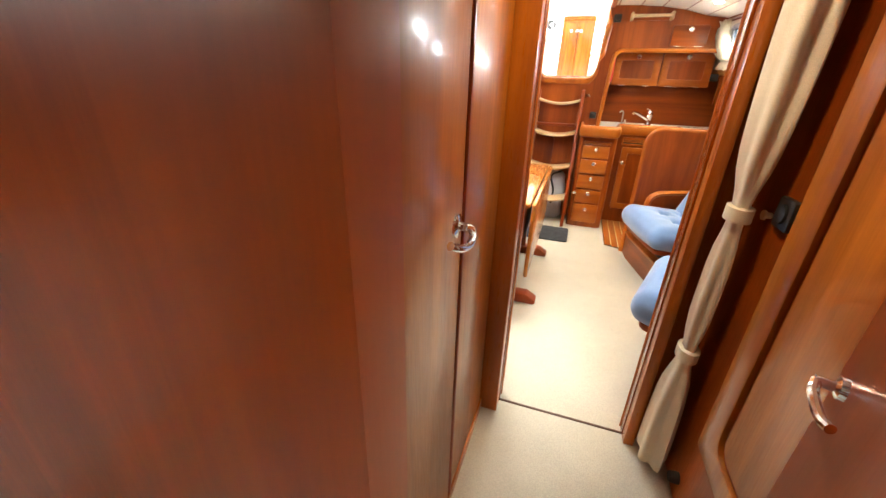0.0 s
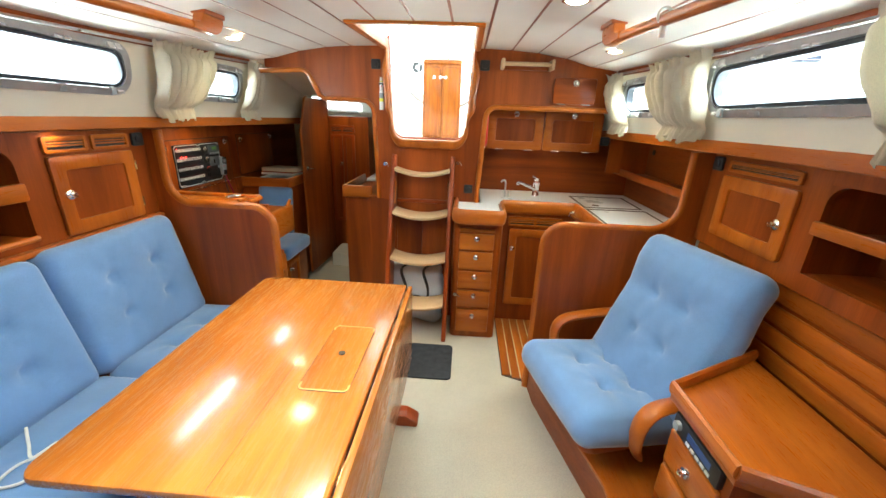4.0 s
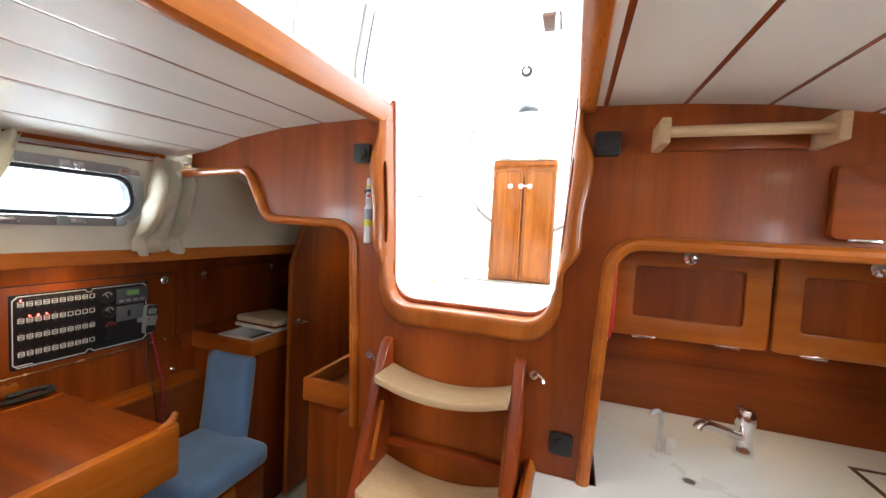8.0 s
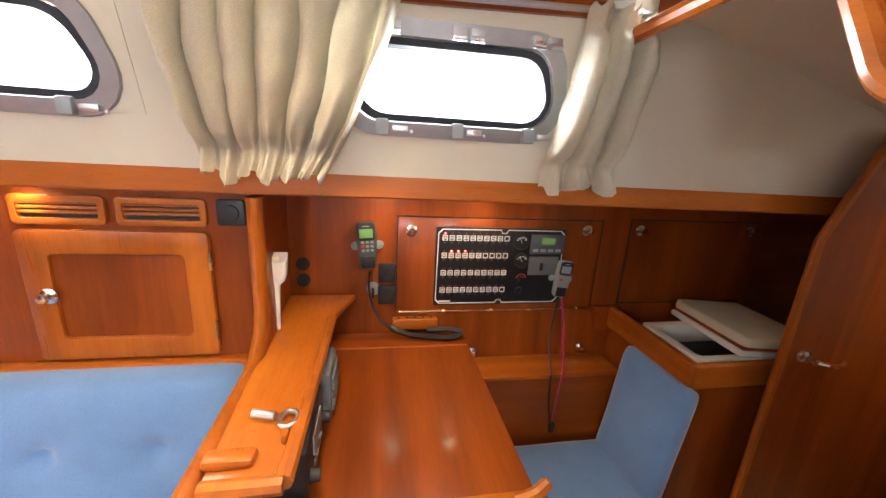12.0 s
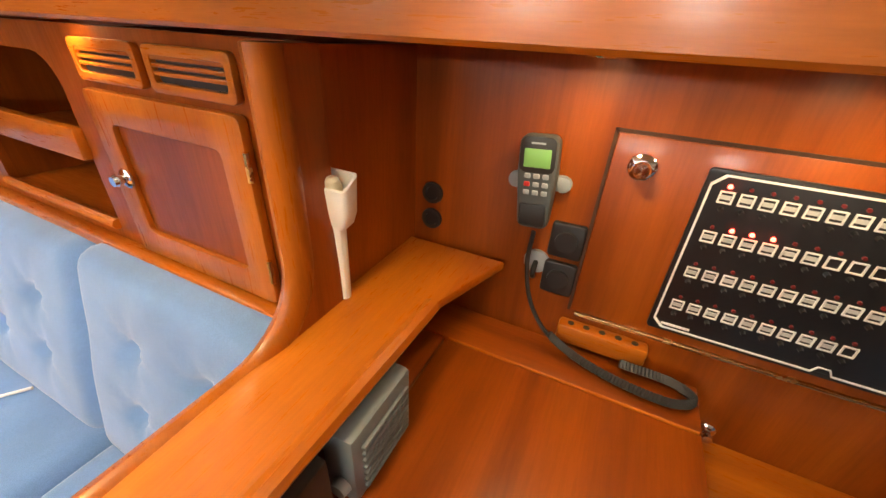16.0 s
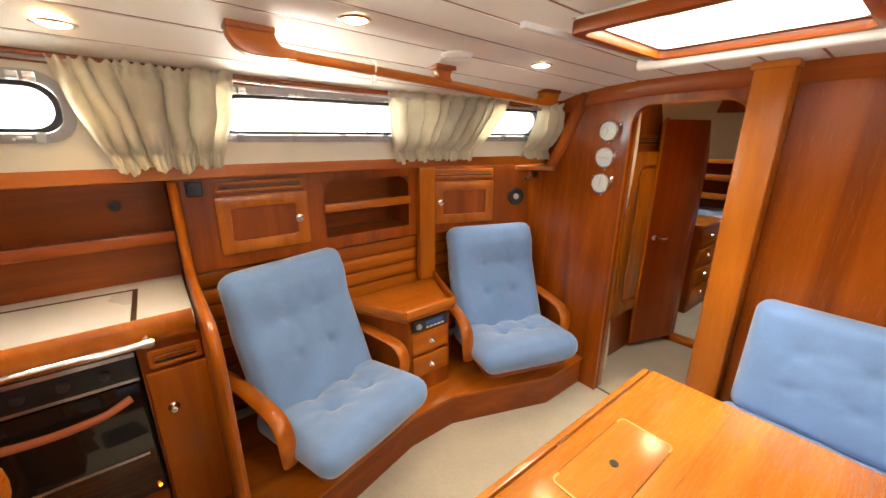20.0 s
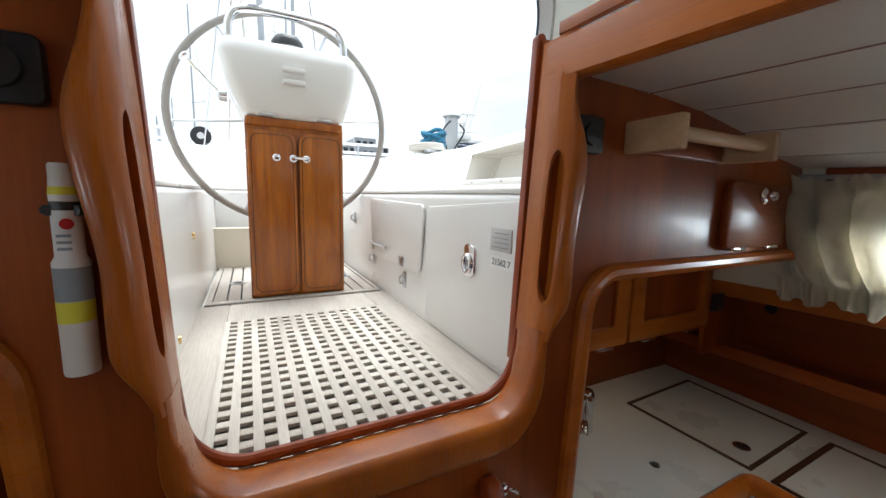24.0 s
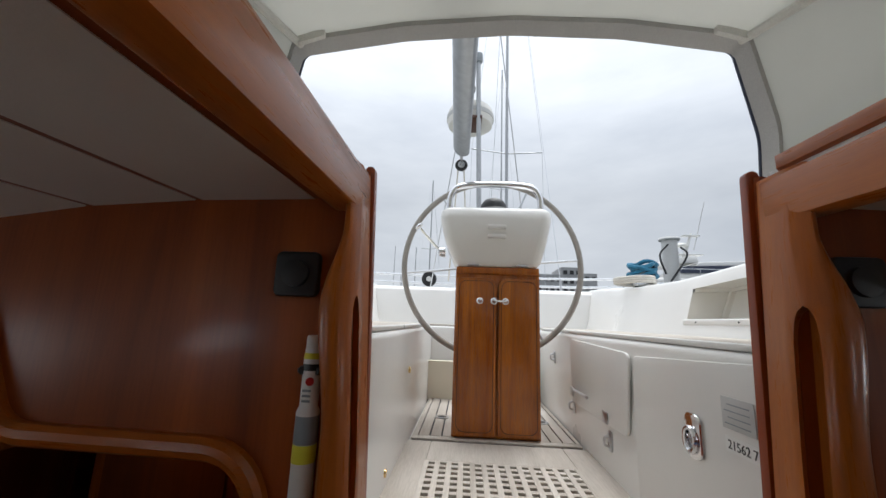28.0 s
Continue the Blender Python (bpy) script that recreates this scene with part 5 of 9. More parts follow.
def under_lamp(x, y, z, watts, label, aim=(0, 0, -1)):
    lp = thing("under_rail_lamp", (x, y, z), label, "lamp", "small recessed lamps")
    part("bezel", bm_lathe([(0.017, 0.0), (0.018, -0.003), (0.013, -0.006), (0.011, -0.004)], (x, y, z), "z", 20), CHROME, lp)
    part("lens", bm_lathe([(0.0115, 0.0), (0.0115, -0.004), (0.005, -0.006)], (x, y, z), "z", 16), DOWNLIGHT, lp, "glowing warm lens")
    lamp = bpy.data.lights.new("under_rail_light", "SPOT")
    lamp.energy, lamp.color, lamp.spot_size, lamp.spot_blend, lamp.shadow_soft_size = watts, (1.0, 0.72, 0.42), radians(150), 1.0, 0.02
    new("under_rail_light", lamp).matrix_world = Matrix.Translation((x, y, z - 0.012)) @ Vector(aim).to_track_quat("-Z", "Y").to_matrix().to_4x4()


for y in (3.56, 3.85):
    under_lamp(-1.50, y, 1.3790, 0.24, "small recessed lamp under the deck above the switch panel", (-0.35, 0, -1))
under_lamp(-1.335, 2.78, 1.384, 0.10, "small recessed lamp under the rail above the locker vents", (-0.2, 0, -1))
for x in (0.62, 0.98):
    under_lamp(x, 4.40, 1.275, 0.12, "small recessed lamp under the galley wall lockers", (0, 0.3, -1))

# ---- galley ----
sole = thing("galley_sole", (0.8, 3.6, 0), "teak and holly planked galley floor", "floor", kind="structure")
part("bed", bm_prism([(0.55, 3.30), (0.70, 3.24), (1.05, 3.24), (1.05, 4.0), (0.55, 4.0)], "z", 0.001, 0.006), DARK, sole)
HOLLY = plain("holly_strip", (0.62, 0.50, 0.30), 0.4)
for i in range(9):
    x = 0.555 + i * 0.056
    y0 = 3.30 - (x - 0.55) * 0.4 if x < 0.70 else 3.245
    part("plank", bm_box(x, x + 0.048, y0, 3.995, 0.004, 0.012, 0.001), SOL_Y, sole)
    part("strip", bm_box(x + 0.0485, x + 0.0555, y0, 3.995, 0.004, 0.011), HOLLY, sole)

drw = thing("drawer_unit", (0.36, 3.86, 0), "narrow mahogany drawer unit with five drawers and chrome knobs", "drawer unit")
part("body", bm_prism(rounded([(0.205, 3.715), (0.525, 3.715), (0.525, 4.0), (0.205, 4.0)], [0.04, 0.04, 0, 0], 6), "z", 0.0, 0.845), VEN_Z, drw)
DM = plane((0, 3.715, 0), (1, 0, 0), (0, -1, 0))
part("pull_board", moved(bm_box(0.245, 0.475, 0.785, 0.812, 0.0, 0.016, 0.006), DM), SOL_X, drw)
for z0, z1 in ((0.665, 0.772), (0.525, 0.648), (0.385, 0.508), (0.245, 0.368), (0.05, 0.228)):
    d = part("drawer", moved(bm_box(0.248, 0.472, z0, z1, 0.0005, 0.018, 0.006), DM), SOL_X, drw)
    push_knob(DM @ Matrix.Translation((0, 0, 0.018)), 0.36, z0 + (z1 - z0) * 0.72, d, 0.017)

cab = thing("sink_cabinet", (0.8, 4.05, 0), "mahogany sink cabinet with a slotted vent and panelled door", "cabinet")
part("front", bm_box(0.527, 1.052, 3.985, 4.005, 0.0, 0.86), VEN_Z, cab)
SM = plane((0, 3.985, 0), (1, 0, 0), (0, -1, 0))
vent(SM, 0.585, 0.965, 0.765, 0.835, cab, 3, SOL_X, 1)
cab_door(SM, 0.60, 0.955, 0.15, 0.745, cab, (0.625, 0.60), None)

ovc = thing("cooker_cabinet", (1.1, 3.6, 0), "mahogany cabinet around the cooker", "cabinet")
part("front", bm_box(1.045, 1.065, 3.215, 3.425, 0.0, 0.86), VEN_Z, ovc)
part("post", bm_box(1.045, 1.07, 3.925, 3.984, 0.0, 0.86), VEN_Z, ovc)
part("well", bm_box(1.50, 1.52, 3.24, 3.98, 0.0, 0.86), BLACK, ovc)
OM = plane((1.045, 0, 0), (0, -1, 0), (-1, 0, 0))
vent(OM, -3.40, -3.245, 0.765, 0.83, ovc, 3, SOL_Y)
dr = part("door", moved(bm_box(-3.415, -3.235, 0.10, 0.75, 0.001, 0.018, 0.005), OM), SOL_Z, ovc)
push_knob(OM @ Matrix.Translation((0, 0, 0.018)), -3.36, 0.60, dr)

cook = thing("gas_cooker", (1.15, 3.67, 0.2), "black and steel gimballed gas cooker with glass oven door", "cooker")
part("body", bm_box(1.085, 1.48, 3.435, 3.915, 0.14, 0.83, 0.006), BLACK, cook)
part("panel", bm_box(1.070, 1.086, 3.435, 3.915, 0.735, 0.83, 0.004), plain("cooker_panel", (0.02, 0.02, 0.022), 0.2), cook, "black control panel")
part("trim", bm_box(1.066, 1.072, 3.435, 3.915, 0.815, 0.83, 0.002), STEEL, cook)
part("trim", bm_box(1.066, 1.072, 3.435, 3.915, 0.722, 0.733, 0.002), STEEL, cook)
for k in range(4):
    part("dial", bm_lathe([(0.016, 0), (0.015, 0.014), (0.008, 0.016)], (1.070, 3.52 + 0.10 * k, 0.775), (-1, 0, 0), 16), BLACK, cook)
oven = part("oven_door", bm_box(1.064, 1.086, 3.44, 3.91, 0.24, 0.715, 0.006), plain("oven_glass", (0.012, 0.011, 0.011), 0.06, 0, 0.1, 8, 0, 0.5), cook, "black glass oven door")
part("handle", bm_tube(smooth_path([(1.06, 3.47, 0.665), (1.03, 3.55, 0.648), (1.02, 3.675, 0.642), (1.03, 3.80, 0.648), (1.06, 3.88, 0.665)], 6), 0.014, 10), plain("warm_handle", (0.42, 0.12, 0.05), 0.35), oven, "red-brown curved oven handle")
part("window_bar", bm_box(1.060, 1.066, 3.46, 3.89, 0.42, 0.428), STEEL, oven)
part("plinth", bm_box(1.07, 1.09, 3.435, 3.915, 0.12, 0.23, 0.004), VEN_Y, cook)
part("lamp", bm_lathe([(0.006, 0), (0.005, 0.006)], (1.062, 3.455, 0.27), (-1, 0, 0), 10), glowing("orange_pilot", (1.0, 0.2, 0.02), 1.0), cook)
gr = thing("grab_rail", (1.0, 3.67, 0.88), "polished steel safety rail in front of the cooker", "rail")
part("bar", bm_tube([(1.005, 3.37, 0.878), (1.005, 3.965, 0.878)], 0.014, 14), CHROME, gr)
for y in (3.39, 3.95):
    part("bracket", bm_tube(smooth_path([(1.05, y, 0.895), (1.02, y, 0.893), (1.004, y, 0.878)], 4), 0.011, 10), CHROME, gr)
    part("end_cap", bm_lathe([(0.018, -0.014), (0.018, 0.014)], (1.005, y, 0.878), "y", 14), CHROME, gr)

wt = thing("worktop", (0.9, 4.1, 0.87), "white laminate galley worktop with raised mahogany edging", "worktop")
part("slab", bm_prism([(0.225, 3.64), (0.50, 3.64), (0.50, 3.99), (1.06, 3.99), (1.06, 3.245), (1.62, 3.245), (1.62, 4.556), (0.38, 4.556), (0.38, 3.996), (0.225, 3.996)], "z", 0.885, 0.92), COUNTER, wt)
line = [(x, y, 0.905) for x, y in rounded([(0.21, 3.995), (0.205, 3.62), (0.515, 3.62), (0.525, 3.975), (1.045, 3.975), (1.045, 3.25)], [0, 0.07, 0.05, 0.03, 0.03, 0], 7)]
part("edging", bm_tube(line, 0.048, 12, squash=(0.36, 1.0), up=(0, 0, 1)), SOL_X, wt, "thick rounded mahogany edging")
for pts in ([(1.095, 4.395), (1.515, 4.41), (1.50, 4.00), (1.10, 3.99)], [(1.10, 3.945), (1.50, 3.945), (1.475, 3.405), (1.10, 3.41)]):
    l1 = part("lid", bm_prism(pts, "z", 0.9195, 0.9225), COUNTER, wt, "flush white lid")
    c = Vector((sum(p[0] for p in pts) / 4, sum(p[1] for p in pts) / 4))
    small = [tuple(c + (Vector(p) - c) * 0.938) for p in pts]
    part("inlay", bm_ring(pts, small, "z", 0.9215, 0.9245), BROWN, l1, "dark brown lid border")
part("finger_ring", bm_lathe([(0.024, 0), (0.024, 0.004), (0.016, 0.004), (0.015, 0.001)], (1.20, 4.06, 0.9225), "z", 22), CHROME, wt)
part("finger_hole", bm_lathe([(0.015, 0), (0.015, 0.0035)], (1.20, 4.06, 0.9225), "z", 16), BLACK, wt)
for x, y in ((0.62, 4.12), (0.87, 4.13)):
    part("drain_hole", bm_lathe([(0.014, 0), (0.014, 0.002)], (x, y, 0.92), "z", 16), STEEL, wt)

tap = thing("mixer_tap", (0.82, 4.35, 0.92), "chrome single-lever mixer tap on the worktop", "tap")
part("body", bm_lathe([(0.028, 0), (0.028, 0.012), (0.024, 0.02), (0.024, 0.085), (0.027, 0.09), (0.027, 0.125), (0.018, 0.14), (0.001, 0.143)], (0.82, 4.35, 0.92), "z", 24), CHROME, tap)
part("spout", bm_tube(smooth_path([(0.81, 4.34, 0.975), (0.75, 4.29, 1.005), (0.69, 4.24, 1.035), (0.665, 4.22, 1.04), (0.655, 4.212, 1.028)], 5), 0.013, 12), CHROME, tap)
part("lever", bm_tube([(0.82, 4.35, 1.055), (0.81, 4.34, 1.066), (0.785, 4.32, 1.074)], 0.007, 8), CHROME, tap)
filt = thing("water_spout", (0.55, 4.25, 0.92), "slim white and chrome filtered water spout", "tap")
part("spout", bm_tube(smooth_path([(0.572, 4.25, 0.92), (0.571, 4.25, 1.025), (0.563, 4.245, 1.046), (0.545, 4.235, 1.047), (0.536, 4.23, 1.034)], 5), 0.0065, 8), STEEL, filt)
part("handle", bm_lathe([(0.011, 0), (0.011, 0.045), (0.007, 0.05)], (0.60, 4.25, 0.92), "z", 12), WHITEPL, filt)

up = thing("upper_lockers", (0.8, 4.25, 1.29), "pair of mahogany wall lockers with panelled flap doors", "locker")
part("body", bm_box(0.375, 1.215, 4.222, 4.55, 1.275, 1.555), VEN_X, up)
UM = plane((0, 4.222, 0), (1, 0, 0), (0, -1, 0))
for u0, u1 in ((0.405, 0.795), (0.805, 1.205)):
    leaf = cab_door(UM, u0, u1, 1.280, 1.548, up, ((u0 + u1) / 2 + 0.0, 1.521), None, 0.058, SOL_X)
    for u in (u0 + 0.09, u1 - 0.09):
        part("hinge", moved(bm_box(u - 0.03, u + 0.03, 1.274, 1.282, 0.012, 0.021, 0.002), UM), CHROME, leaf)
loud(UM @ Matrix.Translation((0, 0, 0.02)), 1.235, 1.36, 0.06)
fb_ = thing("fire_blanket", (0.385, 4.046, 1.41), "flat red fire blanket pouch hung behind the bulkhead edge", "fire blanket")
part("pouch", bm_box(0.362, 0.397, 4.0355, 4.058, 1.315, 1.520, 0.006), REDPL, fb_)
part("pull_tab", bm_box(0.372, 0.386, 4.042, 4.052, 1.295, 1.316, 0.002), PAPER, fb_)
sm = thing("small_locker", (0.92, 4.0, 1.58), "small mahogany flap locker high on the bulkhead", "locker")
MB = plane((0, 4.0, 0), (1, 0, 0), (0, -1, 0))
sd = part("door", moved(bm_prism(rounded([(0.79, 1.588), (1.055, 1.588), (1.055, 1.742), (0.79, 1.742)], 0.014, 4), "z", 0.001, 0.022, 0.005), MB), VEN_X, sm)
push_knob(MB @ Matrix.Translation((0, 0, 0.022)), 0.925, 1.71, sd)
for u in (0.845, 1.0):
    part("hinge", moved(bm_box(u - 0.028, u + 0.028, 1.582, 1.590, 0.014, 0.024, 0.002), MB), CHROME, sd)
arch_line = rounded([(1.26, 1.556), (0.375, 1.556), (0.345, 0.91)], [0, 0.075, 0], 8)
solid("arch_moulding", bm_tube([(x, 3.996, z) for x, z in arch_line], 0.017, 10), SOL_X, "rounded varnished moulding along the galley arch", "trim", kind="structure")
arch_l = rounded([(-0.347, 0.92), (-0.375, 1.567), (-0.725, 1.572), (-0.812, 1.742), (-1.16, 1.725)], [0, 0.075, 0.06, 0.06, 0], 8)
solid("arch_moulding", bm_tube([(x, 3.996, z) for x, z in arch_l], 0.015, 10), SOL_X, "rounded varnished moulding along the passage arch", "trim", kind="structure")

tr = thing("towel_rail", (0.6, 3.95, 1.82), "wooden dowel towel rail with two end blocks", "rail")
for x in (0.445, 0.745):
    part("end_block", bm_box(x, x + 0.02, 3.895, 4.0, 1.775, 1.832, 0.004), TREADW, tr)
part("board", bm_box(0.465, 0.745, 3.985, 4.0, 1.778, 1.82, 0.003), VEN_X, tr)
part("dowel", bm_tube([(0.465, 3.918, 1.805), (0.745, 3.918, 1.805)], 0.012, 12), TREADW, tr)
loud(MB, 0.347, 1.799, 0.061)
loud(MB, -0.351, 1.788, 0.059)
loud(MB, 0.286, 1.013, 0.058, "square black socket cover low on the bulkhead")
fb = thing("fire_blanket", (0.385, 4.06, 1.4), "flat red fire blanket pack beside the galley arch", "fire blanket")
part("pack", bm_box(0.376, 0.392, 4.04, 4.20, 1.30, 1.52, 0.006), REDPL, fb)

# shelf along the hull side
gs = thing("galley_shelf", (1.45, 3.9, 1.1), "mahogany side shelf with a long fiddle rail beside the worktop", "shelf")
part("back_panel", bm_box(1.585, 1.60, 3.24, 4.555, 0.92, 1.44), VEN_Y, gs)
part("bottom", bm_box(1.42, 1.585, 3.24, 4.555, 1.125, 1.138), VEN_Y, gs)
part("rail", bm_box(1.403, 1.422, 3.24, 4.555, 1.118, 1.166, 0.006), VEN_Y, gs)
part("end_board", bm_box(1.30, 1.585, 4.26, 4.275, 1.138, 1.37), VEN_Z, gs)
for y, z in ((4.18, 1.30), (3.42, 1.26)):
    part("cable_hole", bm_lathe([(0.02, 0), (0.02, 0.004), (0.014, 0.005)], (1.585, y, z), (-1, 0, 0), 18), BLACK, gs)

# partition between chairs and galley
gp = thing("galley_partition", (1.0, 3.22, 0), "mahogany half partition with a curved varnished rail", "partition")
prof = rounded([(0.685, 0.0), (1.42, 0.0), (1.42, 1.37), (1.325, 1.37), (1.325, 0.985), (0.685, 0.985)], [0, 0, 0, 0, 0.14, 0.10], 8)
part("panel", bm_prism(prof, "y", 3.205, 3.238), VEN_Z, gp)
rl = rounded([(1.325, 1.37), (1.325, 0.985), (0.685, 0.985), (0.685, 0.0)], [0, 0.14, 0.10, 0], 8)
part("rail", bm_tube([(x, 3.2215, z) for x, z in rl], 0.024, 12, squash=(1.0, 0.7), up=(0, 1, 0)), SOL_Z, gp, "rounded varnished mahogany rail")
part("grab_bar", bm_tube([(0.69, 3.2215, 0.875), (0.79, 3.2215, 0.975)], 0.014, 10), SOL_X, gp)

# ---- companionway ladder ----
lad = thing("companionway_ladder", (-0.03, 3.6, 0), "mahogany companionway ladder with four curved pale treads", "ladder")
LP = rounded([(3.60, 0.0), (3.615, 0.07), (3.668, 0.40), (3.718, 0.58), (3.785, 0.78), (3.845, 0.95), (3.895, 1.08), (3.935, 1.175), (3.965, 1.225), (3.998, 1.235), (3.998, 0.90), (3.985, 0.86), (3.885, 0.575), (3.82, 0.25), (3.79, 0.0)], 0.02, 4)
for x0 in (-0.245, 0.155):
    part("stringer", bm_prism(LP, "x", x0, x0 + 0.03, 0.008, 3), RED, lad)
for fy, by, z in ((3.885, 3.997, 1.150), (3.803, 3.975, 0.872), (3.708, 3.884, 0.580), (3.603, 3.785, 0.295)):
    sag = [(-0.215 + 0.37 * i / 12, z - 0.034 * (1 - (2 * i / 12 - 1) ** 2)) for i in range(13)]
    outline = sag + [(x, q - 0.020) for x, q in sag[::-1]]
    part("tread", bm_prism(outline, "y", fy - 0.008, by, 0.004), TREADW, lad, "pale curved non-slip tread")
for x in (-0.213, 0.153):
    part("grip_groove", bm_tube([(x, 3.925, 1.06), (x, 3.875, 0.91)], 0.009, 8, squash=(1.0, 0.5)), SOL_Z, lad, "rounded hand groove")
for x, y, z in ((0.205, 3.998, 1.185), (0.235, 3.712, 0.33), (-0.302, 3.998, 1.16)):
    hk = thing("door_hook", (x, y, z), "small chrome cabin hook beside the ladder", "hook", "chrome cabin hooks")
    part("plate", bm_lathe([(0.014, 0), (0.012, 0.005)], (x, y, z), (0, -1, 0), 14), CHROME, hk)
    part("arm", bm_tube(smooth_path([(x, y - 0.004, z), (x + 0.01, y - 0.014, z + 0.008), (x + 0.024, y - 0.012, z - 0.004), (x + 0.028, y - 0.016, z - 0.014)], 4), 0.004, 8), CHROME, hk)
eng = thing("engine_door", (0.0, 4.0, 0), "pair of mahogany engine room doors behind the ladder", "door")
for x0, x1 in ((-0.215, -0.035), (-0.03, 0.15)):
    part("leaf", bm_box(x0, x1, 3.984, 3.999, 0.06, 0.82, 0.004), VEN_Z, eng)
part("ledge", bm_box(-0.235, 0.16, 3.975, 3.999, 0.90, 0.925, 0.005), RED, eng)
part("ring_pull", bm_lathe([(0.016, 0), (0.014, 0.005), (0.008, 0.012)], (-0.04, 3.984, 0.80), (0, -1, 0), 16), CHROME, eng)

bag = thing("canvas_bag", (-0.02, 3.86, 0), "crumpled white canvas bag with black straps under the ladder", "bag")
bm = bm_cushion(-0.27, 0.135, 3.855, 3.975, 0.02, 0.47, 0.05, 0.02, (), 0, 14, 10, 12)
for v in bm.verts:
    v.co += Vector((noise.noise(v.co * 9), noise.noise(v.co * 9 + Vector((5, 1, 2))) * 0.35, noise.noise(v.co * 8 + Vector((1, 7, 3))))) * 0.035
part("sack", bm, cloth("white_canvas", (0.68, 0.70, 0.74), 0.06, 300, 0.3), bag, sharp=80)
for x in (-0.13, 0.03):
    part("strap", bm_tube(smooth_path([(x, 3.838, 0.16), (x + 0.005, 3.832, 0.30), (x - 0.03, 3.842, 0.44), (x + 0.06, 3.88, 0.49)], 5), 0.012, 8, squash=(1, 0.35)), BLACK, bag)
part("strap", bm_tube(smooth_path([(-0.13, 3.838, 0.20), (-0.05, 3.83, 0.235), (0.03, 3.838, 0.20)], 5), 0.011, 8, squash=(1, 0.4)), BLACK, bag)
solid("floor_mat", bm_prism(rounded([(-0.22, 3.215), (0.24, 3.215), (0.24, 3.57), (-0.22, 3.57)], 0.03), "z", 0.0005, 0.012, 0.004), RUBBER, "dark blue-grey rubber mat at the foot of the ladder", "mat")

# cabinet beside the ladder
bx = thing("passage_cabinet", (-0.55, 4.2, 0), "mahogany cabinet with a raised rim beside the passage", "cabinet")
part("body", bm_box(-0.645, -0.43, 4.15, 4.75, 0.0, 0.90), VEN_Z, bx)
part("shelf", bm_box(-0.64, -0.435, 4.15, 4.75, 0.90, 0.908), VEN_Y, bx)
part("rim", bm_prism(rounded([(-0.66, 4.125), (-0.43, 4.125), (-0.43, 4.15), (-0.66, 4.15)], 0.01, 3), "z", 0.885, 0.975, 0.008), SOL_X, bx)
part("rim", bm_box(-0.66, -0.638, 4.15, 4.75, 0.885, 0.975, 0.008), SOL_Y, bx)
part("side_post", bm_box(-0.43, -0.24, 4.036, 4.15, 0.0, 0.92), VEN_Z, bx)

# spray cans in their clip on the bulkhead
can = thing("spray_cans", (-0.355, 3.975, 1.5), "two white spray cans with yellow bands clipped to the bulkhead", "spray can")
CX, CY, CB = -0.3165, 3.986, 1.512


def can_ring(name, prof, mat, label=""):
    return part(name, bm_lathe([(r * 0.8, h) for r, h in prof], (CX, CY, CB), "z", 20), mat, can, label)


can_ring("can", [(0.0162, 0), (0.0172, 0.003), (0.0172, 0.086)], WHITEPL)
can_ring("label", [(0.0175, 0.052), (0.0175, 0.072)], YELLOW, "yellow label band")
can_ring("label", [(0.0175, 0.0725), (0.0175, 0.104)], GREY)
can_ring("can", [(0.0174, 0.086), (0.0174, 0.108), (0.0138, 0.114), (0.0138, 0.172), (0.0128, 0.176), (0.0128, 0.182)], PAPER)
can_ring("label", [(0.0141, 0.156), (0.0141, 0.164)], BLACK)
can_ring("label", [(0.0141, 0.170), (0.0133, 0.177)], YELLOW)
part("emblem", bm_lathe([(0.005, 0), (0.005, 0.001)], (CX + 0.003, CY - 0.0114, 1.656), (0.3, -1, 0), 14), REDPL, can)
for k in range(3):
    part("print_line", bm_box(CX - 0.005, CX + 0.005, CY - 0.0118, CY - 0.0108, 1.632 + 0.006 * k, 1.6345 + 0.006 * k), GREY, can)
can_ring("cap", [(0.0122, 0.182), (0.0122, 0.196), (0.0105, 0.198)], WHITEPL)
part("clip", bm_tube([(CX + 0.0125 * math.cos(q), CY + 0.0125 * math.sin(q), 1.668) for q in [math.pi * i / 8 for i in range(-2, 11)]], 0.005, 8), BLACK, can)

# ---- chart table corner ----
nv = thing("chart_table", (-1.1, 3.5, 0), "mahogany chart table with lifting lid and curved side partition", "desk")
np_prof = rounded([(-1.37, 0.0), (-0.755, 0.0), (-0.755, 0.985), (-1.31, 0.985), (-1.31, 1.372), (-1.37, 1.372)], [0, 0, 0.11, 0.13, 0, 0], 8)
part("partition", bm_prism(np_prof, "y", 3.235, 3.268), VEN_Z, nv)
rl = rounded([(-1.31, 1.372), (-1.31, 0.992), (-0.755, 0.992), (-0.755, 0.02)], [0, 0.13, 0.11, 0], 8)
part("rail", bm_tube([(x, 3.2515, z) for x, z in rl], 0.026, 12, squash=(1.0, 0.7), up=(0, 1, 0)), SOL_Z, nv, "rounded varnished mahogany rail")
part("grab_bar", bm_tube([(-0.865, 3.2515, 0.975), (-0.765, 3.2515, 0.875)], 0.014, 10), SOL_X, nv)
part("shelf", bm_prism([(-0.89, 3.27), (-0.89, 3.385), (-1.42, 3.395), (-1.61, 3.455), (-1.61, 3.25), (-1.38, 3.25)], "z", 0.995, 1.015, 0.005), SOL_X, nv)
part("shelf_lip", bm_tube([(-0.885, 3.388, 1.018), (-1.42, 3.398, 1.018)], 0.014, 8), SOL_X, nv)
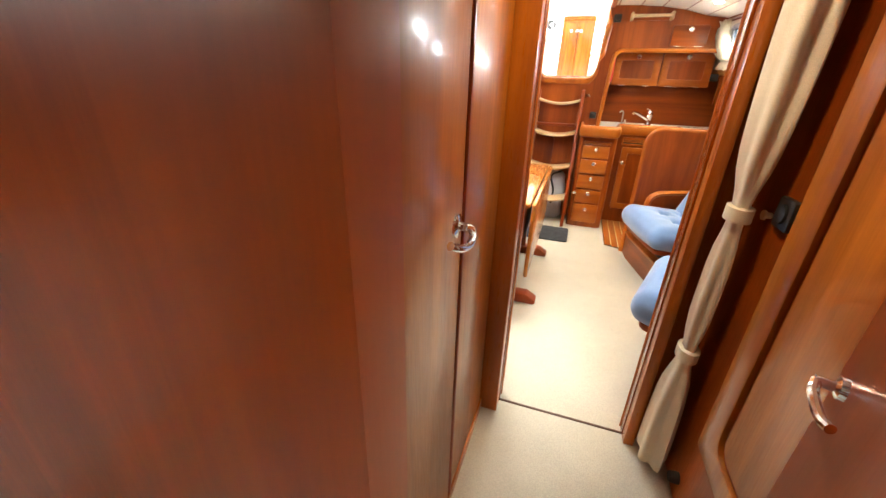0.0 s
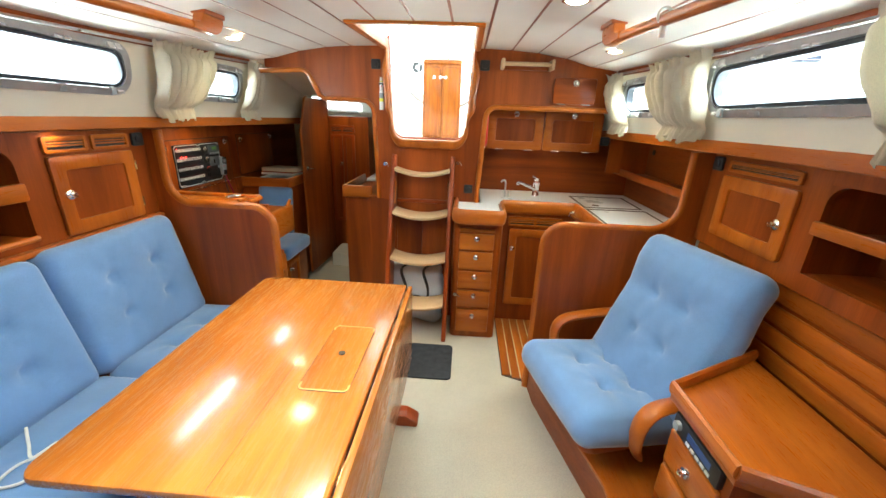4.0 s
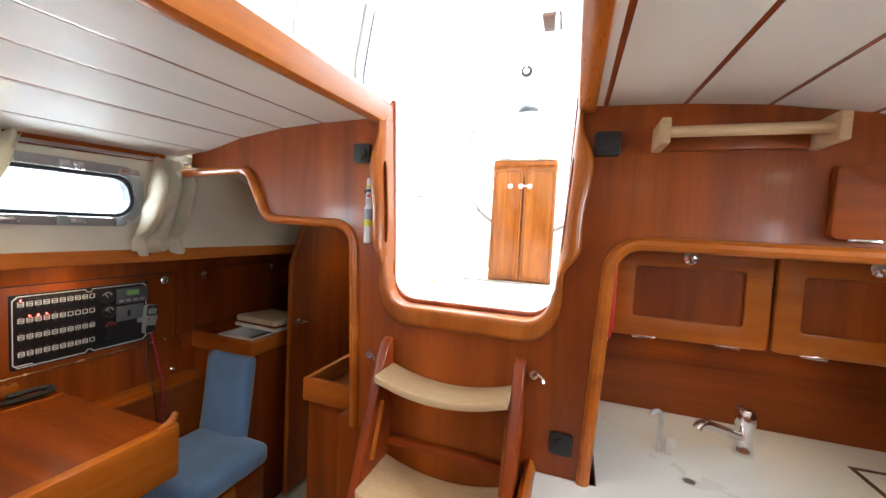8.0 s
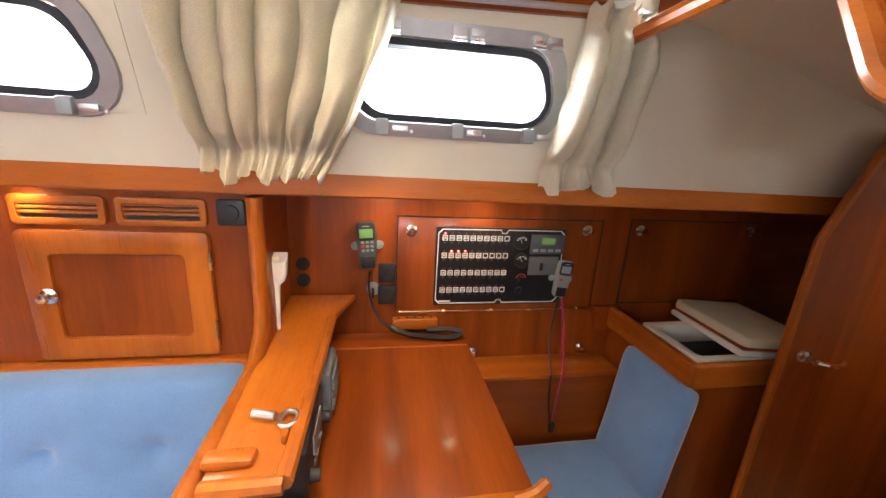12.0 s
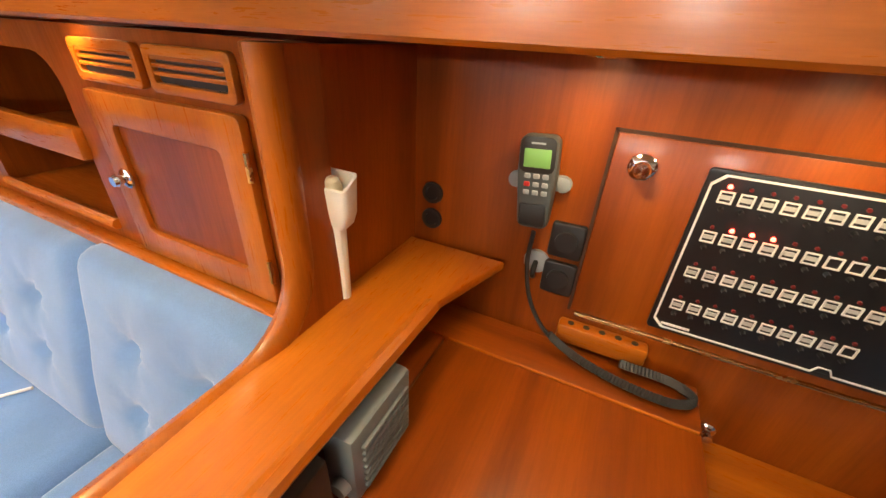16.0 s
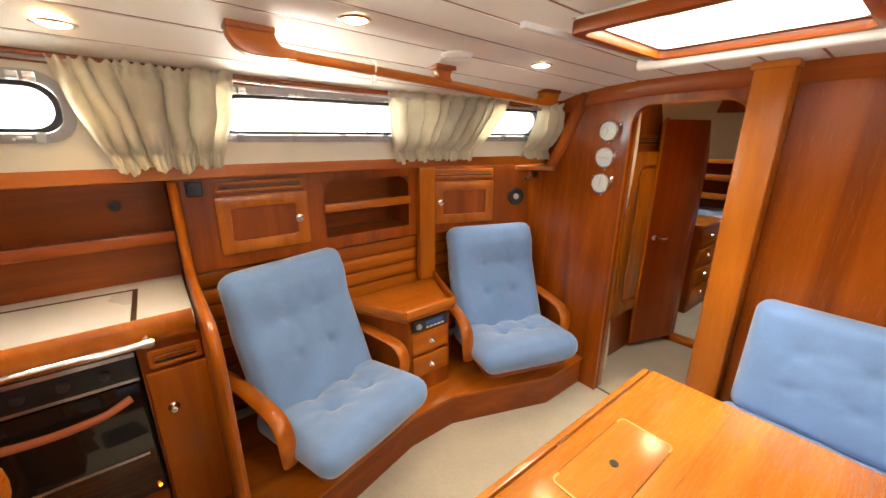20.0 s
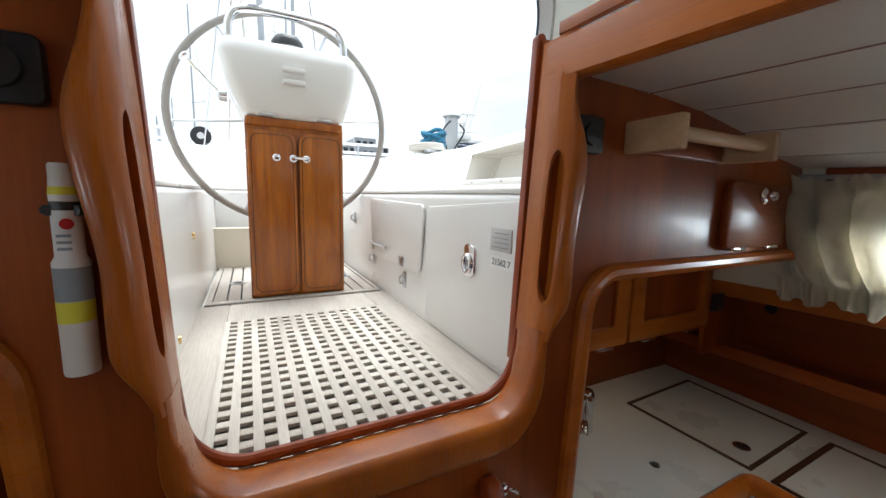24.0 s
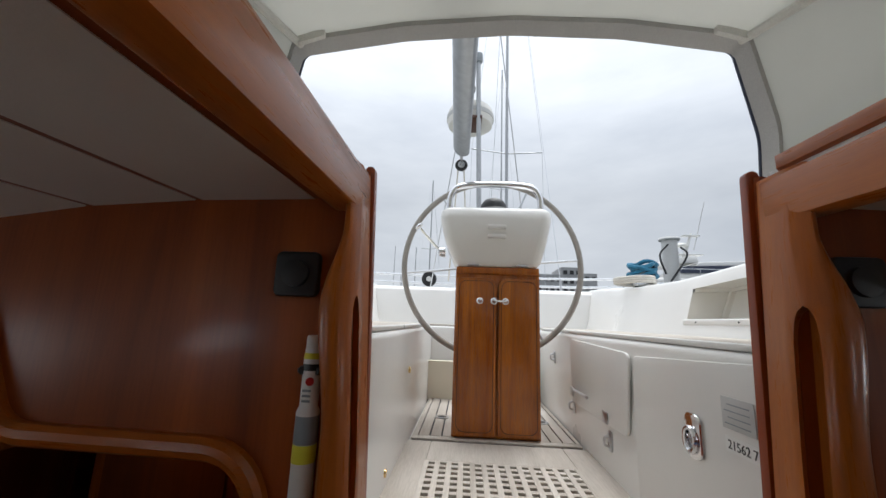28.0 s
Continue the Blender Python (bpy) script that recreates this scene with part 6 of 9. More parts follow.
part("shelf_end", bm_tube([(-0.885, 3.275, 1.015), (-0.885, 3.388, 1.015)], 0.014, 8), SOL_X, nv)
part("pencil_rest", bm_box(-0.950, -0.918, 3.262, 3.338, 1.013, 1.032, 0.008), SOL_X, nv)
part("pencil_stop", bm_box(-0.985, -0.962, 3.366, 3.378, 1.013, 1.032, 0.005), SOL_X, nv)
part("riser", bm_box(-1.60, -0.80, 3.30, 3.315, 0.86, 0.998), VEN_X, nv)
part("lid", bm_prism([(-0.955, 3.384), (-0.955, 3.83), (-1.517, 3.83), (-1.517, 3.384)], "z", 0.842, 0.864, 0.004), VEN_X, nv, "flat mahogany chart lid")
part("back_strip", bm_box(-1.62, -1.520, 3.27, 3.83, 0.842, 0.866, 0.003), VEN_Y, nv)
part("side_strip", bm_box(-1.519, -0.955, 3.30, 3.381, 0.842, 0.863, 0.003), VEN_X, nv)
part("lid_bead", bm_tube([(-1.5185, 3.39, 0.865), (-1.5185, 3.825, 0.865)], 0.003, 6), SOL_Y, nv)
part("case_front", bm_prism(rounded([(-0.955, 3.27), (-0.915, 3.27), (-0.915, 3.845), (-0.955, 3.845)], [0, 0, 0.03, 0], 4), "z", 0.70, 0.875, 0.006), SOL_Y, nv)
part("corner_horn", bm_tube(smooth_path([(-0.935, 3.78, 0.872), (-0.935, 3.82, 0.885), (-0.935, 3.842, 0.91)], 4), [0.012] * 8 + [0.008], 8), SOL_Y, nv)
part("case_side", bm_box(-1.61, -0.955, 3.815, 3.835, 0.70, 0.845, 0.003), SOL_X, nv)
part("case_bottom", bm_box(-1.61, -0.93, 3.27, 3.82, 0.70, 0.715), VEN_X, nv)
part("pedestal", bm_box(-1.35, -0.80, 3.27, 3.42, 0.0, 0.70), VEN_Z, nv)
for z0, z1 in ((0.50, 0.68), (0.28, 0.46), (0.06, 0.24)):
    d = part("drawer", bm_box(-0.802, -0.782, 3.285, 3.41, z0, z1, 0.006), SOL_Z, nv)
    part("knob", bm_lathe([(0.012, 0), (0.010, 0.012)], (-0.782, 3.347, (z0 + z1) / 2), "x", 12), CHROME, d)

# back panel with the electrics
nb = thing("nav_back_panel", (-1.62, 3.9, 0.9), "mahogany panelling behind the chart table", "panel", kind="structure")
part("board", bm_box(-1.645, -1.625, 3.235, 5.02, 0.55, 1.45), VEN_Z, nb)
part("side_board", bm_box(-1.64, -1.37, 3.236, 3.25, 0.99, 1.37), VEN_Z, nb)
part("ledge", bm_box(-1.625, -1.490, 3.84, 4.40, 0.733, 0.750, 0.004), SOL_Y, nb)
part("ledge_front", bm_box(-1.512, -1.497, 3.84, 4.40, 0.0, 0.733), VEN_Y, nb)
part("soffit", bm_prism([(-1.626, 1.377), (-1.296, 1.3825), (-1.296, 1.394), (-1.626, 1.389)], "y", 3.252, 5.02), LINER, nb, "pale lining under the side deck")
for y in (3.62, 3.98, 4.34):
    part("screw_cap", bm_lathe([(0.006, 0.0), (0.005, 0.004), (0.001, 0.005)], (-1.52, y, 1.3792), (0.02, 0, -1), 10), WHITEPL, nb)
EM = plane((-1.625, 0, 0), (0, 1, 0), (1, 0, 0))
flap = part("flap", moved(bm_box(3.592, 4.32, 0.948, 1.276, 0.0, 0.006, 0.002), EM), VEN_Z, nb)
part("flap_gap", moved(bm_box(3.586, 4.326, 1.276, 1.281, 0.0, 0.004), EM), DARK, flap)
part("flap_gap", moved(bm_box(3.586, 3.591, 0.945, 1.281, 0.0, 0.004), EM), DARK, flap)
part("flap_hinge", moved(bm_box(3.60, 4.315, 0.940, 0.947, 0.002, 0.010, 0.002), EM), BRASS, flap)
flap2 = part("flap", moved(bm_box(4.441, 4.985, 0.965, 1.284, 0.0, 0.006, 0.002), EM), VEN_Z, nb)
for u0, u1, v0, v1 in ((4.435, 4.991, 1.284, 1.289), (4.435, 4.440, 0.960, 1.289), (4.435, 4.991, 0.959, 0.964)):
    part("flap_gap", moved(bm_box(u0, u1, v0, v1, 0.0, 0.004), EM), DARK, flap2)
part("flap_gap", moved(bm_box(4.3205, 4.3255, 0.945, 1.276, 0.0, 0.004), EM), DARK, flap)
for u, v in ((3.635, 1.232), (4.262, 1.244), (4.474, 1.248), (4.950, 1.252)):
    push_knob(EM @ Matrix.Translation((0, 0, 0.006)), u, v, nb, 0.02)
for u in (3.875, 4.31):
    push_knob(EM @ Matrix.Translation((0, 0, 0.0)), u, 0.775, nb, 0.016)
for z in (1.115, 1.060):
    part("socket", moved(bm_lathe([(0.022, 0), (0.021, 0.006), (0.014, 0.007), (0.013, 0.002)], (3.29, z, 0), "z", 20), EM), BLACK, nb, "round dark socket")

ep = thing("breaker_board", (-1.62, 3.95, 1.1), "black electrical switch panel with four rows of labelled breakers", "switch panel")
PM = EM @ Matrix.Translation((0, 0, 0.006))
U0, U1, V0, V1 = 3.717, 4.182, 0.968, 1.248
part("plate", moved(bm_prism(rounded([(U0, V0), (U1, V0), (U1, V1), (U0, V1)], 0.006, 3), "z", 0, 0.006, 0.001), PM), plain("panel_black", (0.012, 0.012, 0.014), 0.35, 0, 0.1, 12), ep)
o = [(U0 + 0.02, V0 + 0.006), (U1 - 0.02, V0 + 0.006), (U1 - 0.006, V0 + 0.02), (U1 - 0.006, V1 - 0.02), (U1 - 0.02, V1 - 0.006), (U0 + 0.02, V1 - 0.006), (U0 + 0.006, V1 - 0.02), (U0 + 0.006, V0 + 0.02)]
cc = Vector(((U0 + U1) / 2, (V0 + V1) / 2))
i2 = [(u + math.copysign(0.003, cc.x - u), v + math.copysign(0.003, cc.y - v)) for u, v in o]
part("border", moved(bm_ring(o, i2, "z", 0.006, 0.0072), PM), PAPER, ep, "thin white border line")
DULLRED = plain("unlit_red_led", (0.16, 0.012, 0.010), 0.4)
LITTLE = {(0, 0), (1, 1), (1, 2), (1, 3)}
for r, v in enumerate((1.211, 1.150, 1.088, 1.025)):
    for c in range(10):
        u = U0 + 0.030 + c * 0.0240
        a = 0.0088
        sw = part("breaker", moved(bm_ring([(u - a, v - a), (u + a, v - a), (u + a, v + a), (u - a, v + a)], [(u - a + 0.002, v - a + 0.002), (u + a - 0.002, v - a + 0.002), (u + a - 0.002, v + a - 0.002), (u - a + 0.002, v + a - 0.002)], "z", 0.006, 0.0085), PM), PAPER, ep)
        if not (c == 9 and r in (0, 3)) and not (r == 1 and c > 5):
            part("legend", moved(bm_box(u - 0.006, u + 0.006, v - 0.003, v + 0.003, 0.006, 0.0078), PM), LIGHTGREY, sw, "unreadable legend bar")
        part("led", moved(bm_lathe([(0.003, 0.005), (0.0025, 0.009)], (u, v + 0.0155, 0), "z", 8), PM), REDLED if (r, c) in LITTLE else DULLRED, sw)
        part("toggle", moved(bm_lathe([(0.004, 0.005), (0.003, 0.014)], (u, v - 0.017, 0), "z", 8), PM), BLACK, sw)
for gu, v, rr in ((4.017, 1.199, 0.029), (4.024, 1.132, 0.027)):
    g = part("gauge", moved(bm_lathe([(rr, 0.006), (rr, 0.010), (rr * 0.85, 0.014), (rr * 0.8, 0.009)], (gu, v, 0), "z", 24), PM), BLACK, ep)
    part("dial_face", moved(bm_lathe([(rr * 0.8, 0.006), (rr * 0.8, 0.0098)], (gu, v, 0), "z", 24), PM), BLACK, g)
    for k in range(7):
        q = -1.1 + k * 0.37
        part("tick", moved(moved(bm_box(-0.001, 0.001, rr * 0.5, rr * 0.72, 0.0098, 0.0106), Matrix.Translation((gu, v, 0)) @ Matrix.Rotation(q, 4, "Z")), PM), PAPER, g)
    part("needle", moved(moved(bm_box(-0.001, 0.001, -0.004, rr * 0.62, 0.0105, 0.0112), Matrix.Translation((gu, v, 0)) @ Matrix.Rotation(0.5, 4, "Z")), PM), CREAM, g)
sel = part("selector", moved(bm_lathe([(0.021, 0.006), (0.020, 0.009), (0.012, 0.009), (0.011, 0.018)], (4.029, 1.064, 0), "z", 24), PM), BLACK, ep)
part("selector_ring", moved(bm_tube([(4.029 + 0.019 * math.cos(q), 1.064 + 0.019 * math.sin(q), 0.010) for q in [math.pi * (0.1 + i / 12) for i in range(11)]], 0.0016, 6), PM), REDPL, sel)
part("socket", moved(bm_lathe([(0.014, 0.006), (0.013, 0.011), (0.008, 0.011), (0.008, 0.007)], (4.026, 1.020, 0), "z", 20), PM), BLACK, ep)
mon = part("monitor", moved(bm_box(4.050, 4.178, 1.158, 1.228, 0.006, 0.012, 0.003), PM), plain("slate_grey", (0.09, 0.10, 0.11), 0.45), ep, "grey battery monitor with a green display")
part("display", moved(bm_box(4.09, 4.14, 1.194, 1.216, 0.012, 0.0135), PM), LCD, mon)
for k in range(4):
    part("key", moved(bm_box(4.06 + 0.028 * k, 4.08 + 0.028 * k, 1.166, 1.177, 0.012, 0.0135, 0.001), PM), GREY, mon)
for vz, up_ in ((V1 - 0.0075, -1), (V0 + 0.0075, 1)):
    part("border_gap", moved(bm_box(3.941, 3.965, vz - 0.0025, vz + 0.0025, 0.0072, 0.0076), PM), BLACK, ep)
    part("border_notch", moved(bm_tube([(3.940, vz, 0.0074), (3.946, vz + up_ * 0.011, 0.0074), (3.960, vz + up_ * 0.011, 0.0074), (3.966, vz, 0.0074)], 0.0014, 6), PM), PAPER, ep, "white notch in the border line")
part("maker_bar", moved(bm_box(3.736, 3.778, 0.981, 0.985, 0.006, 0.0074), PM), PAPER, ep, "small white maker bar")
chg = part("charger_panel", moved(bm_box(4.052, 4.162, 1.080, 1.148, 0.006, 0.011, 0.002), PM), plain("slate_grey_light", (0.13, 0.14, 0.15), 0.45), ep)
part("rocker", moved(bm_box(4.092, 4.105, 1.098, 1.126, 0.011, 0.016, 0.002), PM), BLACK, chg)


SCREEN = glowing("lit_green_screen", (0.16, 0.36, 0.10), 0.013)


def handset(at, tilt, name, label, cat, bodymat, scale=1.0, keys=True):
    m = EM @ Matrix.Translation((at[0], at[1], 0.012)) @ Matrix.Rotation(radians(tilt), 4, "Z") @ Matrix.Scale(scale, 4)
    t = thing(name, m.translation, label, cat)
    part("cradle", moved(bm_box(-0.05, 0.05, -0.018, 0.012, -0.012, 0.004, 0.006), m), GREY, t)
    part("body", moved(bm_prism(rounded([(-0.028, -0.085), (0.028, -0.085), (0.035, 0.02), (0.033, 0.085), (-0.033, 0.085), (-0.035, 0.02)], 0.014, 4), "z", 0.0, 0.034, 0.008), m), bodymat, t)
    part("bezel", moved(bm_prism(rounded([(-0.031, 0.022), (0.031, 0.022), (0.030, 0.084), (-0.030, 0.084)], 0.012, 4), "z", 0.032, 0.0352, 0.001), m), BLACK, t)
    part("screen", moved(bm_box(-0.023, 0.023, 0.032, 0.064, 0.0345, 0.0362, 0.001), m), SCREEN if keys else GREY, t)
    part("ear_slot", moved(bm_box(-0.012, 0.012, 0.072, 0.075, 0.0345, 0.0358), m), GREY, t)
    for s_ in (-1, 1):
        part("cradle_ear", moved(bm_lathe([(0.016, 0.0), (0.015, 0.008), (0.006, 0.012)], (s_ * 0.043, -0.004, -0.006), "z", 14), m), GREY, t)
    for i in range(3):
        for j in range(3):
            part("key", moved(bm_box(-0.02 + 0.016 * i, -0.009 + 0.016 * i, 0.012 - 0.015 * j, 0.021 - 0.015 * j, 0.033, 0.037, 0.002), m), REDPL if (i, j) == (0, 1) else GREY, t)
    part("grip", moved(bm_box(-0.024, 0.024, -0.078, -0.035, 0.032, 0.036, 0.004), m), BLACK, t)
    return t


handset((3.492, 1.185), 4, "radio_handset", "black and grey radio handset with a green screen in its cradle", "radio handset", plain("handset_grey", (0.07, 0.085, 0.09), 0.5), 0.90)
handset((4.182, 1.068), -6, "remote_control", "light grey autopilot remote hanging on the switch panel", "remote control", GREY, 0.80, False)
for v in (1.085, 1.008):
    sp = thing("switch_plate", EM @ Vector((3.56, v, 0)), "square black switch plate under the radio handset", "switch", "black switch plates")
    part("plate", moved(bm_prism(rounded([(3.528, v - 0.033), (3.592 - 0.006, v - 0.033), (3.592 - 0.006, v + 0.033), (3.528, v + 0.033)], 0.006, 3), "z", 0, 0.012, 0.003), EM), BLACK, sp)
    part("button", moved(bm_lathe([(0.02, 0.011), (0.019, 0.016)], (3.557, v, 0), "z", 20), EM), BLACK, sp)
cord = [(-1.605, 3.50, 1.095), (-1.60, 3.50, 1.03), (-1.59, 3.52, 0.96), (-1.58, 3.56, 0.91), (-1.565, 3.62, 0.885), (-1.55, 3.70, 0.876), (-1.545, 3.78, 0.876), (-1.565, 3.815, 0.88), (-1.585, 3.78, 0.884), (-1.585, 3.70, 0.886)]
base = smooth_path(cord, 14)
coil = []
for i, p in enumerate(base):
    if i < 45:
        coil.append(p)
        continue
    for k in range(4):
        q = 2 * math.pi * k / 4
        nxt = base[min(i + 1, len(base) - 1)]
        f = k / 4
        coil.append(tuple(Vector(p).lerp(Vector(nxt), f) + Vector((math.cos(q) * 0.007, 0, math.sin(q) * 0.007 + 0.004))))
solid("handset_cable", bm_tube(coil, 0.004, 6), BLACK, "black coiled handset cable lying on the chart table", "cable")
rem = smooth_path([(-1.60, 4.178, 1.01), (-1.585, 4.165, 0.93), (-1.55, 4.14, 0.84), (-1.488, 4.13, 0.757), (-1.478, 4.13, 0.68), (-1.476, 4.14, 0.60), (-1.474, 4.155, 0.545)], 8)
solid("remote_cable", bm_tube(rem, 0.003, 6), BLACK, "thin black cable of the remote control", "cable")
lan = smooth_path([(-1.598, 4.186, 1.01), (-1.575, 4.195, 0.92), (-1.54, 4.19, 0.83), (-1.487, 4.175, 0.757), (-1.482, 4.165, 0.66), (-1.480, 4.16, 0.56)], 8)
solid("lanyard", bm_tube(lan, 0.0045, 6, squash=(1, 0.5)), cloth("crimson_webbing", (0.30, 0.01, 0.06), 0.1, 300), "crimson woven lanyard hanging down the panel", "lanyard")
solid("cable_plug", bm_lathe([(0.004, 0.0), (0.010, 0.008), (0.011, 0.035), (0.006, 0.045)], (-1.477, 4.158, 0.516), "z", 12), BLACK, "small black plug at the end of the remote cable", "plug")
clip_at = EM @ Vector((3.512, 1.028, 0))
ck = thing("cable_clip", clip_at, "round grey cable clip holding the handset cord", "cable clip")
part("disc", moved(bm_lathe([(0.024, 0), (0.023, 0.005), (0.010, 0.007)], (3.512, 1.028, 0), "z", 22), EM), GREY, ck)
part("hook", moved(bm_tube(smooth_path([(3.512, 1.028, 0.006), (3.512, 1.022, 0.02), (3.512, 1.008, 0.022), (3.512, 1.0, 0.012)], 4), 0.005, 8), EM), BLACK, ck)
kr = thing("pencil_rack", (-1.61, 3.66, 0.91), "small mahogany rack with drilled pencil holes", "rack")
part("block", moved(bm_box(3.578, 3.735, 0.885, 0.925, 0.0, 0.03, 0.006), EM), SOL_Y, kr)
for k in range(5):
    part("hole", moved(bm_lathe([(0.006, 0), (0.006, 0.001)], (3.60 + 0.028 * k, 0.925, 0.016), "y", 10), EM), BLACK, kr)
key = thing("deck_key", (-1.0, 3.33, 1.015), "steel deck filler key on the shelf", "key")
part("shaft", bm_tube([(-1.03, 3.305, 1.028), (-1.02, 3.345, 1.026)], 0.008, 10), STEEL, key)
part("ring", bm_tube([(-1.012 + 0.02 * math.cos(q), 3.37 + 0.016 * math.sin(q), 1.026) for q in [2 * math.pi * i / 16 for i in range(16)]], 0.005, 8, closed=True), STEEL, key)
pp = thing("scoop", (-1.375, 3.268, 1.015), "white plastic scoop with a square cup standing on its handle", "scoop")
part("handle", bm_tube([(-1.378, 3.264, 1.016), (-1.376, 3.267, 1.08), (-1.372, 3.270, 1.150)], [0.0115, 0.0110, 0.0125], 12, squash=(1.0, 0.8)), WHITEPL, pp)
cup_rings = []
cup = bmesh.new()
for z, hx_, hy_, dx_ in ((1.140, 0.009, 0.010, 0.0), (1.152, 0.012, 0.022, 0.001), (1.170, 0.014, 0.028, 0.002), (1.214, 0.016, 0.031, 0.003), (1.214, 0.013, 0.028, 0.003), (1.174, 0.011, 0.024, 0.002), (1.160, 0.007, 0.011, 0.001)):
    cup_rings.append([cup.verts.new((-1.372 + dx_ + x, 3.270 + y, z + (0.012 * (-x / 0.021) if z > 1.2 else 0.0))) for x, y in rounded([(-hx_, -hy_), (hx_, -hy_), (hx_, hy_), (-hx_, hy_)], 0.007, 3)])
for p, q in zip(cup_rings, cup_rings[1:]):
    for i in range(len(p)):
        cup.faces.new((p[i], p[(i + 1) % len(p)], q[(i + 1) % len(p)], q[i]))
cup.faces.new(cup_rings[0][::-1]), cup.faces.new(cup_rings[-1])
bmesh.ops.recalc_face_normals(cup, faces=cup.faces[:])
part("cup", cup, WHITEPL, pp)
part("bung", bm_lathe([(0.010, 0.0), (0.012, 0.012), (0.009, 0.026), (0.004, 0.030)], (-1.370, 3.271, 1.192), (0.3, 0.1, 1), 14), CREAM, pp, "cream piece lying in the cup")
rad2 = thing("marine_radio", (-1.2, 3.33, 0.92), "black marine radio with dials under the shelf", "radio")
part("body", bm_box(-1.17, -0.97, 3.30, 3.405, 0.885, 0.985, 0.006), BLACK, rad2)
part("display", bm_box(-1.12, -1.03, 3.405, 3.408, 0.925, 0.965), GREY, rad2)
for x in (-1.148, -0.995):
    part("dial", bm_lathe([(0.014, 0), (0.012, 0.018)], (x, 3.405, 0.915), "y", 14), BLACK, rad2)
for k in range(5):
    part("key", bm_box(-1.115 + 0.022 * k, -1.10 + 0.022 * k, 3.405, 3.409, 0.897, 0.907, 0.001), GREY, rad2)
sb = thing("extension_speaker", (-1.3, 3.4, 0.9), "grey ribbed extension loudspeaker under the shelf", "loudspeaker")
SPK = plain("speaker_grey", (0.15, 0.18, 0.20), 0.5, 0, 0.05, 15)
part("body", bm_box(-1.32, -1.19, 3.37, 3.42, 0.865, 0.99, 0.008), SPK, sb)
for k in range(7):
    part("rib", bm_box(-1.305, -1.205, 3.42, 3.426, 0.885 + 0.013 * k, 0.891 + 0.013 * k, 0.002), SPK, sb)
part("knob", bm_lathe([(0.013, 0), (0.011, 0.012)], (-1.19, 3.40, 0.90), "x", 12), GREY, sb)

# navigator's seat, tray and coolbox
ns = thing("nav_seat", (-1.25, 4.15, 0), "mahogany seat box with a blue cushioned seat and back", "seat")
part("box", bm_box(-1.60, -1.10, 3.97, 4.40, 0.0, 0.40, 0.005), VEN_Y, ns)
NM = plane((-1.10, 0, 0), (0, 1, 0), (1, 0, 0))
cab_door(NM, 4.02, 4.22, 0.12, 0.36, ns, (4.045, 0.30), None, 0.04)
part("seat_pad", bm_cushion(-1.46, -1.035, 3.94, 4.37, 0.40, 0.50, 0.03, 0.012, (), 0, 14, 14, 4), BLUE, ns, sharp=80)
bp = bm_cushion(-0.14, 0.14, -0.21, 0.21, -0.03, 0.03, 0.022, 0.006, (), 0, 12, 14, 3)
part("back_pad", moved(bp, Matrix.Translation((-1.315, 4.372, 0.672)) @ Matrix(((1, 0, 0, 0), (0, 0.12, -1, 0), (0, 1, 0.12, 0), (0, 0, 0, 1)))), BLUE, ns, sharp=80)
tb = thing("tray_cabinet", (-1.35, 4.55, 0), "mahogany cabinet with a raised rim tray behind the seat", "cabinet")
part("body", bm_box(-1.62, -1.215, 4.425, 4.92, 0.0, 0.875), VEN_Z, tb)
part("rim", bm_box(-1.62, -1.204, 4.395, 4.424, 0.872, 0.955, 0.011, 3), SOL_X, tb)
part("rim", bm_box(-1.226, -1.202, 4.405, 4.92, 0.872, 0.953, 0.011, 3), SOL_Y, tb)
part("back_rail", bm_prism([(4.33, 0.955), (4.43, 0.955), (4.43, 0.86), (4.35, 0.86)], "x", -1.622, -1.600), VEN_Y, tb)
cb = thing("cool_box", (-1.4, 4.6, 0.876), "open cream cool box with its padded lid lying across it", "cool box")
part("tub", bm_ring(rounded([(-1.49, 4.445), (-1.24, 4.445), (-1.24, 4.89), (-1.49, 4.89)], 0.02), rounded([(-1.455, 4.475), (-1.265, 4.475), (-1.265, 4.86), (-1.455, 4.86)], 0.015), "z", 0.876, 0.945, 0.003), WHITEPL, cb)
part("inside", bm_box(-1.455, -1.265, 4.475, 4.86, 0.876, 0.880), BLACK, cb)
LIDM = Matrix.Translation((-1.385, 4.735, 0.953)) @ Matrix.Rotation(radians(-3), 4, "X") @ Matrix.Rotation(radians(-4), 4, "Z")
lid_ = part("lid", moved(bm_prism(rounded([(-0.155, -0.13), (0.155, -0.13), (0.155, 0.13), (-0.155, 0.13)], 0.022), "z", 0.018, 0.050, 0.008, 3), LIDM), CREAM, cb)
part("lid_band", moved(bm_box(-0.148, 0.148, -0.124, 0.124, 0.007, 0.018), LIDM), RED, lid_, "dark band between the two layers of the lid")
part("lid_lip", moved(bm_box(-0.150, 0.150, -0.135, 0.124, -0.012, 0.007, 0.004), LIDM), WHITEPL, lid_)

